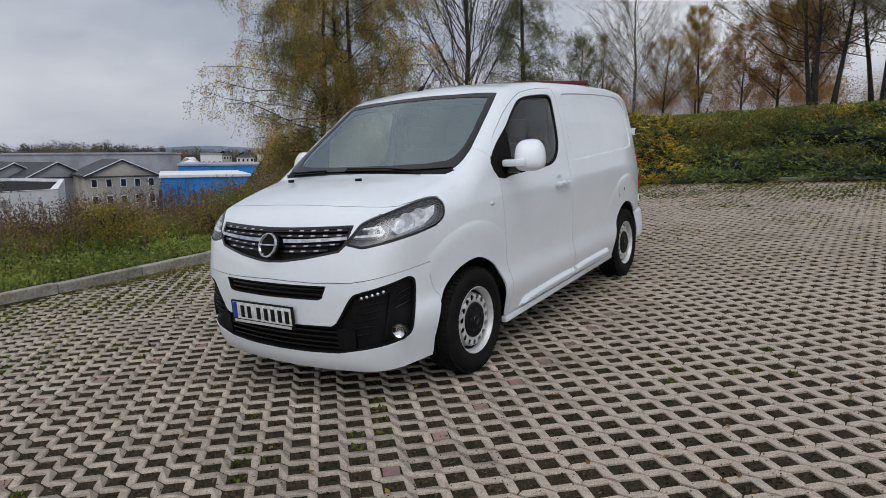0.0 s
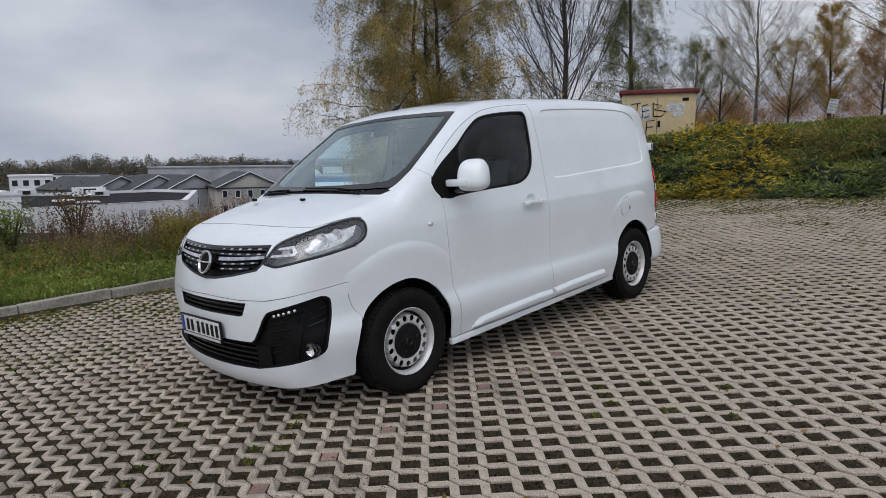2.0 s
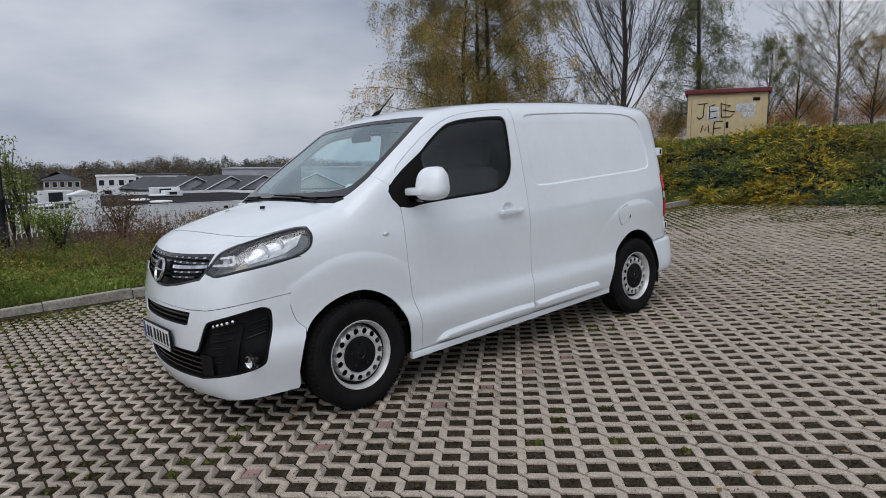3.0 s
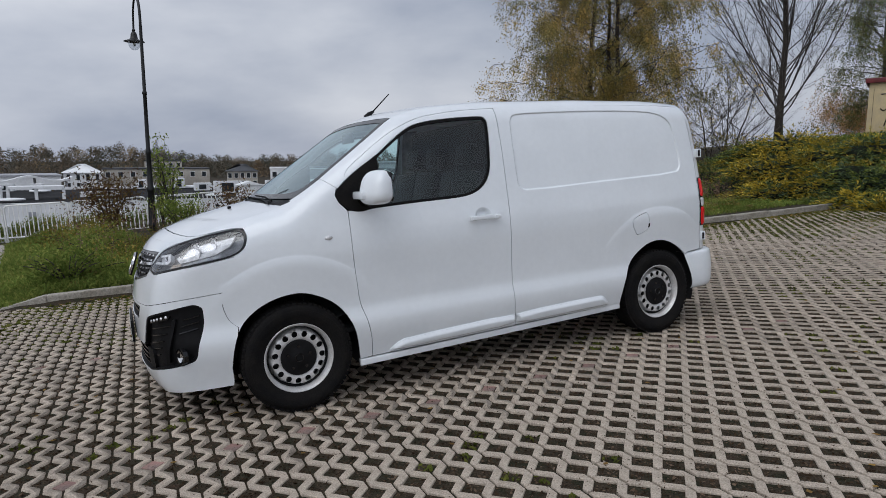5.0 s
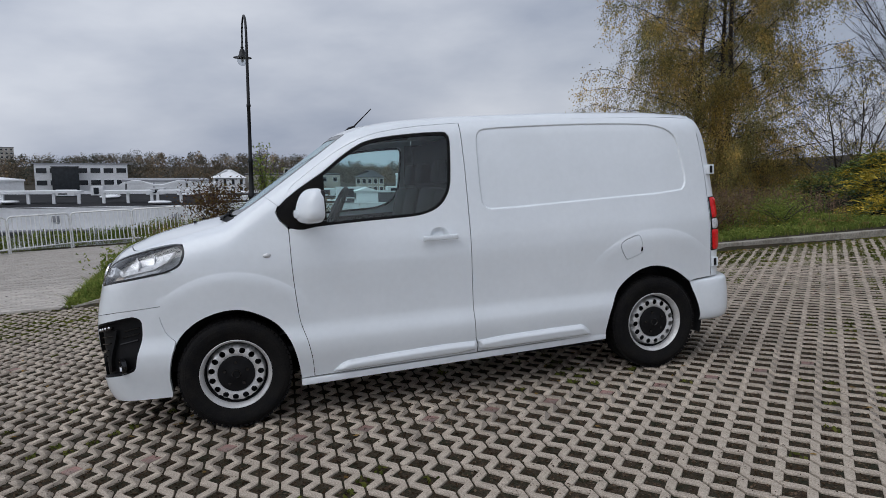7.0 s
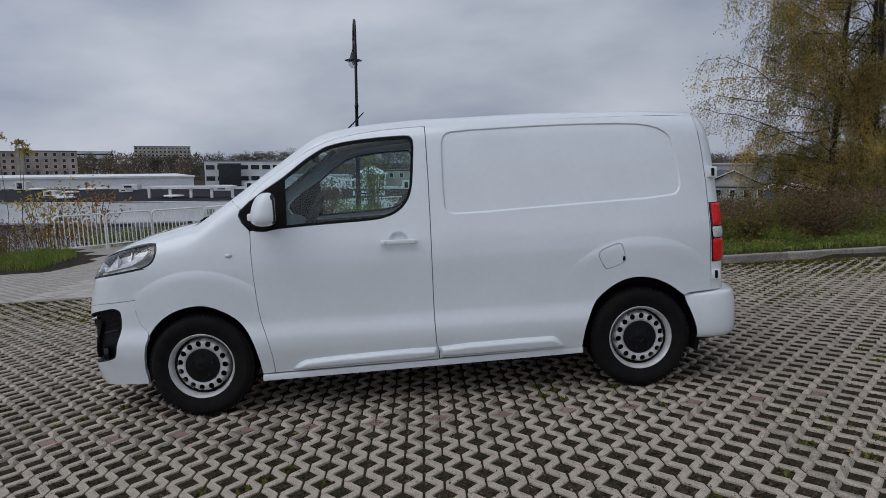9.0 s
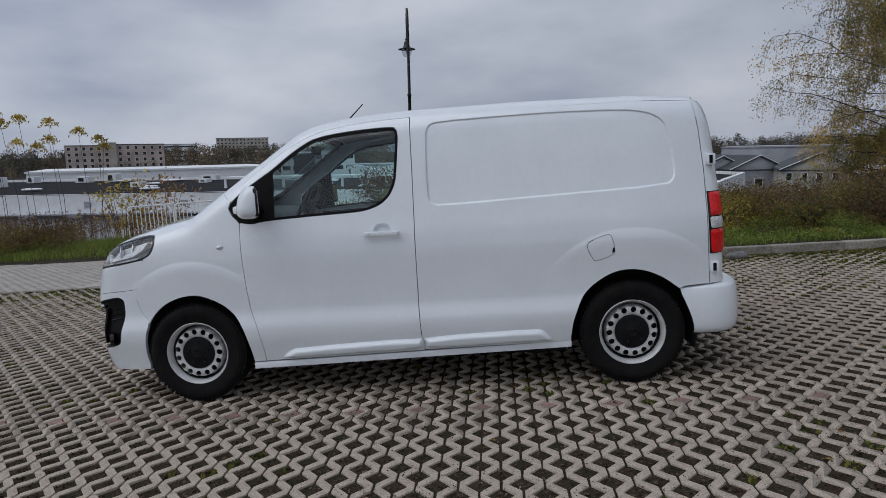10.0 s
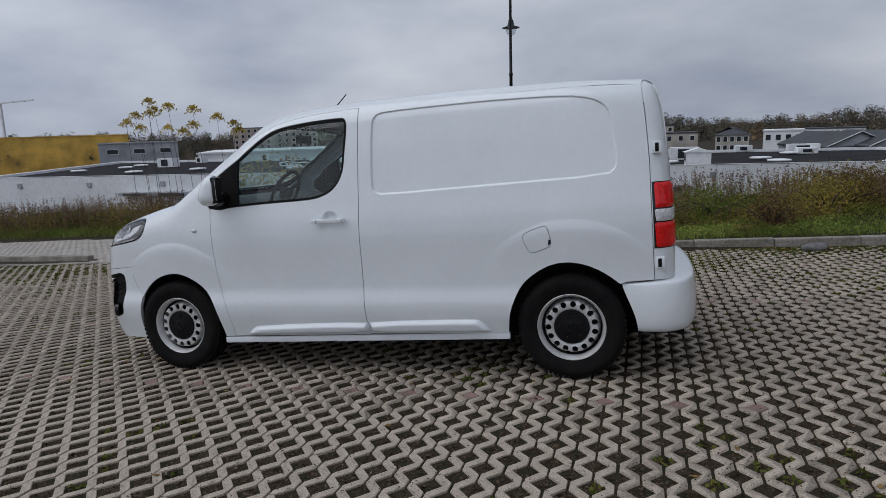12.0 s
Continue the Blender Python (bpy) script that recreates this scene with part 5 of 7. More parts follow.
    shoot = o[:, None] + (l[pick] * rs.uniform(0.18, 0.5, k) * (0.6 if weep else 1.0))[:, None, None] * d[:, None] * np.linspace(0, 1, 3)[None, :, None]
    v3, f3 = prisms(shoot, np.full((k, 3), thin * 0.6) * (1, 0.8, 0.5))
    bulk("branchwork", np.concatenate([v, v2, v3]), np.concatenate([f, f2 + len(v), f3 + len(v) + len(v2)]), bark, tree)
    if leaf is not None and leaves:
        full = rs.uniform(0.25, 1.0, nb)[which] ** 0.6 * rs.uniform(0.4, 1.0, m)
        half = leaves // 2
        i = rs.choice(m, half, p=full / full.sum())
        j = rs.choice(k, leaves - half, p=full[pick] / full[pick].sum())
        p = np.concatenate([along(line, i, rs.uniform(0.08, 1, half)), along(shoot, j, rs.uniform(0.1, 1, leaves - half))])
        p = p + rs.normal(0, cloud, p.shape)
        v, f = leaves_at(p, leaf_size, 0.4, hang)
        bulk("crown", v, f, leaf, tree)
    return tree


def shrub_mass(name, centres, radii, n, mat, size, label, category="shrub", kind="stuff", flat=0.3, hang=0.0):
    """Leaves spread over the upper shells of many mounds, in one object."""
    centres, radii = np.asarray(centres, float), np.asarray(radii, float)
    i = rng.integers(0, len(centres), n)
    d = turn(n)
    d[:, 2] = np.abs(d[:, 2])
    p = centres[i] + d * radii[i] * rng.uniform(0.55, 1.05, (n, 1))
    v, f = leaves_at(p, size, 0.5, hang)
    return bulk(name, v, f, mat, None, label, category, kind)


def blades(name, x, y, z, height, mat, label, category, width=0.006, lean=0.35):
    """Upright blades or stalks, one bent triangle pair each."""
    n = len(x)
    h = height * rng.uniform(0.5, 1.2, n)
    a = rng.uniform(0, 2 * math.pi, n)
    l = rng.normal(0, lean, (n, 2)) * h[:, None]
    base = np.stack([x, y, z], 1)
    side = np.stack([np.cos(a), np.sin(a), np.zeros(n)], 1) * width
    mid = base + np.stack([l[:, 0] * 0.35, l[:, 1] * 0.35, h * 0.6], 1)
    top = base + np.stack([l[:, 0], l[:, 1], h], 1)
    v = np.stack([base - side, base + side, mid + side * 0.8, mid - side * 0.8, top + side * 0.2, top - side * 0.2], 1).reshape(-1, 3)
    k = np.arange(n)[:, None] * 6
    f = np.concatenate([k + np.array([[0, 1, 2, 3]]), k + np.array([[3, 2, 4, 5]])], 0)
    return bulk(name, v, f, mat, None, label, category, "stuff")


def stalk_weeds(name, x, y, z, height, mat, label, leaves=14, leaf=0.02, width=0.004):
    """Dry stalks with side twigs and seed heads."""
    n = len(x)
    h = height * rng.uniform(0.55, 1.15, n)
    l = rng.normal(0, 0.12, (n, 2)) * h[:, None]
    base = np.stack([x, y, z], 1)
    top = base + np.stack([l[:, 0], l[:, 1], h], 1)
    a = rng.uniform(0, math.pi, n)
    side = np.stack([np.cos(a), np.sin(a), np.zeros(n)], 1) * width
    v = np.stack([base - side, base + side, top], 1).reshape(-1, 3)
    f = np.arange(n * 3).reshape(-1, 3)
    t = rng.uniform(0.35, 1.0, (n, leaves, 1))
    p = (base[:, None] + (top - base)[:, None] * t + rng.normal(size=(n, leaves, 3)) * 0.045 * h[:, None, None] * (1.25 - t)).reshape(-1, 3)
    v2, f2 = leaves_at(p, leaf, 0.6)
    return bulk(name, np.concatenate([v, v2]), np.concatenate([f, f2 + len(v)]), mat, None, label, "weeds", "stuff")


build_ground()
build_van()


# ---- kerbs, lamp, fence, kiosk ----
def build_kerb(name, a, b, label):
    """A row of concrete kerb stones from a to b, each a piece of its own."""
    kerb = thing(name, Matrix.Identity(4), label, "kerb", kind="structure")
    a, b = Vector(a), Vector(b)
    n = max(1, round((b - a).length))
    bm = box(bmesh.new(), -0.496, 0.496, -0.075, 0.075, -0.2, 0.0, 0.012)
    me = bpy.data.meshes.new("kerb_stone")
    bm.to_mesh(me)
    bm.free()
    me.materials.append(CONCRETE_B)
    d = (b - a) / n
    rs = random.Random(3)
    for i in range(n):
        ob = new("kerb_stone", me)
        ob.parent = kerb
        c = a + d * (i + 0.5)
        ob.matrix_basis = Matrix.Translation((c.x, c.y, c.z + rs.uniform(-0.008, 0.008))) @ Matrix.Rotation(math.atan2(d.y, d.x) + rs.uniform(-0.006, 0.006), 4, "Z") @ Matrix.Rotation(rs.uniform(-0.01, 0.01), 4, "X") @ Matrix.Diagonal((d.length, 1, 1, 1))
    return kerb


build_kerb("kerb_far", (-1.9, kerb_y(-1.9) + 0.075, 0.125), (13.2, kerb_y(13.2) + 0.075, 0.115), "weathered grey concrete kerb along the car park edge")
build_kerb("kerb_side", (13.28, 4.15, 0.09), (13.28, -9.85, 0.09), "low concrete kerb under overhanging juniper")
build_kerb("kerb_island", (-7.15, 5.42, 0.10), (-16.15, 6.6, 0.10), "low concrete kerb of a planted island")
build_kerb("kerb_edging", (-2.6, 4.93, 0.008), (-16.6, 5.2, 0.008), "flush concrete edging beside the path")
v, f = joined([([(-1.9, 4.885, -0.1), (-1.9, 5.035, -0.1), (-1.9, 4.885, 0.122), (-1.9, 5.035, 0.122), (-2.45, 4.91, -0.1), (-2.45, 5.06, -0.1), (-2.45, 4.91, 0.005), (-2.45, 5.06, 0.005)],
               [(0, 1, 3, 2), (4, 6, 7, 5), (0, 2, 6, 4), (1, 5, 7, 3), (2, 3, 7, 6), (0, 4, 5, 1)])])
tagged(raw("kerb_ramp", v, f, CONCRETE_B), "sloping concrete kerb end stone", "kerb", kind="structure")


def build_lamp():
    base = Vector((-0.245, 15.03, 0.02))
    lamp = thing("street_lamp", Matrix.Translation(base) @ PLUMB, "black cast-iron street lamp with a hooked arm", "street lamp")
    v, f = lathe([(0.16, 0.0), (0.16, 0.05), (0.12, 0.09), (0.105, 0.30), (0.12, 0.34), (0.10, 0.40), (0.085, 1.25), (0.105, 1.30), (0.105, 1.36), (0.075, 1.42), (0.062, 2.3), (0.075, 2.33), (0.075, 2.38), (0.055, 2.44),
                  (0.048, 3.9), (0.062, 3.93), (0.062, 3.97), (0.046, 4.02), (0.040, 5.75), (0.0, 5.76)], 16, "Z")
    raw("post", v, f, IRON, lamp, "", 35)
    hook = [(0, 0, 5.7)] + [(-0.012 * (1 - math.cos(a)) * 6, 0.48 * (1 - math.cos(a)), 5.95 + 0.62 * math.sin(a)) for a in np.linspace(0, math.pi, 13)] + [(-0.15, 0.96, 5.72)]
    v, f = tube(hook, [0.036] * 8 + [0.028] * (len(hook) - 8), 8)
    raw("arm", v, f, IRON, lamp, "", 60)
    m = Matrix.Translation((-0.15, 0.96, 5.38))
    v, f = lathe([(0.02, 0.42), (0.05, 0.38), (0.035, 0.34), (0.07, 0.30), (0.085, 0.24), (0.10, 0.16), (0.13, 0.12), (0.27, 0.075), (0.275, 0.06), (0.20, 0.06), (0.0, 0.08)], 28, "Z")
    shade = raw("shade", [m @ Vector(q) for q in v], f, IRON, lamp, "", 40)
    v, f = lathe([(0.165, 0.055), (0.160, -0.02), (0.13, -0.10), (0.075, -0.155), (0.0, -0.175)], 24, "Z")
    globe = raw("globe", [m @ Vector(q) for q in v], f, GLOBE, lamp, "clear glass lamp globe", 80)
    v, f = lathe([(0.0, 0.06), (0.03, 0.05), (0.035, -0.05), (0.0, -0.07)], 12, "Z")
    raw("bulb", [m @ Vector(q) for q in v], f, PAPER, lamp, "", 60)


GLOBE = glass("globe_glass", (0.80, 0.82, 0.84), 0.05)
build_lamp()


def build_fence():
    """White railing of rounded panels along the path's end."""
    fence = thing("railing", Matrix.Identity(4), "white tubular steel railing with vertical bars", "railing")
    line = [Vector(q) for q in ((-9.3, 14.7, 0), (-7.35, 17.1, 0), (-6.0, 18.45, 0), (-4.2, 18.7, 0), (-2.4, 18.0, 0), (1.9, 16.9, 0))]
    for a, b in zip(line, line[1:]):
        n = max(1, round((b - a).length / 2.0))
        d = (b - a) / n
        for i in range(n):
            p, q = a + d * i, a + d * (i + 1)
            u = d.normalized()
            p, q = p + u * 0.03, q - u * 0.03
            r = 0.12
            zt, zb = 1.12, 0.14
            lo = [(p.x, p.y, -0.1), (p.x, p.y, zt - r)] + [tuple(p + u * r * (1 - math.cos(t)) + Vector((0, 0, zt - r + r * math.sin(t)))) for t in (0.5, 1.0, 1.57)]
            hi = [tuple(q - u * r * (1 - math.cos(t)) + Vector((0, 0, zt - r + r * math.sin(t)))) for t in (1.57, 1.0, 0.5)] + [(q.x, q.y, zt - r), (q.x, q.y, -0.1)]
            v, f = tube(lo + hi, 0.026, 6)
            raw("post_frame", v, f, WHITEMETAL, fence, "", 60)
            v, f = tube([tuple(p + Vector((0, 0, zb))), tuple(q + Vector((0, 0, zb)))], 0.022, 6)
            raw("lower_rail", v, f, WHITEMETAL, fence, "", 60)
            w = (q - p).length
            k = int(w / 0.125)
            for j in range(1, k):
                c = p + u * w * j / k
                v, f = tube([(c.x, c.y, zb), (c.x, c.y, zt - 0.01)], 0.016, 5)
                raw("bar", v, f, WHITEMETAL, fence, "", 60)


build_fence()


def build_kiosk():
    """Transformer kiosk on the bank: cream walls, maroon flat roof, double doors."""
    x, y = 42.3, 17.9
    kiosk = thing("transformer_kiosk", Matrix.Translation((x, y, float(ground_z(x, y)) - 1.2)) @ PLUMB @ Matrix.Rotation(radians(-62), 4, "Z") @ Matrix.Scale(1.08, 4), "cream rendered transformer kiosk with maroon roof and graffiti", "kiosk")
    box_part("wall", (-2.35, 2.35, 0.0, 2.2, 0.0, 3.95), CREAM, kiosk, "", 0.02)
    box_part("roof", (-2.55, 2.55, -0.2, 2.4, 3.952, 4.22), MAROON, kiosk, "", 0.03)
    for x0, x1 in ((-2.1, -0.1), (-0.06, 1.95)):
        door = box_part("door", (x0, x1, -0.03, 0.0, 0.3, 3.6), CREAM, kiosk, "", 0.01)
        box_part("door_groove", (x0 - 0.02, x0, -0.012, 0.0, 0.3, 3.62), BLACK, door)
    box_part("door_lock", (-0.02, 0.14, -0.06, -0.03, 1.75, 2.15), BLACK, kiosk)
    box_part("vent", (1.5, 1.9, -0.05, 0.0, 3.42, 3.62), BLACK, kiosk)
    for x0, x1, z0, z1 in ((-1.15, -0.45, 2.25, 3.1), (0.55, 1.65, 2.75, 3.3), (0.85, 1.2, 2.4, 2.72), (1.25, 1.6, 2.4, 2.72)):
        box_part("notice", (x0, x1, -0.04, -0.03, z0, z1), PAPER, kiosk)
    strokes = [[(-1.75, 3.3), (-1.15, 3.35)], [(-1.35, 3.33), (-1.4, 2.5), (-1.6, 2.35), (-1.75, 2.5)], [(-0.7, 3.25), (-1.05, 3.15), (-1.0, 2.35), (-0.6, 2.45)], [(-1.0, 2.8), (-0.6, 2.85)],
               [(-0.35, 3.35), (-0.3, 2.45)], [(-0.35, 3.3), (0.2, 3.15), (-0.25, 2.9), (0.5, 2.75), (0.2, 2.45), (-0.3, 2.45)],
               [(-1.5, 1.5), (-1.4, 1.95), (-1.25, 1.6), (-1.05, 1.98), (-1.0, 1.45)], [(-0.75, 1.3), (-0.7, 2.15), (-0.2, 2.2)], [(-0.72, 1.75), (-0.3, 1.78)]]
    for s in strokes:
        v, f = tube([(a, -0.04, b) for a, b in s], 0.035, 5)
        raw("graffiti_stroke", v, f, GLOSS, kiosk)


build_kiosk()


def build_sign():
    x, y = 39.0, 6.1
    sign = thing("info_sign", Matrix.Translation((x, y, float(ground_z(x, y)))) @ PLUMB @ Matrix.Rotation(radians(-75), 4, "Z") @ Matrix.Rotation(radians(10), 4, "Y"), "small white notice board on a leaning post", "sign")
    box_part("board", (-0.22, 0.22, -0.03, 0.0, 0.55, 1.35), PAPER, sign)
    box_part("post", (0.14, 0.21, 0.0, 0.08, -0.3, 1.4), BARK, sign)
    for i, w in enumerate((0.30, 0.34, 0.24, 0.32)):
        box_part("text_bar", (-w / 2, w / 2, -0.036, -0.03, 1.22 - 0.17 * i, 1.28 - 0.17 * i), GREYWALL, sign)


build_sign()


STONE = material("field_stone", (0.13, 0.125, 0.125), 0.9, vary=0.3, scale=12, bump=0.6, bump_scale=60, tint=(0.20, 0.19, 0.19))


def build_stone():
    bm = bmesh.new()
    bmesh.ops.create_icosphere(bm, subdivisions=3, radius=1)
    for v in bm.verts:
        v.co *= 1 + 0.18 * noise.noise(v.co * 1.7)
        v.co = Vector((v.co.x * 0.16, v.co.y * 0.09, v.co.z * 0.065))
    ob = part("stone", bm, STONE, None, "", 180)
    ob.matrix_world = Matrix.Translation((5.55, 4.22, 0.035)) @ Matrix.Rotation(0.1, 4, "Z")
    tagged(ob, "flat grey boulder lying before the kerb", "stone")


build_stone()


# ---- trees and hedge ----
def foot(x, y, dz=0.0):
    return (x, y, float(ground_z(x, y)) + dz)


build_tree("birch_tree", foot(15.3, 14.5, -0.1), 12.5, 4.2, 0.12, "weeping birch with olive and golden thinning leaves", BARK, BIRCH_LEAF, 0.029, 340000, 0.10, seed=3, stems=((-0.7, 0.1, -0.03, 0.0), (0.6, 0.5, 0.05, 0.02), (0.1, -0.6, 0.0, -0.03)),
           boughs=64, low=0.03, rise=0.62, curve=-0.30, twigs=20, weep=1.55, fine=2, thin=0.004, slim=0.22, hang=0.9)
build_tree("bare_tree", foot(26.8, 15.6, -0.1), 17.0, 4.6, 0.17, "leafless dark upright tree behind the hedge", BARK, seed=5, boughs=84, low=0.06, rise=1.3, curve=0.5, twigs=22, twig=0.30, fine=4, thin=0.0075, slim=0.20)
build_tree("birch_tree", foot(44.9, 21.3, -0.1), 22.0, 3.5, 0.20, "tall green birch with hanging branches", BARK, GREEN_LEAF, 0.046, 90000, 0.16, seed=11, stems=((0, 0, 0, 0), (0.8, 0.6, 0.03, 0.02)), boughs=56, low=0.08, rise=0.7, curve=-0.3, twigs=14, weep=2.4, fine=3, thin=0.005, slim=0.20, hang=0.8)
build_tree("bare_tree", foot(19.9, 12.9, -0.1), 3.6, 2.4, 0.05, "leafless twiggy shrub beside the birch", BARK, seed=61, stems=((0, 0, 0, 0), (0.4, 0.2, 0.2, -0.1), (-0.3, 0.2, -0.2, 0.1)), boughs=14, low=0.06, rise=0.8, curve=0.1, twigs=14, twig=0.4, fine=4, thin=0.005)
build_tree("silver_birch", foot(60.0, 17.0, -0.1), 14.5, 5.0, 0.20, "pale silver birch almost without leaves", BIRCHBARK, OAK_LEAF, 0.035, 9000, 0.15, seed=21, boughs=60, low=0.16, rise=1.15, curve=0.0, twigs=22, twig=0.33, fine=6, thin=0.0065, slim=0.22)
for x, y, h, r, leaf, den, sd, tone_word in ((60, 11.0, 9.5, 1.9, GOLD_LEAF, 24000, 31, "golden yellow"), (66, 8.4, 8.0, 2.6, RUST_LEAF, 22000, 32, "rust orange"), (52, 3.6, 7.0, 3.4, RUST_LEAF, 46000, 33, "rust orange"), (47, 1.0, 6.0, 3.0, RUST_LEAF, 34000, 38, "rust orange"),
                                             (62, 21.0, 8.5, 3.2, BIRCH_LEAF, 14000, 34, "dull yellow"), (55, 20.6, 7.5, 2.4, GREEN_LEAF, 12000, 35, "thin green"), (72, 14.0, 9.5, 3.4, OAK_LEAF, 12000, 36, "thin brown"), (57, 13.4, 6.5, 3.0, OAK_LEAF, 13000, 37, "thin brown")):
    build_tree("autumn_tree", foot(x, y, -0.1), h, r, 0.11, "young autumn tree with %s foliage" % tone_word, BARK, leaf, 0.045, den, 0.16, seed=sd, boughs=28, low=0.10, rise=1.1, curve=0.1, twigs=12, twig=0.4, fine=3, thin=0.007)
for x, y, h, r, sd, st in ((37.5, 0.0, 13, 7.4, 41, ((0, 0, -0.05, 0.05), (0.7, 0.3, 0.06, 0.12), (0.2, -0.8, 0.05, -0.10))), (41.5, -3.0, 14, 6.0, 42, ((0, 0, 0, 0), (0.6, 0.5, 0.05, 0.10))),
                           (36.0, -5.2, 14, 6.0, 43, ((0, 0, 0.02, -0.08), (0.5, 0.5, 0, 0.06))), (34.0, -10.0, 15, 6.0, 45, ((0, 0, 0, 0),))):
    build_tree("oak_tree", foot(x, y, -0.1), h, r, 0.14, "dark-trunked tree with sparse olive and brown leaves", BARK, OAK_LEAF, 0.040, 19000 * len(st), 0.20, seed=sd, stems=st, boughs=38, low=0.20, rise=0.55, curve=0.25, twigs=13, twig=0.36, fine=3, thin=0.006, slim=0.24)
for x, y, sd in ((28.0, -16.0, 46), (24.0, -20.0, 47), (30.0, -26.0, 48)):
    build_tree("bare_tree", foot(x, y, -0.1), 11, 4.5, 0.16, "leafless dark tree mirrored in the cab window", BARK, seed=sd, boughs=34, low=0.1, rise=1.0, curve=0.4, twigs=12, twig=0.35, fine=3, thin=0.012, slim=0.32)

n = 210
hx, hy = rng.uniform(13.75, 18.0, n), rng.uniform(-12, 10.5, n)
hr = rng.uniform(0.5, 1.05, n)
hx[150:], hy[150:], hr[150:] = rng.uniform(13.25, 13.8, 60), rng.uniform(-12, 4.6, 60), rng.uniform(0.26, 0.5, 60)
open_lawn = (hx > 15.2) & (hy > -0.8) & (hy < 1.9)
hr = np.where(open_lawn, hr * 0.42, hr)
hz = ground_z(hx, hy) + rng.uniform(-0.26, 0.0, n)
centres, radii = np.stack([hx, hy, hz], 1), np.stack([hr * 1.15, hr * 1.25, hr * 0.55], 1)
gold = (np.exp(-((hy - 2.4) / 1.3) ** 2) * (hx < 15.5) + np.exp(-((hy - 6.8) / 2.4) ** 2) * 1.3 + np.exp(-((hy - 3.0) / 1.2) ** 2) * 0.8 * (hx > 15) + rng.normal(0, 0.28, n)) > 0.62


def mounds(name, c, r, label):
    """Rough low domes, coloured dark to paint the shade inside the shrubs."""
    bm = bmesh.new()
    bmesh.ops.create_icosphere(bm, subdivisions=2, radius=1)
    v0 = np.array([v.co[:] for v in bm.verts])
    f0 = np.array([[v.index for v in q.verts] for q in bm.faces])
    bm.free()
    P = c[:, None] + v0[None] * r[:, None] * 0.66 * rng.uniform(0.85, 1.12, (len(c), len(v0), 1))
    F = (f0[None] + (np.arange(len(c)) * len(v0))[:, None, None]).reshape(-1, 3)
    return bulk(name, P.reshape(-1, 3), F, HEDGE_SHADE_FILL, None, label, "hedge", "stuff")


# Near-black colour that holds the shade between the juniper sprays.
HEDGE_SHADE_FILL = material("hedge_shade", (0.016, 0.020, 0.012), 0.95, vary=0.4, scale=6, spec=0.1)


def sprays(name, c, r, n, mat, label, size=0.062, tipward=0.0):
    """Feathery juniper sprays: flat fans of shoots along arching twigs, layer over layer."""
    i = rng.integers(0, len(c), n)
    d = turn(n)
    d[:, 2] = np.abs(d[:, 2]) * 0.9
    d /= np.linalg.norm(d, axis=1, keepdims=True)
    p0 = c[i] + d * r[i] * rng.uniform(0.62 + tipward, 0.95 + tipward, (n, 1))
    e = d * np.array((1, 1, 0.25)) + rng.normal(size=(n, 3)) * 0.18 + np.array((-0.30, 0, 0.16))
    e /= np.linalg.norm(e, axis=1, keepdims=True)
    side = np.cross(e, np.array((0, 0, 1.0)))
    side /= np.maximum(np.linalg.norm(side, axis=1, keepdims=True), 1e-6)
    length = rng.uniform(0.22, 0.50, (n, 1))
    vs, fs, k = [], [], 0
    for j in range(7):
        t = (j + 0.5) / 7
        p = p0 + e * length * t + np.array((0, 0, -0.13)) * t * t
        s = 1 if j % 2 else -1
        a = e + side * s * 0.75 + rng.normal(size=(n, 3)) * 0.22
        a /= np.linalg.norm(a, axis=1, keepdims=True)
        b = np.cross(a, np.array((0, 0, 1.0)) + rng.normal(size=(n, 3)) * 0.35)
        b /= np.maximum(np.linalg.norm(b, axis=1, keepdims=True), 1e-6)
        g = size * (1.25 - 0.6 * t)
        v, f = quads(p + a * g * 0.7, a * g, b * g * 0.40)
        vs.append(v), fs.append(f + k)
        k += len(v)
    return bulk(name, np.concatenate(vs), np.concatenate(fs), mat, None, label, "hedge", "stuff")


n = 90
sx, sy = rng.uniform(14.4, 18.6, n), rng.uniform(-11.5, 6.0, n)
sy[:60] = rng.uniform(-2.4, 4.0, 60)
sr = rng.uniform(0.35, 0.6, n)
shrub_mass("bank_scrub", np.stack([sx, sy, ground_z(sx, sy)], 1), np.stack([sr * 1.3, sr * 1.3, sr * 0.6], 1), 42000, WEED, 0.028, "brown and green scrub between the junipers", "weeds")
n = 16000
gx, gy = rng.uniform(13.5, 19.0, n), rng.uniform(-12.0, 11.0, n)
blades("bank_grass", gx, gy, ground_z(gx, gy), 0.16, GRASS, "rough grass on the hedge bank", "grass", 0.010, 0.7)
mounds("hedge_shade_fill", centres, radii, "dark domes added as painted shade inside the juniper hedge")
sprays("juniper_hedge", centres[~gold], radii[~gold], 17000, JUNIPER, "dark green spreading juniper on the bank")
high = centres[:, 2] > np.quantile(centres[:, 2], 0.25)
sprays("juniper_tips", centres[high & ~gold], radii[high & ~gold], 7000, LIME_TIP, "yellow-green young juniper shoots over the hedge", 0.055, 0.06)
sprays("golden_juniper_hedge", centres[gold], radii[gold], 7500, GOLD_JUNIPER, "golden yellow spreading juniper on the bank", tipward=0.07)
sprays("golden_juniper_base", centres[gold], radii[gold] * 0.98, 4500, JUNIPER, "green shoots under the golden juniper")

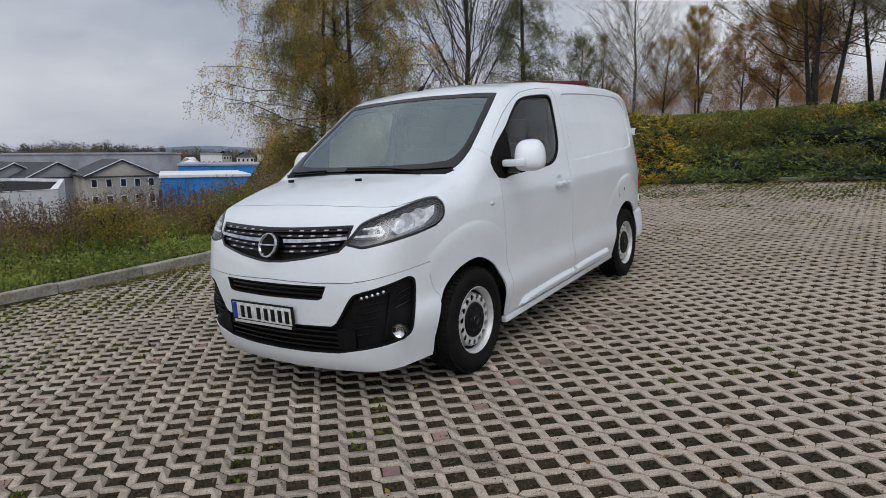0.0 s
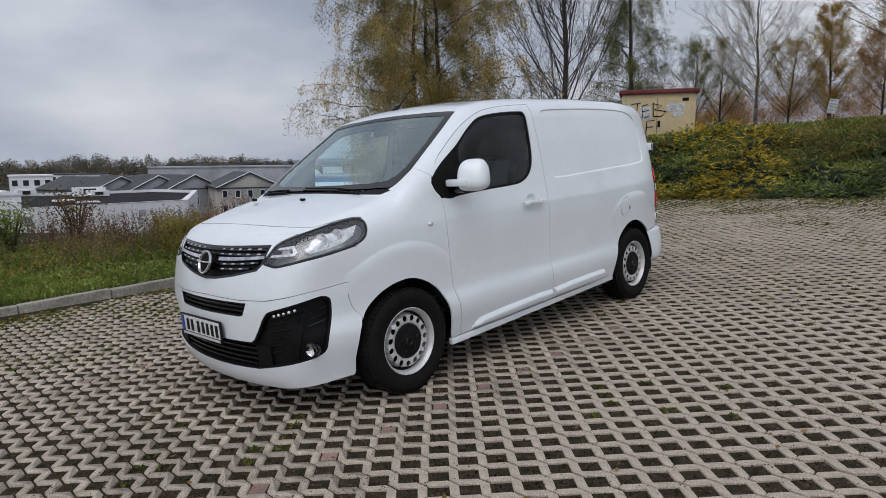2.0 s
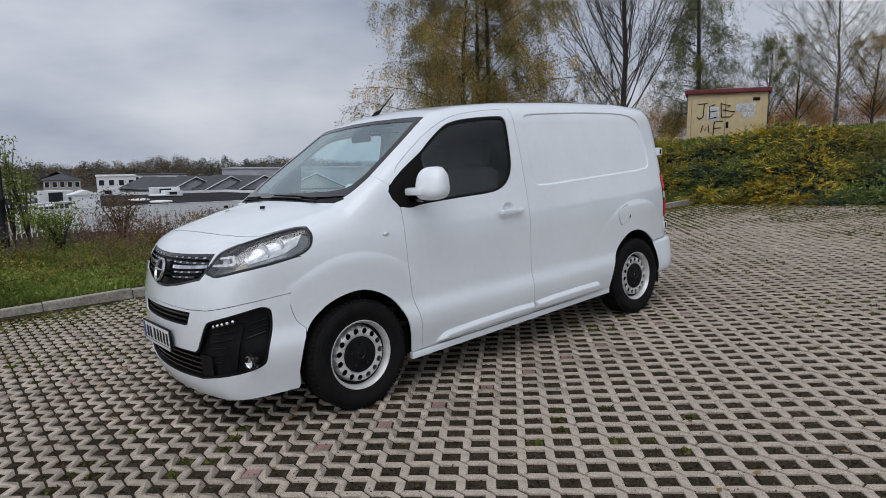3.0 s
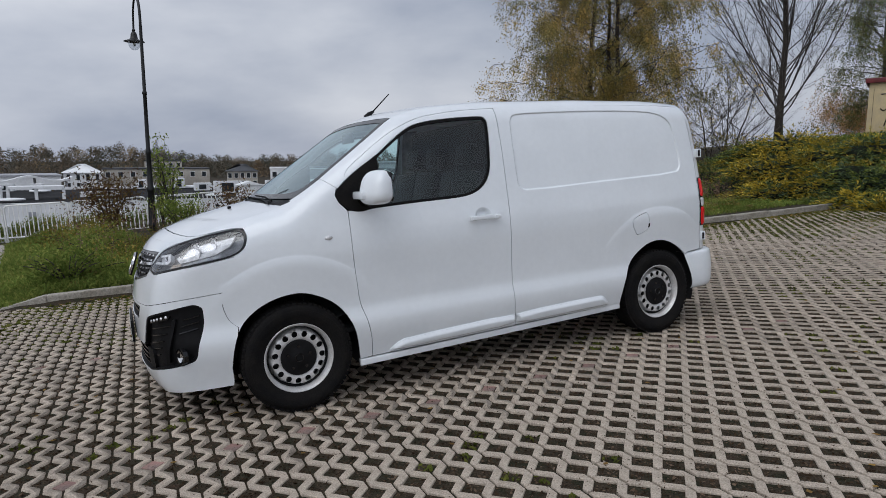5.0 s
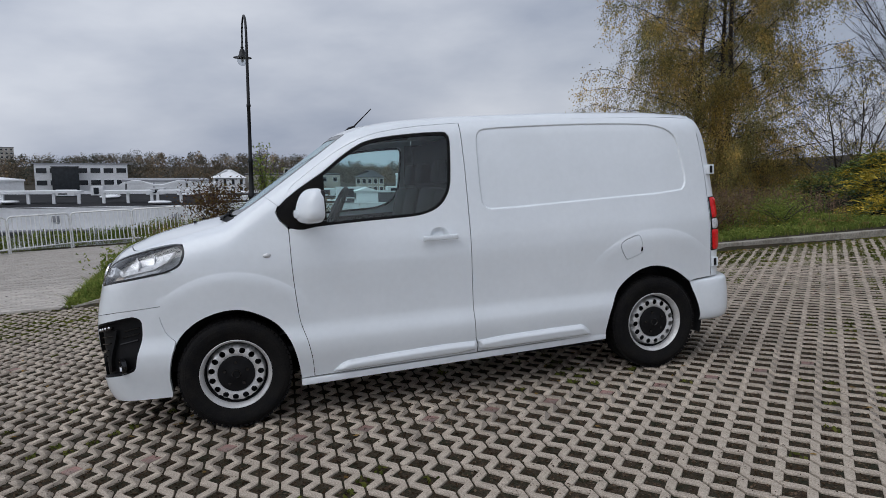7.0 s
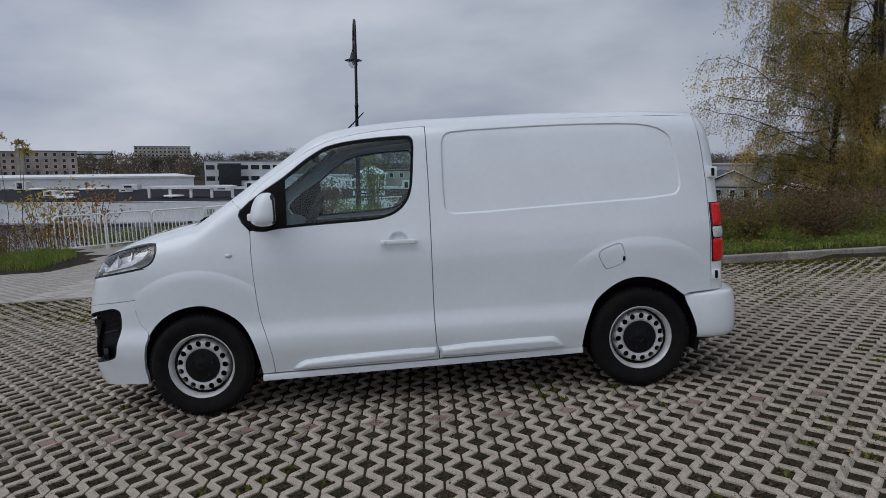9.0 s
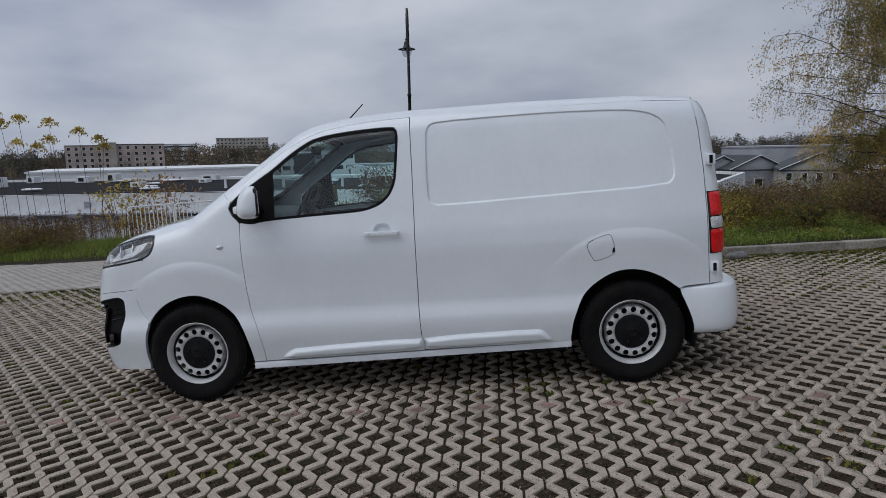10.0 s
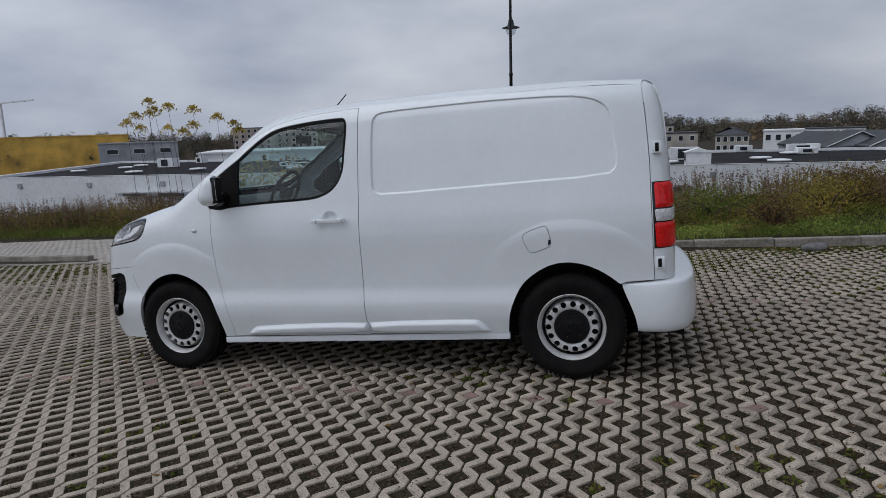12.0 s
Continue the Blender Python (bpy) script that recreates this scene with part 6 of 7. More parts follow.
# ---- grass, weeds, bushes beyond the kerb ----
YELLOW_WEED = leaf_material("yellowing_weed", [(0.0, (0.10, 0.10, 0.03)), (0.5, (0.22, 0.19, 0.045)), (1.0, (0.42, 0.30, 0.07))], glow=0.2)
n = 20000
gx, gy = rng.uniform(-2.6, 14.5, n), 4.9 + rng.uniform(0, 1, n) ** 1.4 * 6.0
keep = gy > kerb_y(gx) + 0.16
gx, gy = gx[keep], gy[keep]
blades("verge_grass", gx, gy, ground_z(gx, gy), 0.10, GRASS, "rough green and straw-coloured verge grass", "grass", 0.007, 0.5)
n = 10000
gy = rng.uniform(5.1, 17.4, n)
gx = path_x(gy) + rng.uniform(-0.12, 2.6, n)
blades("island_grass", gx, gy, ground_z(gx, gy), 0.15, GRASS, "long green grass beside the path", "grass", 0.010, 0.5)
n = 26000
gx, gy = rng.uniform(-24, -6.8, n), rng.uniform(8.6, 13.0, n)
keep = (gy > 9.5 - 0.1 * (gx + 7.6)) & (gx < bank_x(gy))
gx, gy = gx[keep], gy[keep]
blades("far_grass", gx, gy, ground_z(gx, gy), 0.20, GRASS, "long grass along the far path edge", "grass", 0.007, 0.5)
n = 7000
gx, gy = rng.uniform(18, 48, n), rng.uniform(-8, 14, n)
blades("lawn_grass", gx, gy, ground_z(gx, gy), 0.22, GRASS, "green lawn on the bank top", "grass", 0.03, 0.5)

n = 50000
gx, gy = rng.uniform(-2.6, 14.0, n), 4.95 + rng.uniform(0, 1, n) ** 1.2 * 5.6
keep = (gy > kerb_y(gx) + 0.17) & ((np.sin(gx * 1.7 + gy) + np.sin(gy * 2.1 - gx * 0.6) + rng.normal(0, 0.9, n)) > -1.1)
gx, gy = gx[keep], gy[keep]
p = np.stack([gx, gy, ground_z(gx, gy) + rng.uniform(0.01, 0.075, len(gx))], 1)
a = turn(len(p), 0.65)
b = np.cross(a, np.array((0, 0, 1.0)) + rng.normal(size=a.shape) * 0.35)
b /= np.linalg.norm(b, axis=1, keepdims=True)
k = rng.uniform(0.012, 0.034, (len(p), 1))
v, f = quads(p, a * k, b * k * 0.6)
bulk("ground_cover", v, f, HERB, None, "low leafy green ground cover behind the kerb", "weeds", "stuff")
n = 260
wx, wy = rng.uniform(-2.0, 13.0, n), 5.25 + rng.uniform(0, 1, n) * 5.0
wr = rng.uniform(0.14, 0.42, n) * (0.55 + 0.6 * ease(wy, 5.5, 9))
wc, wrad = np.stack([wx, wy, ground_z(wx, wy)], 1), np.stack([wr * 1.3, wr * 1.3, wr * 1.0], 1)
shrub_mass("weed_clumps", wc[:90], wrad[:90], 26000, WEED, 0.022, "green and reddish weeds on the verge", "weeds")
lowdown = np.argsort(wy + rng.normal(0, 1.5, n))
for name, sel, mat, count, tall, label in (("green_weeds", lowdown[:165], HERB, 60000, 0.75, "bright green low weeds behind the kerb"), ("russet_weeds", lowdown[165:], RUSSET, 16000, 0.9, "russet and brown autumn weeds on the verge")):
    shrub_mass(name, wc[sel], wrad[sel] * np.array((1.1, 1.1, tall)), count, mat, 0.020, label, "weeds")
wx, wy = rng.uniform(-1.5, 13.0, 70), rng.uniform(6.4, 9.2, 70)
wr = rng.uniform(0.2, 0.42, 70)
shrub_mass("yellow_weeds", np.stack([wx, wy, ground_z(wx, wy)], 1), np.stack([wr * 1.3, wr * 1.3, wr * 1.2], 1), 15000, YELLOW_WEED, 0.020, "yellowing leafy weeds on the verge", "weeds")
n = 1700
wx, wy = rng.uniform(0.4, 13.8, n), rng.uniform(7.2, 10.8, n)
stalk_weeds("dry_weeds", wx, wy, ground_z(wx, wy), 0.66, DRY, "tall dead brown weed stalks along the drop", 26, 0.016, 0.005)
n = 260
wx, wy = rng.uniform(0.2, 13.0, n), rng.uniform(5.9, 8.2, n)
stalk_weeds("dry_weeds", wx, wy, ground_z(wx, wy), 0.55, DRY, "short dead stalks among the verge weeds", 16, 0.013, 0.004)
n = 260
wx, wy = rng.uniform(-2.2, 5.0, n), rng.uniform(6.5, 16.4, n)
stalk_weeds("dry_weeds", wx, wy, ground_z(wx, wy), 0.75, DRY, "dead weed stalks among the grass", 16, 0.018, 0.005)
n = 1900
wx, wy = rng.uniform(-30, -8.6, n), rng.uniform(10.4, 14.5, n)
stalk_weeds("dry_weeds", wx, wy, ground_z(wx, wy), 0.95, DRY, "tall dead brown weeds behind the path", 34, 0.020, 0.006)
n = 80
wx, wy = rng.uniform(-28, -9.2, n), rng.uniform(10.6, 14.5, n)
wr = rng.uniform(0.35, 0.8, n)
dim = rng.uniform(size=n) < 0.5
shrub_mass("russet_bank", np.stack([wx, wy, ground_z(wx, wy)], 1)[dim], np.stack([wr * 1.5, wr * 1.5, wr * 1.4], 1)[dim], 34000, RUSSET, 0.030, "dense brown weeds behind the path", "weeds")
shrub_mass("weed_bank", np.stack([wx, wy, ground_z(wx, wy)], 1), np.stack([wr * 1.2, wr * 1.2, wr * 1.1], 1), 26000, WEED, 0.04, "dense green and brown weeds behind the path", "weeds")
n = 70
wx, wy = rng.uniform(5.5, 13.5, n), rng.uniform(7.8, 11.5, n)
wr = rng.uniform(0.4, 0.75, n)
wx[20:], wy[20:] = rng.uniform(12.5, 20.0, 50), rng.uniform(9.0, 14.5, 50)
shrub_mass("low_bushes", np.stack([wx, wy, ground_z(wx, wy)], 1), np.stack([wr * 1.2, wr * 1.2, wr], 1), 46000, WEED, 0.03, "low bushes under the birch", "shrub")


def build_bush(x, y, r, h, mat, leaf, n, label, seed):
    bush = thing("bush", Matrix.Identity(4), label, "shrub")
    rs = np.random.default_rng(seed)
    base = np.array(foot(x, y))
    pieces, tips = [], []
    for i in range(16):
        a, s = rs.uniform(0, 6.28), rs.uniform(0.3, 1.0)
        top = base + np.array((math.cos(a) * r * s, math.sin(a) * r * s, h * rs.uniform(0.6, 1.0)))
        line = [base + (top - base) * t + np.array((0, 0, 0.15 * h * math.sin(t * 3.1))) for t in np.linspace(0, 1, 5)]
        pieces.append(tube(line, [0.014 * (1 - 0.8 * t) + 0.003 for t in np.linspace(0, 1, 5)], 4))
        tips += line[1:]
    v, f = joined(pieces)
    raw("branchwork", v, f, BARK, bush, "", 180)
    p = np.array(tips)[rs.integers(0, len(tips), n)] + rs.normal(size=(n, 3)) * r * 0.20
    p[:, 2] = np.maximum(p[:, 2], base[2] + 0.05)
    v, f = leaves_at(p, leaf)
    bulk("foliage", v, f, mat, bush)


RED_BUSH = leaf_material("dark_red_leaf", [(0.0, (0.05, 0.035, 0.024)), (0.5, (0.125, 0.070, 0.040)), (0.8, (0.17, 0.13, 0.045)), (1.0, (0.28, 0.16, 0.06))], glow=0.2)
build_bush(-1.3, 15.3, 0.95, 1.5, RED_BUSH, 0.038, 3200, "dark reddish bush before the railing", 1)
build_bush(0.2, 10.0, 0.55, 0.95, HERB, 0.03, 1500, "leafy green weed bush on the verge", 2)
build_bush(1.3, 10.0, 0.6, 1.1, RED_BUSH, 0.026, 1300, "browning weed bush on the verge", 3)
build_bush(-1.7, 5.9, 0.6, 0.45, GRASS, 0.03, 1500, "low green weeds behind the kerb", 4)
build_bush(5.4, 6.1, 0.55, 0.42, RED_BUSH, 0.022, 1600, "low russet shrub on the verge", 5)
build_bush(7.6, 6.4, 0.6, 0.45, WEED, 0.022, 1600, "low olive shrub on the verge", 6)
build_bush(8.9, 6.2, 0.6, 0.50, RED_BUSH, 0.022, 1600, "low brown shrub on the verge", 7)
for i, (x, y, r, h) in enumerate(((3.6, 6.6, 0.75, 0.45), (4.7, 7.2, 0.8, 0.5), (6.4, 7.0, 0.8, 0.5), (7.2, 7.8, 0.9, 0.55), (9.6, 7.4, 0.9, 0.5), (11.0, 6.6, 0.8, 0.45), (2.2, 7.4, 0.6, 0.5), (10.4, 8.6, 1.0, 0.7))):
    build_bush(x, y, r, h, (RUSSET, HERB, YELLOW_WEED, RED_BUSH)[i % 4], 0.020, 3800, "%s autumn shrub on the verge" % ("russet", "olive green", "yellowing", "dark red-brown")[i % 4], 80 + i)
build_bush(-1.6, 6.4, 0.7, 0.30, HERB, 0.022, 3600, "leafy green weeds beside the path", 90)
build_bush(-1.5, 8.6, 0.8, 0.40, GRASS, 0.024, 3600, "tall green weeds beside the path", 91)
build_bush(-1.9, 11.5, 0.9, 0.45, YELLOW_WEED, 0.026, 3600, "yellowing weeds beside the path", 92)
n = 9000
gy = rng.uniform(4.95, 17.4, n)
gx = path_x(gy) + np.abs(rng.normal(0, 0.22, n)) - 0.08
blades("edge_grass", gx, gy, ground_z(gx, gy) - 0.01, 0.10, GRASS, "short grass creeping over the path edge", "grass", 0.008, 0.6)
n = 9000
gx = rng.uniform(-2.6, 1.5, n)
gy = rng.uniform(5.0, 11.0, n)
keep = (gx > path_x(gy) - 0.05) & (gy > kerb_y(gx) + 0.17)
p = np.stack([gx, gy, ground_z(gx, gy) + rng.uniform(0.01, 0.14, n)], 1)[keep]
v, f = leaves_at(p, 0.026, 0.5)
bulk("edge_herbs", v, f, HERB, None, "leafy weeds covering the corner behind the kerb", "weeds", "stuff")
n = 1500
wx = rng.uniform(-9.0, 1.5, n)
wy = np.interp(wx, (-9.0, -7.35, -6.0, -4.2, -2.4, 1.9), (15.6, 17.6, 18.9, 19.1, 18.4, 17.3)) + np.abs(rng.normal(0.1, 0.5, n))
stalk_weeds("railing_weeds", wx, wy, ground_z(wx, wy), 0.55, HERB, "green and straw weeds growing behind the railing", 18, 0.022, 0.005)
build_bush(0.35, 15.5, 0.45, 2.3, HERB, 0.042, 900, "light green sapling beside the lamp", 8)
build_bush(0.1, 16.0, 0.35, 2.7, HERB, 0.045, 500, "thin sapling with few leaves", 9)


def build_seedling(x, y, h, seed):
    """A tree-of-heaven shoot: bare stem with a rosette of hanging yellow leaves."""
    tree = thing("sumac_sapling", Matrix.Identity(4), "thin sapling topped by drooping yellow leaves", "sapling", "saplings on the bank")
    rs = np.random.default_rng(seed)
    base = np.array((x, y, float(ground_z(x, y))))
    top = base + np.array((rs.normal() * 0.2, rs.normal() * 0.2, h))
    v, f = tube([base, (base + top) / 2 + rs.normal(size=3) * 0.08, top], [0.014, 0.010, 0.006], 5)
    raw("stem", v, f, BARK, tree, "", 180)
    pts = []
    for k in range(7):
        a = k * 2.4
        d = np.array((math.cos(a), math.sin(a), 0.35))
        for j in range(9):
            t = (j + 1) / 9
            pts += [top + d * 0.30 * t + np.array((0, 0, -0.30 * t * t)) + rs.normal(size=3) * 0.04 for _ in range(2)]
    v, f = leaves_at(np.array(pts), 0.055, 0.3, 0.9)
    bulk("foliage", v, f, YELLOW_LEAF, tree)


YELLOW_LEAF = leaf_material("yellow_leaf", [(0.0, (0.34, 0.27, 0.07)), (0.5, (0.52, 0.40, 0.10)), (1.0, (0.66, 0.50, 0.16))], glow=0.3)
for i, (x, y, z) in enumerate(((-16.1, 18.3, 4.98), (-16.6, 18.3, 4.45), (-17.2, 18.3, 4.2), (-15.9, 18.2, 4.45), (-15.6, 18.3, 4.6), (-14.9, 18.4, 4.62), (-13.9, 18.4, 4.5), (-13.1, 18.5, 4.1), (-12.1, 18.5, 3.75), (-15.4, 18.4, 3.85), (-16.3, 18.2, 3.9), (-14.3, 18.4, 3.6), (-13.8, 18.6, 3.85), (-12.4, 18.4, 3.5))):
    build_seedling(x, y, z - float(ground_z(x, y)), 50 + i)
build_bush(-12.2, 19.4, 1.3, 4.2, YELLOW_LEAF, 0.08, 900, "yellowing thicket below the bank", 12)
build_bush(-10.8, 20.0, 1.4, 4.6, RUST_LEAF, 0.08, 900, "orange thicket below the bank", 13)


# ---- the estate below and the far woods ----
EYE = Vector((1.0, -4.9, 1.43))
EYE_H = 1.68


def spot(az, dist, h=-8.5):
    x, y = EYE.x + dist * math.cos(radians(az)), EYE.y + dist * math.sin(radians(az))
    return Vector((x, y, level(x, y, h)))


def top_of(el, dist):
    """Height over the estate's ground of what stands el degrees over the horizon."""
    return EYE_H + dist * math.tan(radians(el)) + 8.5


def house(name, az0, az1, el, dist, depth, wall, roof, label, category="building", roof_kind="flat", floors=0, bays=0, sill=0.0, turn_by=0.0, win=(1.4, 1.6), ridge=3.0, front=True):
    """A building on the estate: walls, roof and windows, facing the car park."""
    mid = (az0 + az1) / 2
    w = dist * radians(abs(az1 - az0))
    h = top_of(el, dist)
    b = thing(name, Matrix.Translation(spot(mid, dist)) @ PLUMB @ Matrix.Rotation(radians(mid - 90 + turn_by), 4, "Z"), label, category)
    body_h = h if roof_kind == "flat" else h - ridge
    box_part("wall", (-w / 2, w / 2, 0, depth, 0, body_h), wall, b, "", 0)
    if roof_kind == "flat":
        box_part("roof", (-w / 2 - 0.2, w / 2 + 0.2, -0.2, depth + 0.2, body_h + 0.01, body_h + 0.35), roof, b, "", 0)
    elif roof_kind == "gable":
        e = 0.4
        v = [(-w / 2 - e, -e, body_h - 0.2), (w / 2 + e, -e, body_h - 0.2), (0, -e, h), (-w / 2 - e, depth, body_h - 0.2), (w / 2 + e, depth, body_h - 0.2), (0, depth, h)]
        raw("roof", v + [(x, y, z - 0.25) for x, y, z in v], [(0, 2, 5, 3), (2, 1, 4, 5), (0, 1, 7, 6), (0, 6, 8, 2), (2, 8, 7, 1), (6, 9, 11, 8), (8, 11, 10, 7)], roof, b)
        raw("gable", [(-w / 2, -0.02, body_h), (w / 2, -0.02, body_h), (0, -0.02, h - 0.3)], [(0, 1, 2)], wall, b)
        for s in (-1, 1):
            v, f = tube([(s * (w / 2 + e), -e - 0.05, body_h - 0.2), (0, -e - 0.05, h + 0.05)], 0.09, 4)
            raw("verge_board", v, f, WALLWHITE, b)
    else:
        e = 0.5
        v = [(-w / 2 - e, -e, body_h), (w / 2 + e, -e, body_h), (w / 2 + e, depth + e, body_h), (-w / 2 - e, depth + e, body_h), (-w / 2 + depth * 0.4, depth / 2, h), (w / 2 - depth * 0.4, depth / 2, h)]
        raw("roof", v, [(0, 1, 5, 4), (1, 2, 5), (2, 3, 4, 5), (3, 0, 4), (3, 2, 1, 0)], roof, b)
    if floors:
        step = (body_h - sill) / floors
        for i in range(floors):
            for j in range(bays):
                x = -w / 2 + w * (j + 0.5) / bays
                z = sill + step * (i + 0.5)
                wo = box_part("window", (x - win[0] / 2, x + win[0] / 2, -0.06, 0.02, z - win[1] / 2, z + win[1] / 2), WALLWHITE, b, "", 0)
                box_part("pane", (x - win[0] / 2 + 0.1, x + win[0] / 2 - 0.1, -0.09, -0.06, z - win[1] / 2 + 0.1, z + win[1] / 2 - 0.1), PANE, wo, "", 0)
    return b


def build_hall():
    """The long hall under the bank: light walls, dark flat roof with its fittings."""
    hall = thing("warehouse_hall", Matrix.Translation((0, 0, level(0, 0, -8.5))) @ PLUMB, "long white-walled hall with a dark flat roof", "hall")
    inv = hall.matrix_world.inverted()
    plan = [(-62, 46.0), (21.5, 51.0), (31.5, 70.5), (29.5, 77.5), (-78, 84.0)]
    pts = [inv @ Vector((x, y, level(x, y, -8.5))) for x, y in plan]
    n, top = len(pts), 6.9
    v = [(p.x, p.y, 0) for p in pts] + [(p.x, p.y, top) for p in pts]
    raw("wall", v, [(i, (i + 1) % n, (i + 1) % n + n, i + n) for i in range(n)], WALLWHITE, hall)
    c = sum(((p.x, p.y)[0] for p in pts)) / n, sum(p.y for p in pts) / n
    ins = [(p.x + (c[0] - p.x) * 0.012, p.y + (c[1] - p.y) * 0.03) for p in pts]
    raw("roof", [(x, y, top - 0.25) for x, y in ins] + [(p.x, p.y, top - 0.25) for p in pts], [tuple(range(n))], ROOFDARK, hall)
    rim = [(x, y, top - 0.3) for x, y in ins] + [(x, y, top + 0.05) for x, y in ins] + [(p.x, p.y, top + 0.05) for p in pts]
    raw("parapet", rim, [(i, (i + 1) % n, (i + 1) % n + n, i + n) for i in range(n)] + [(i + n, (i + 1) % n + n, (i + 1) % n + 2 * n, i + 2 * n) for i in range(n)], WALLWHITE, hall)
    rs = random.Random(5)

    def on_roof(x, y):
        q = inv @ Vector((x, y, level(x, y, -1.85)))
        return q

    for i in range(26):
        x, y = rs.uniform(-62, 24), rs.uniform(53, 78)
        q = on_roof(x, y)
        v, f = lathe([(0.95, 0.0), (0.95, 0.08), (0.85, 0.12), (0.5, 0.15), (0, 0.16)], 14, "Z")
        raw("roof_light", [(a + q.x, b + q.y, d + q.z + 0.2) for a, b, d in v], f, WALLWHITE, hall, "", 50)
    for i in range(20):
        x, y = rs.uniform(-62, 22), rs.uniform(60, 79)
        q = on_roof(x, y)
        w, h = rs.uniform(0.5, 1.6), rs.uniform(0.5, 1.3)
        unit = box_part("roof_unit", (q.x - w, q.x + w, q.y - 0.7, q.y + 0.7, q.z + 0.1, q.z + h), WALLWHITE, hall, "", 0)
        box_part("grating", (q.x - w * 0.5, q.x + w * 0.35, q.y - 0.74, q.y - 0.70, q.z + 0.25, q.z + h - 0.15), PANE, unit, "", 0)
    for x in np.arange(-56, 20, 8.2):
        y = 46.0 + (x + 62) * 5.0 / 83.5
        q = inv @ Vector((x, y, level(x, y, -2.3)))
        box_part("wall_lamp", (q.x - 0.25, q.x + 0.25, q.y - 0.4, q.y - 0.02, q.z - 0.3, q.z + 0.15), GREYWALL, hall, "", 0)
    for x in (-26.0, -19.0, -15.0, -10.9, 2.6):
        y = 46.0 + (x + 62) * 5.0 / 83.5
        q = inv @ Vector((x, y, level(x, y, -2.65)))
        win = box_part("window", (q.x - 0.62, q.x + 0.62, q.y - 0.16, q.y + 0.1, q.z - 0.56, q.z + 0.56), GREYWALL, hall, "", 0)
        box_part("pane", (q.x - 0.55, q.x + 0.55, q.y - 0.19, q.y - 0.16, q.z - 0.5, q.z + 0.5), PANE, win, "", 0)
        for k in range(4):
            box_part("bar", (q.x - 0.44 + 0.28 * k, q.x - 0.40 + 0.28 * k, q.y - 0.24, q.y - 0.20, q.z - 0.52, q.z + 0.52), WALLWHITE, win, "", 0)
    a, b = (inv @ Vector((x, 46.0 + (x + 62) * 5.0 / 83.5, level(x, 46.0 + (x + 62) * 5.0 / 83.5, -3.3))) for x in (-44.0, 8.0))
    turned = Matrix.Translation(a) @ Matrix.Rotation(math.atan2(b.y - a.y, b.x - a.x), 4, "Z")
    w = (b - a).length
    ledge = box_part("loading_ledge", (0.0, w, -1.2, -0.02, -0.16, 0.16), GREYWALL, hall, "grey loading canopy along the wall", 0, turned)
    for k in range(int(w / 4.0)):
        box_part("ledge_shutter", (4.0 * k + 0.6, 4.0 * k + 3.2, -1.26, -1.2, -0.12, 0.10), SLATE, ledge, "", 0, turned)
    # small plant house near the edge
    q = on_roof(8.6, 51.6)
    hut = box_part("plant_house", (q.x - 0.95, q.x + 0.95, q.y - 0.7, q.y + 0.7, q.z, q.z + 1.3), WALLWHITE, hall, "small white plant house", 0)
    raw("plant_roof", [(q.x - 1.1, q.y - 0.85, q.z + 1.25), (q.x + 1.1, q.y - 0.85, q.z + 1.25), (q.x + 1.1, q.y + 0.85, q.z + 1.25), (q.x - 1.1, q.y + 0.85, q.z + 1.25), (q.x, q.y - 0.85, q.z + 1.6), (q.x, q.y + 0.85, q.z + 1.6)],
        [(0, 4, 5, 3), (4, 1, 2, 5), (0, 1, 4), (2, 3, 5), (3, 2, 1, 0)], WALLWHITE, hut)
    box_part("louvre", (q.x - 0.98, q.x - 0.90, q.y - 0.5, q.y + 0.5, q.z + 0.45, q.z + 1.1), PANE, hut, "", 0)
    # pergola of posts and slabs
    for x0 in (-24, -14, -9.5):
        q = on_roof(x0, 60.0)
        w = 8.0 if x0 < -20 else 4.0
        pg = box_part("roof_canopy", (q.x, q.x + w, q.y - 1.0, q.y + 1.0, q.z + 0.95, q.z + 1.15), WALLWHITE, hall, "white roof canopy on posts", 0)
        for k in range(int(w / 2) + 1):
            box_part("canopy_post", (q.x + 2 * k - 0.12, q.x + 2 * k + 0.12, q.y - 0.9, q.y - 0.66, q.z, q.z + 0.95), WALLWHITE, pg, "", 0)


build_hall()
house("grey_hall", 57.5, 70.0, -0.36, 175, 45, GREYWALL, GREYWALL, "large plain grey industrial hall", "hall")
house("gabled_workshop", 60.3, 65.5, -0.80, 112, 16, BEIGEWALL, SLATE, "old workshop with a white-trimmed slate gable", "workshop", "gable", 2, 5, 1.2, ridge=2.3, win=(0.9, 1.3), turn_by=8)
for i in range(3):
    house("gabled_workshop", 64.9 + i * 2.7, 69.3 + i * 2.7, -0.95 - 0.03 * i, 124 + 3 * i, 22, GREYWALL, SLATE, "long workshop with a dark slate gable roof", "workshop", "gable", 1 if i < 2 else 0, 3, 1.0, ridge=2.2, turn_by=26)
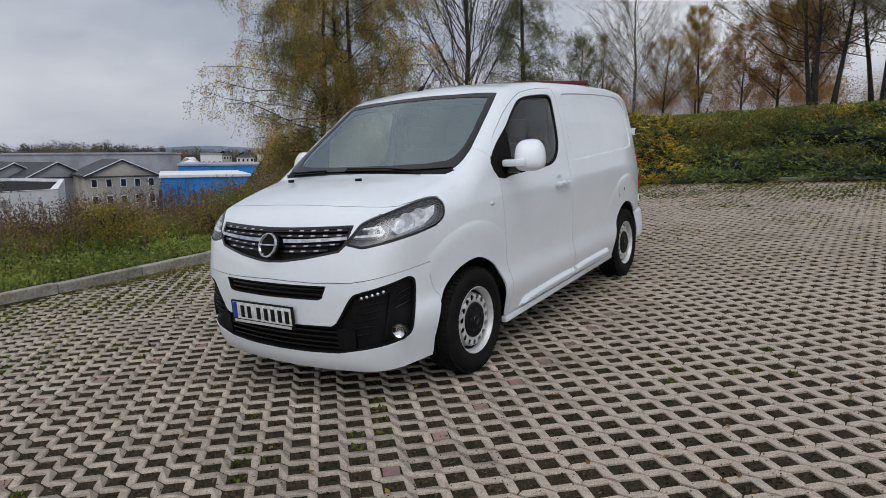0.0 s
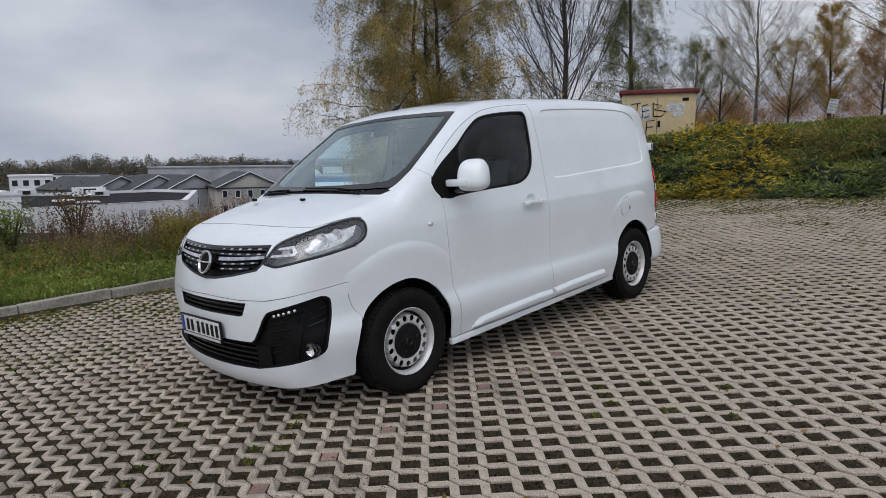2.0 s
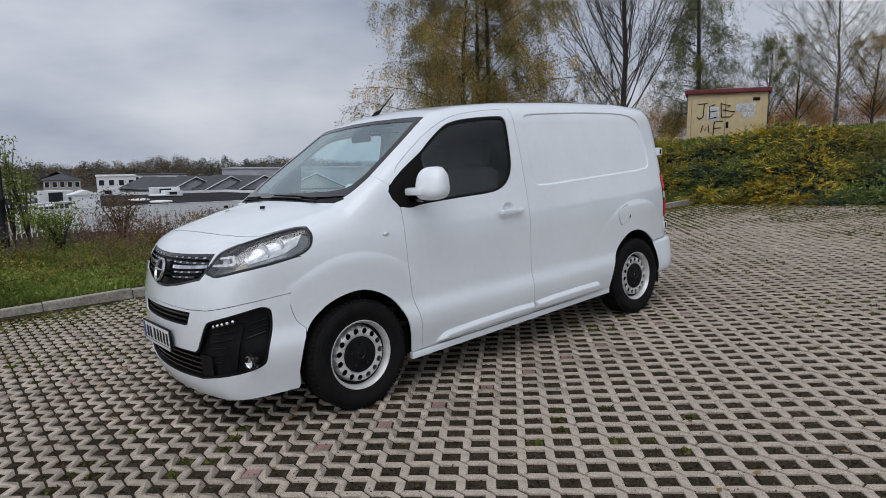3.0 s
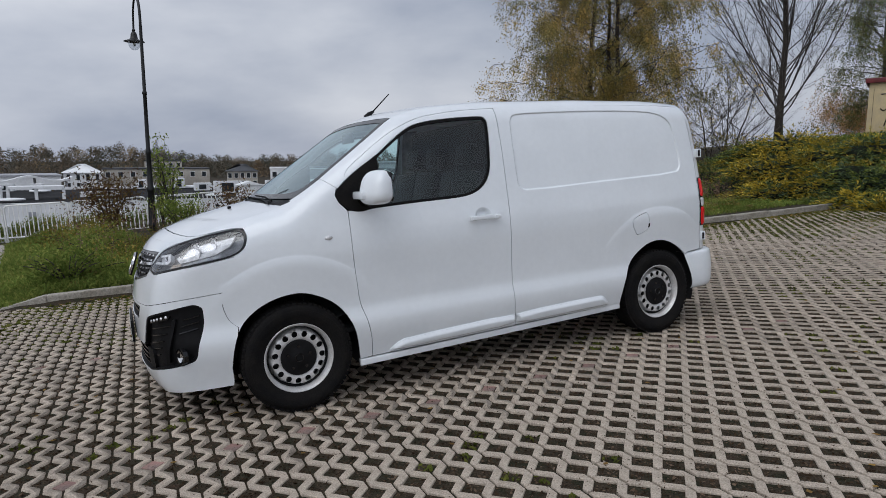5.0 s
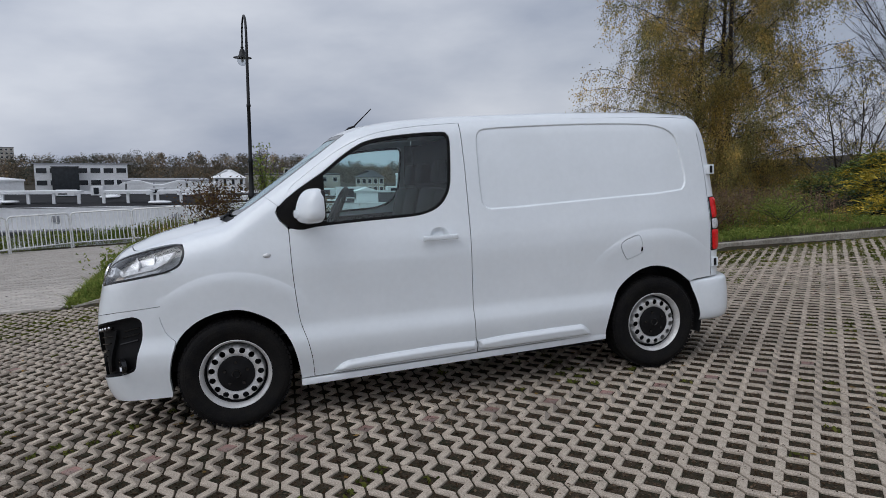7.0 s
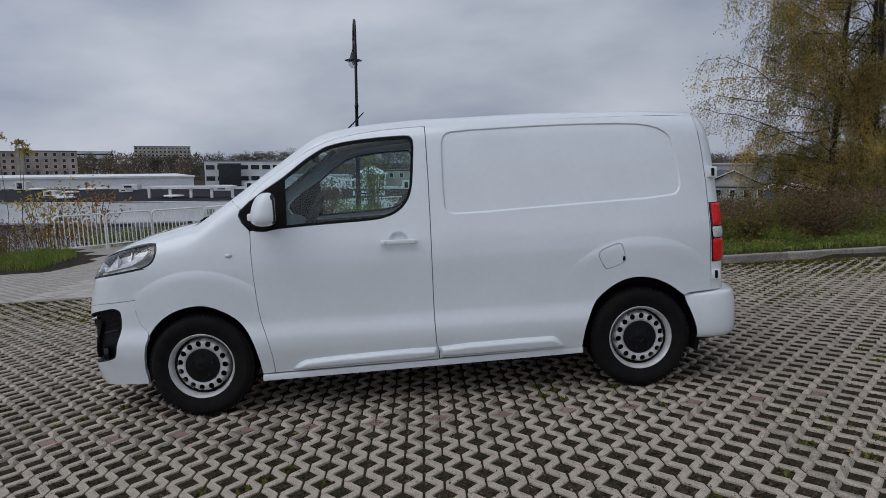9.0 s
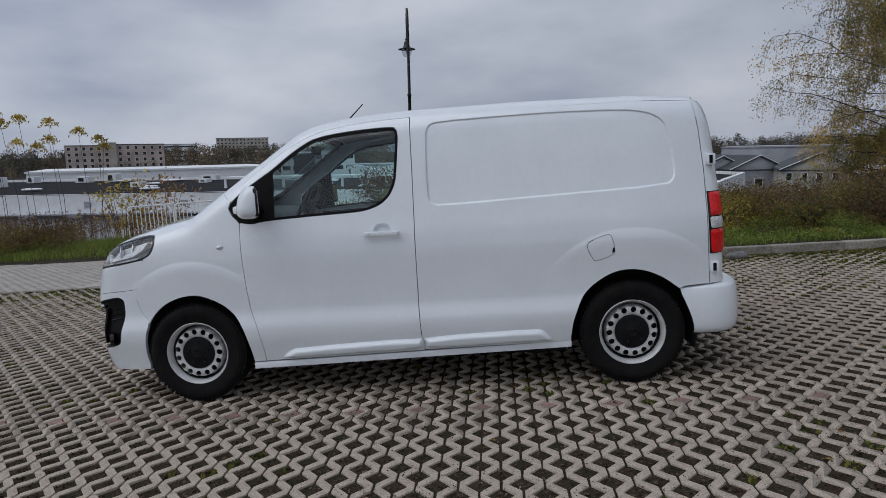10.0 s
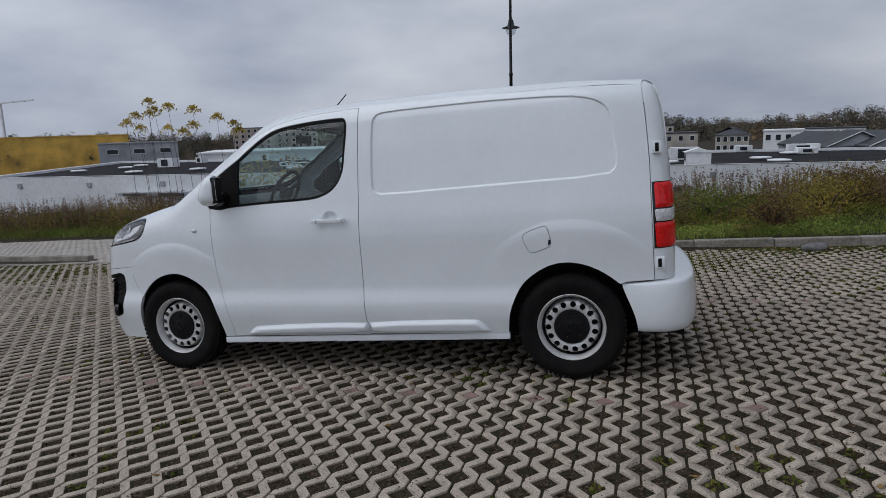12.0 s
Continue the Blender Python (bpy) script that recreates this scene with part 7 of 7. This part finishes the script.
for az0, az1, el, dist, wall, roof, fl in ((51.2, 52.6, -0.18, 260, WALLWHITE, SLATE, 2), (52.8, 53.7, -0.05, 310, BEIGEWALL, SLATE, 2), (53.9, 55.6, -0.38, 230, WALLWHITE, GREYWALL, 1), (55.8, 57.2, -0.62, 215, GREYWALL, WALLWHITE, 2), (49.6, 51.0, -0.40, 240, WALLWHITE, SLATE, 1)):
    house("town_house", az0, az1, el, dist, 10, wall, roof, "distant pale town house with windows", "house", "hip" if fl == 2 else "flat", fl, 4, 3.0, ridge=2.0, win=(0.9, 1.2))
house("blue_hall", 53.5, 60.6, -2.35, 96, 20, BLUEWALL, WALLWHITE, "long blue-clad shop hall with white roof edge", "hall")
house("blue_hall", 50.8, 58.2, -1.36, 142, 25, BLUEWALL, GREYWALL, "blue-clad hall behind another", "hall")
house("modern_block", 100.9, 107.2, -0.02, 235, 30, WALLWHITE, GREYWALL, "modern white and black office block", "office", "flat", 2, 7, 2.5, win=(3.0, 1.7))
house("black_box_hall", 104.3, 106.1, -0.25, 228, 12, PANE, SLATE, "black-fronted showroom beside a white office", "office")
house("villa", 92.0, 94.6, -0.42, 205, 14, WALLWHITE, WALLWHITE, "pale old villa with tall windows", "house", "hip", 2, 4, 1.5, ridge=2.4, win=(1.0, 1.8))
house("low_brown_block", 84.0, 92.0, -0.85, 215, 18, BEIGEWALL, SLATE, "long low brown building", "building", "flat", 1, 9, 4.0)
house("brown_block", 86.0, 88.8, -0.22, 260, 18, BEIGEWALL, SLATE, "brown flat-roofed block near the woods", "building", "flat", 2, 5, 4.0)
house("hip_house", 80.2, 82.7, -0.45, 205, 14, BEIGEWALL, SLATE, "beige two-storey house with slate hip roof", "house", "hip", 2, 5, 1.5, ridge=2.2, win=(1.2, 1.6))
house("white_flat_block", 76.4, 79.2, -0.85, 195, 16, WALLWHITE, WALLWHITE, "low white flat-roofed building", "building", "flat", 1, 4, 4.0)
house("long_house", 72.5, 76.4, -0.78, 215, 14, WALLWHITE, SLATE, "long pale two-storey building", "building", "flat", 2, 10, 3.0, win=(1.0, 1.3))
house("long_house", 95.0, 101.5, -1.35, 150, 16, WALLWHITE, GREYWALL, "low white building with plain wall", "building")
house("tower_block", 108.2, 112.4, 1.2, 620, 16, BEIGEWALL, SLATE, "distant beige apartment slab", "apartment building", "flat", 5, 14, 8.0, win=(1.8, 1.6))
house("white_block", 113.9, 116.6, 0.76, 520, 20, WALLWHITE, GREYWALL, "distant white institutional block", "building", "flat", 4, 6, 3.0, win=(5.0, 1.2))
house("dormitory", 116.4, 119.9, 0.78, 330, 14, BRICKWALL, SLATE, "pale pink five-storey block with dark roof", "apartment building", "flat", 5, 6, 1.5)
house("dormitory", 120.3, 123.4, 0.72, 330, 14, BRICKWALL, SLATE, "pale five-storey block with dark roof", "apartment building", "flat", 5, 6, 1.5)
house("stair_tower", 119.85, 120.35, 0.92, 328, 10, BEIGEWALL, BEIGEWALL, "beige stair tower between two blocks", "building")
house("grey_store", 127.6, 133.4, -0.2, 205, 30, GREYWALL, GREYWALL, "plain grey store with dark gates", "hall", "flat", 1, 3, 5.0, win=(3.0, 1.4))
house("yellow_hall", 131.2, 147.0, 0.48, 262, 50, YELLOWWALL, YELLOWWALL, "large yellow-clad hall beyond the estate", "hall")
house("low_white_store", 108.0, 126.0, -1.30, 135, 25, WALLWHITE, WALLWHITE, "low white store behind the hall", "hall")


def build_wave():
    p = spot(98, 140)
    roof = thing("wave_canopy", Matrix.Translation(p) @ PLUMB @ Matrix.Rotation(radians(8), 4, "Z"), "white undulating canopy roof", "canopy")
    line = [(x, 0, top_of(-1.45, 140) + 0.45 * math.sin(x * 0.75)) for x in np.linspace(-9, 9, 40)]
    v = [(a, b + s * 2, c) for a, b, c in line for s in (-1, 1)] + [(a, b + s * 2, c - 0.35) for a, b, c in line for s in (-1, 1)]
    k = 2 * len(line)
    f = [(2 * i, 2 * i + 1, 2 * i + 3, 2 * i + 2) for i in range(len(line) - 1)] + [(2 * i, 2 * i + 2, 2 * i + 2 + k, 2 * i + k) for i in range(len(line) - 1)]
    raw("roof", v, f, WALLWHITE, roof)
    for x in (-8, -3, 3, 8):
        v, f = tube([(x, 0, 0), (x, 0, top_of(-1.45, 140))], 0.2, 6)
        raw("mast", v, f, GREYWALL, roof)


build_wave()


def build_crane():
    crane = thing("tower_crane", Matrix.Translation(spot(139.2, 420)) @ PLUMB, "distant tower crane with a long jib", "crane")
    h = top_of(3.05, 420)
    v, f = tube([(-9, 4, 0), (-9, 4, h)], 0.8, 4)
    raw("mast", v, f, WALLWHITE, crane)
    v, f = tube([(-22, 4, h - 0.5), (14, 4, h + 0.8)], 0.5, 4)
    raw("jib", v, f, WALLWHITE, crane)


build_crane()


# The haze of distance is put into the hill's blue-grey base colour.
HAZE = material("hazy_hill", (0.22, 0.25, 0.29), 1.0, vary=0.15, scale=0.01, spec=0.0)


def build_woods():
    """Far mixed woods round the estate, past counting."""
    vs, fs, k = [], [], 0
    rs = np.random.default_rng(4)
    for dist, el, lo, hi, n in ((390, -0.34, 40, 160, 170), (440, -0.14, 40, 160, 190), (510, 0.0, 40, 160, 190)):
        for i in range(n):
            az = lo + (hi - lo) * (i + rs.uniform(-0.5, 0.5)) / n
            skyline = np.interp(az, (40, 50, 57.5, 59.5, 63.5, 68, 74, 77, 81, 84, 87, 90.5, 94, 98.5, 102, 109, 113, 123, 136, 150), (0.3, 0.15, 0.15, 0.6, 0.85, 0.62, 0.75, 0.5, 0.35, 0.5, 0.95, 1.25, 1.0, 1.15, 0.9, 0.8, 0.85, 0.5, 0.75, 0.7))
            top = top_of(skyline + el + rs.normal() * 0.13, dist)
            p = np.array(spot(az, dist * rs.uniform(0.97, 1.03)))
            r = rs.uniform(3.0, 6.0)
            h = min(r * rs.uniform(0.9, 1.5), top * 0.5)
            for m, inner, outer, size in ((170, 0.1, 0.84, 0.52), (200, 0.7, 1.0, 0.18)):
                d = turn(m)
                q = p + np.array(UP) * (top - h) + d * np.array((r, r, h)) * rng.uniform(inner, outer, (m, 1)) ** 0.6
                v, f = leaves_at(q, size, 0.4)
                vs.append(v), fs.append(f + k)
                k += len(v)
            q = p + np.array(UP) * rng.uniform(0, max(top - h, 1.0), (90, 1)) + rng.normal(size=(90, 3)) * np.array((r * 0.8, r * 0.8, 0.3))
            v, f = leaves_at(q, 0.75, 0.4)
            vs.append(v), fs.append(f + k)
            k += len(v)
    bulk("far_woods", np.concatenate(vs), np.concatenate(fs), WOODS, None, "mixed autumn woods on the horizon", "woods", "stuff")
    vs, fs, k = [], [], 0
    for i in range(90):
        az, dist = rs.uniform(88, 150), rs.uniform(250, 340)
        top = top_of(rs.uniform(-0.7, 0.35), dist)
        p = np.array(spot(az, dist))
        d = turn(620)
        q = p + np.array(UP) * top * 0.55 + d * np.array((2.6, 2.6, top * 0.45)) * rng.uniform(0.05, 1.0, (620, 1))
        v, f = leaves_at(q, 0.12, 0.4)
        vs.append(v), fs.append(f + k)
        k += len(v)
    bulk("estate_trees", np.concatenate(vs), np.concatenate(fs), WOODS, None, "autumn trees among the estate buildings", "woods", "stuff")
    vs, fs, k = [], [], 0
    for i in range(110):
        az, dist = rs.uniform(-14, 34), rs.uniform(72, 100)
        x, y = EYE.x + dist * math.cos(radians(az)), EYE.y + dist * math.sin(radians(az))
        top = rs.uniform(4.0, 8.0)
        p = np.array((x, y, float(ground_z(x, y))))
        m = 1400
        d = turn(m)
        q = p + np.array((0, 0, top * 0.45)) + d * np.array((2.6, 2.6, top * 0.5)) * rng.uniform(0.1, 1.0, (m, 1))
        v, f = leaves_at(q, 0.072, 0.5)
        vs.append(v), fs.append(f + k)
        k += len(v)
        d = turn(500) + np.array((0, 0, 1.3))
        d /= np.linalg.norm(d, axis=1, keepdims=True)
        q = p + np.array((0, 0, top * 0.42)) + turn(500) * np.array((2.3, 2.3, top * 0.45)) * rng.uniform(0.1, 1.0, (500, 1))
        e = np.cross(d, turn(500))
        v, f = quads(q, d * rng.uniform(0.4, 1.0, (500, 1)), e * 0.018)
        vs.append(v), fs.append(f[:, :3] + k)
        k += len(v)
    bulk("bank_thicket", np.concatenate(vs), np.concatenate(fs), RUST_LEAF, None, "brown autumn thicket beyond the bank", "woods", "stuff")
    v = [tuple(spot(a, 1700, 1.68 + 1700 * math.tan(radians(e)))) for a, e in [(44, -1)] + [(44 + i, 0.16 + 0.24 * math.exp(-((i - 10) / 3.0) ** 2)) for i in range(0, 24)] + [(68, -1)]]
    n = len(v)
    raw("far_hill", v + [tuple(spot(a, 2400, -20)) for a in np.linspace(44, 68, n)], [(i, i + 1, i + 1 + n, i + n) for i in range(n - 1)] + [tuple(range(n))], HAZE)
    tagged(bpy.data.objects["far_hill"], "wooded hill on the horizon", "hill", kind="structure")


build_woods()


# ---- paving ----
TURNED = Matrix.Translation((-0.470, -1.185, 0)) @ Matrix.Rotation(radians(-1.08), 4, "Z")
H, G = 0.0655, 0.0060


def stone_outline(odd):
    s = 0.1 if odd else 0.0
    left = [(G, 0.1 + 0.002), (G, 0.2 - H), (H, 0.2), (G, 0.2 + H), (G, 0.4 - H), (H, 0.4), (G, 0.4 + H), (G, 0.5 - 0.002)]
    right = [(0.1 - H, 0.5 - 0.002), (0.1 - G, 0.5 - H), (0.1 - G, 0.3 + H), (0.1 - H, 0.3), (0.1 - G, 0.3 - H), (0.1 - G, 0.1 + H), (0.1 - H, 0.1 + 0.002)]
    return [(a - 0.05, b - 0.3) for a, b in left + right], s


def stone_mesh():
    pts, _ = stone_outline(False)
    top = inset(pts, 0.002)
    n = len(pts)
    v = [(a, b, 0.0) for a, b in top] + [(a, b, -0.003) for a, b in pts] + [(a, b, -0.04) for a, b in pts]
    return np.array(v), [tuple(reversed(range(n)))], [(i, (i + 1) % n, (i + 1) % n + n, i + n) for i in range(n)] + [(i + n, (i + 1) % n + n, (i + 1) % n + 2 * n, i + 2 * n) for i in range(n)], n


def in_lot(x, y):
    return (x < 13.15) & (y < np.where(x > -2.2, kerb_y(x) - 0.05, 4.85))


def build_paving():
    paving = thing("paving", TURNED, "grey concrete grass-grid pavers with soil-filled gaps", "paving", kind="structure")
    v, top, quad, n = stone_mesh()
    me = bpy.data.meshes.new("paving_stone")
    me.from_pydata([tuple(map(float, q)) for q in v], [], top + quad)
    me.update()
    me.materials.append(CONCRETE)
    c, r = np.meshgrid(np.arange(-96, 142), np.arange(-22, 18))
    c, r = c.ravel(), r.ravel()
    px = 0.1 * c + 0.05
    py = 0.4 * r + 0.3 + np.where(c % 2 == 1, 0.1, 0.0) + np.where((c // 2) % 2 == 1, 0.2, 0.0)
    a = radians(-1.08)
    wx, wy = -0.470 + px * math.cos(a) - py * math.sin(a), -1.185 + px * math.sin(a) + py * math.cos(a)
    keep = in_lot(wx, wy)
    px, py, wx, wy, c = px[keep], py[keep], wx[keep], wy[keep], c[keep]
    m = len(px)
    dz, tx, ty = rng.normal(0, 0.0015, m), rng.normal(0, 0.006, m), rng.normal(0, 0.004, m)
    jx, jy = rng.normal(0, 0.0010, m), rng.normal(0, 0.0015, m)
    near = (wx > -1.6) & (wx < 3.2) & (wy > -3.95) & (wy < -1.55)
    for i in np.nonzero(near)[0][:300]:
        ob = new("paving_stone", me)
        ob.parent = paving
        ob.matrix_basis = Matrix.Translation((px[i] + jx[i], py[i] + jy[i], dz[i])) @ Matrix.Rotation(tx[i], 4, "Y") @ Matrix.Rotation(ty[i], 4, "X")
    i = np.nonzero(~near)[0]
    v = np.concatenate([v[:n], v[n:2 * n] - np.array((0, 0, 0.010))])
    quad = [(j, (j + 1) % n, (j + 1) % n + n, j + n) for j in range(n)]
    P = np.stack([px[i] + jx[i], py[i] + jy[i], dz[i]], 1)[:, None] + v[None]
    P[:, :, 2] += v[None, :, 0] * -tx[i][:, None] + v[None, :, 1] * ty[i][:, None]
    k, q = len(i), np.array(quad)
    base = (np.arange(k) * len(v))[:, None, None]
    fq = (q[None] + base).reshape(-1, 4)
    ft = (np.array(top)[None] + base).reshape(-1, n)
    mesh = bpy.data.meshes.new("paving_field")
    mesh.vertices.add(P.shape[0] * P.shape[1])
    mesh.vertices.foreach_set("co", P.astype(np.float32).ravel())
    loops = np.concatenate([ft.ravel(), fq.ravel()])
    mesh.loops.add(len(loops))
    mesh.loops.foreach_set("vertex_index", loops.astype(np.int32))
    mesh.polygons.add(len(ft) + len(fq))
    mesh.polygons.foreach_set("loop_start", np.concatenate([np.arange(len(ft)) * n, ft.size + np.arange(len(fq)) * 4]).astype(np.int32))
    mesh.update(calc_edges=True)
    field = dress(new("paving_field", mesh), CONCRETE, paving)
    tagged(field, kind="stuff")
    # red marker bricks set in every other opening of two rows
    bm = box(bmesh.new(), -0.040, 0.040, -0.040, 0.040, -0.04, -0.003, 0.004)
    bmesh.ops.transform(bm, verts=bm.verts[:], matrix=Matrix.Rotation(radians(45), 4, "Z"))
    rb = bpy.data.meshes.new("red_brick")
    bm.to_mesh(rb)
    bm.free()
    rb.materials.append(REDBRICK)
    for x, y in [(0.4 * k, 0.0) for k in range(-3, 12)] + [(0.4 * k, 2.6) for k in range(-5, 14)] + [(-1.8, 1.6)]:
        ob = new("red_brick", rb)
        ob.parent = paving
        ob.matrix_basis = Matrix.Translation((x + random.uniform(-0.004, 0.004), y + random.uniform(-0.004, 0.004), random.uniform(-0.004, 0.002))) @ Matrix.Rotation(random.uniform(-0.06, 0.06), 4, "Z")
    # crumbs, moss and leaves in the openings
    gi, gj = np.meshgrid(np.arange(-95, 137), np.arange(-70, 62))
    gi, gj = gi.ravel(), gj.ravel()
    ok = (gi + gj) % 2 == 0
    hx, hy = 0.1 * gi[ok], 0.1 * gj[ok]
    X, Y = -0.470 + hx * math.cos(a) - hy * math.sin(a), -1.185 + hx * math.sin(a) + hy * math.cos(a)
    ok = in_lot(X, Y)
    X, Y = X[ok], Y[ok]
    close = (np.abs(X - 0.6) < 5.2) & (Y > -4.6) & (Y < 1.2)

    def scatter(sel, per, size, mat, name, label, z=-0.0060, flat=True):
        x, y = np.repeat(X[sel], per), np.repeat(Y[sel], per)
        u, w = rng.uniform(-1, 1, len(x)) * 0.038, rng.uniform(-1, 1, len(x)) * 0.038
        p = np.stack([x + (u - w) * 0.707, y + (u + w) * 0.707, np.full(len(x), z) + rng.uniform(0, 0.006, len(x))], 1)
        d = turn(len(p))
        d[:, 2] *= 0.35 if flat else 1.0
        d /= np.linalg.norm(d, axis=1, keepdims=True)
        b = np.cross(d, np.array((0, 0, 1.0)) + rng.normal(size=d.shape) * 0.4)
        b /= np.linalg.norm(b, axis=1, keepdims=True)
        s = size * rng.uniform(0.4, 1.5, (len(p), 1))
        vv, ff = quads(p, d * s, b * s * 0.7)
        bulk(name, vv, ff, mat, None, label, "litter", "stuff")

    scatter(close, 22, 0.0088, CRUMB, "soil_crumbs", "soil crumbs and grit in the paver openings", -0.0095)
    scatter(~close, 4, 0.017, CRUMB, "soil_litter", "coarse soil and leaf bits in the paver openings", -0.0095)
    patch = np.sin(X * 1.9 + 0.6) * np.sin(Y * 2.3) + rng.normal(0, 0.45, len(X)) + 2.3 * ease(Y, 1.4, 4.3) + 0.5 * ease(X, 3, 6) + 2.0 * ease(X, 6.5, 12)
    scatter(patch > 1.05, 12, 0.015, MOSS, "moss_tufts", "moss and tiny weeds in the paver openings", -0.006, False)
    scatter(patch > 2.2, 9, 0.030, MOSS, "moss_mats", "moss spreading over the paver edges", -0.004, True)
    for mat, count, size, name, label in ((MOSS, 9000, 0.020, "kerb_moss", "moss and dirt gathered before the kerb"), (FALLEN, 2600, 0.024, "kerb_leaves", "brown leaves gathered before the kerb"), (MOSS, 12000, 0.022, "hedge_moss", "moss over the paving beside the hedge"), (FALLEN, 3200, 0.026, "hedge_leaves", "fallen leaves over the paving beside the hedge")):
        if name[0] == "k":
            x = rng.uniform(-2.0, 13.1, count)
            y = kerb_y(x) - 0.03 - np.abs(rng.normal(0, 0.24, count))
        else:
            y = rng.uniform(-9.5, 4.2, count)
            x = 13.15 - np.abs(rng.normal(0, 1.5, count))
        clump = np.sin(x * 3.1 + y) + np.sin(y * 2.7 + 1.3 * x) + rng.normal(0, 0.7, count) > -0.2
        p = np.stack([x, y, rng.uniform(0.002, 0.012, count)], 1)[clump]
        d = turn(len(p), 0.85)
        b = np.cross(d, np.array((0, 0, 1.0)) + rng.normal(size=d.shape) * 0.3)
        b /= np.linalg.norm(b, axis=1, keepdims=True)
        k = size * rng.uniform(0.5, 1.3, (len(p), 1))
        vv, ff = quads(p, d * k, b * k * 0.7)
        bulk(name, vv, ff, mat, None, label, "litter", "stuff")
    n_dirt = 42000
    x, y = rng.uniform(-4.2, 6.5, n_dirt), -0.3 - 4.2 * rng.uniform(0, 1, n_dirt)
    spread_out = np.sin(x * 2.3 + 0.8 * y) + np.sin(y * 3.7 - x) + rng.normal(0, 1.0, n_dirt) > 0.1
    p = np.stack([x, y, rng.uniform(0.0015, 0.004, n_dirt)], 1)[spread_out]
    d = turn(len(p), 0.8)
    b = np.cross(d, np.array((0, 0, 1.0)) + rng.normal(size=d.shape) * 0.3)
    b /= np.linalg.norm(b, axis=1, keepdims=True)
    k = rng.uniform(0.002, 0.0075, (len(p), 1))
    vv, ff = quads(p, d * k, b * k * 0.7)
    bulk("dirt_specks", vv, ff, CRUMB, None, "soil crumbs trodden over the pavers", "litter", "stuff")
    p = np.stack([rng.uniform(-5, 12, 500), rng.uniform(-4.5, 4.6, 500), np.full(500, 0.006)], 1)
    p = p[in_lot(p[:, 0], p[:, 1])]
    d = turn(len(p), 0.9)
    b = np.cross(d, np.array((0, 0, 1.0)))
    vv, ff = quads(p, d * 0.022, b * 0.016)
    bulk("fallen_leaves", vv, ff, FALLEN, None, "scattered fallen birch leaves", "leaves", "stuff")


CRUMB = leaf_material("crumbs", [(0.0, (0.016, 0.010, 0.007)), (0.5, (0.052, 0.036, 0.023)), (0.9, (0.14, 0.10, 0.070)), (1.0, (0.26, 0.22, 0.18))], glow=0.0, patch=1.1, drifts=0.3)
build_paving()


def build_path():
    """Grey block path that leaves the car park: rows of small rectangular pavers."""
    path = thing("path", Matrix.Identity(4), "grey rectangular block paving of the footpath", "path", kind="structure")
    bm = box(bmesh.new(), -0.097, 0.097, -0.047, 0.047, -0.06, 0.0, 0.004)
    me = bpy.data.meshes.new("path_block")
    bm.to_mesh(me)
    me.materials.append(PATHSTONE)
    bm.free()
    v = np.array([(a * 0.095, b * 0.045, 0.0) for a, b in ((-1, -1), (1, -1), (1, 1), (-1, 1))] + [(a * 0.098, b * 0.048, -0.05) for a, b in ((-1, -1), (1, -1), (1, 1), (-1, 1))])
    f4 = np.array([(0, 1, 2, 3), (0, 4, 5, 1), (1, 5, 6, 2), (2, 6, 7, 3), (3, 7, 4, 0)])
    i, j = np.meshgrid(np.arange(-70, 1), np.arange(0, 132))
    i, j = i.ravel(), j.ravel()
    x, y = -2.50 + 0.2 * i + 0.1 * (j % 2), 5.05 + 0.1 * j
    ok = (x < path_x(y) + 0.16) & ((y < 9.4 - 0.1 * (x + 7.6)) | (x > bank_x(y) + 0.1)) & (y < 17.8) & ((x > -7.0) | (y > 5.6 - 0.13 * (x + 7.0)))
    x, y = x[ok], y[ok]
    near = (x > -4.9) & (y < 7.8)
    for k in np.nonzero(near)[0][:300]:
        ob = new("path_block", me)
        ob.parent = path
        ob.matrix_basis = Matrix.Translation((x[k], y[k], rng.normal(0.004, 0.002)))
    mask = np.ones(len(x), bool)
    mask[np.nonzero(near)[0][:300]] = False
    P = np.stack([x[mask], y[mask], rng.normal(0.004, 0.002, mask.sum())], 1)[:, None] + v[None]
    F = (f4[None] + (np.arange(mask.sum()) * len(v))[:, None, None]).reshape(-1, 4)
    bulk("path_field", P.reshape(-1, 3), F, PATHSTONE, path, kind="stuff")


build_path()
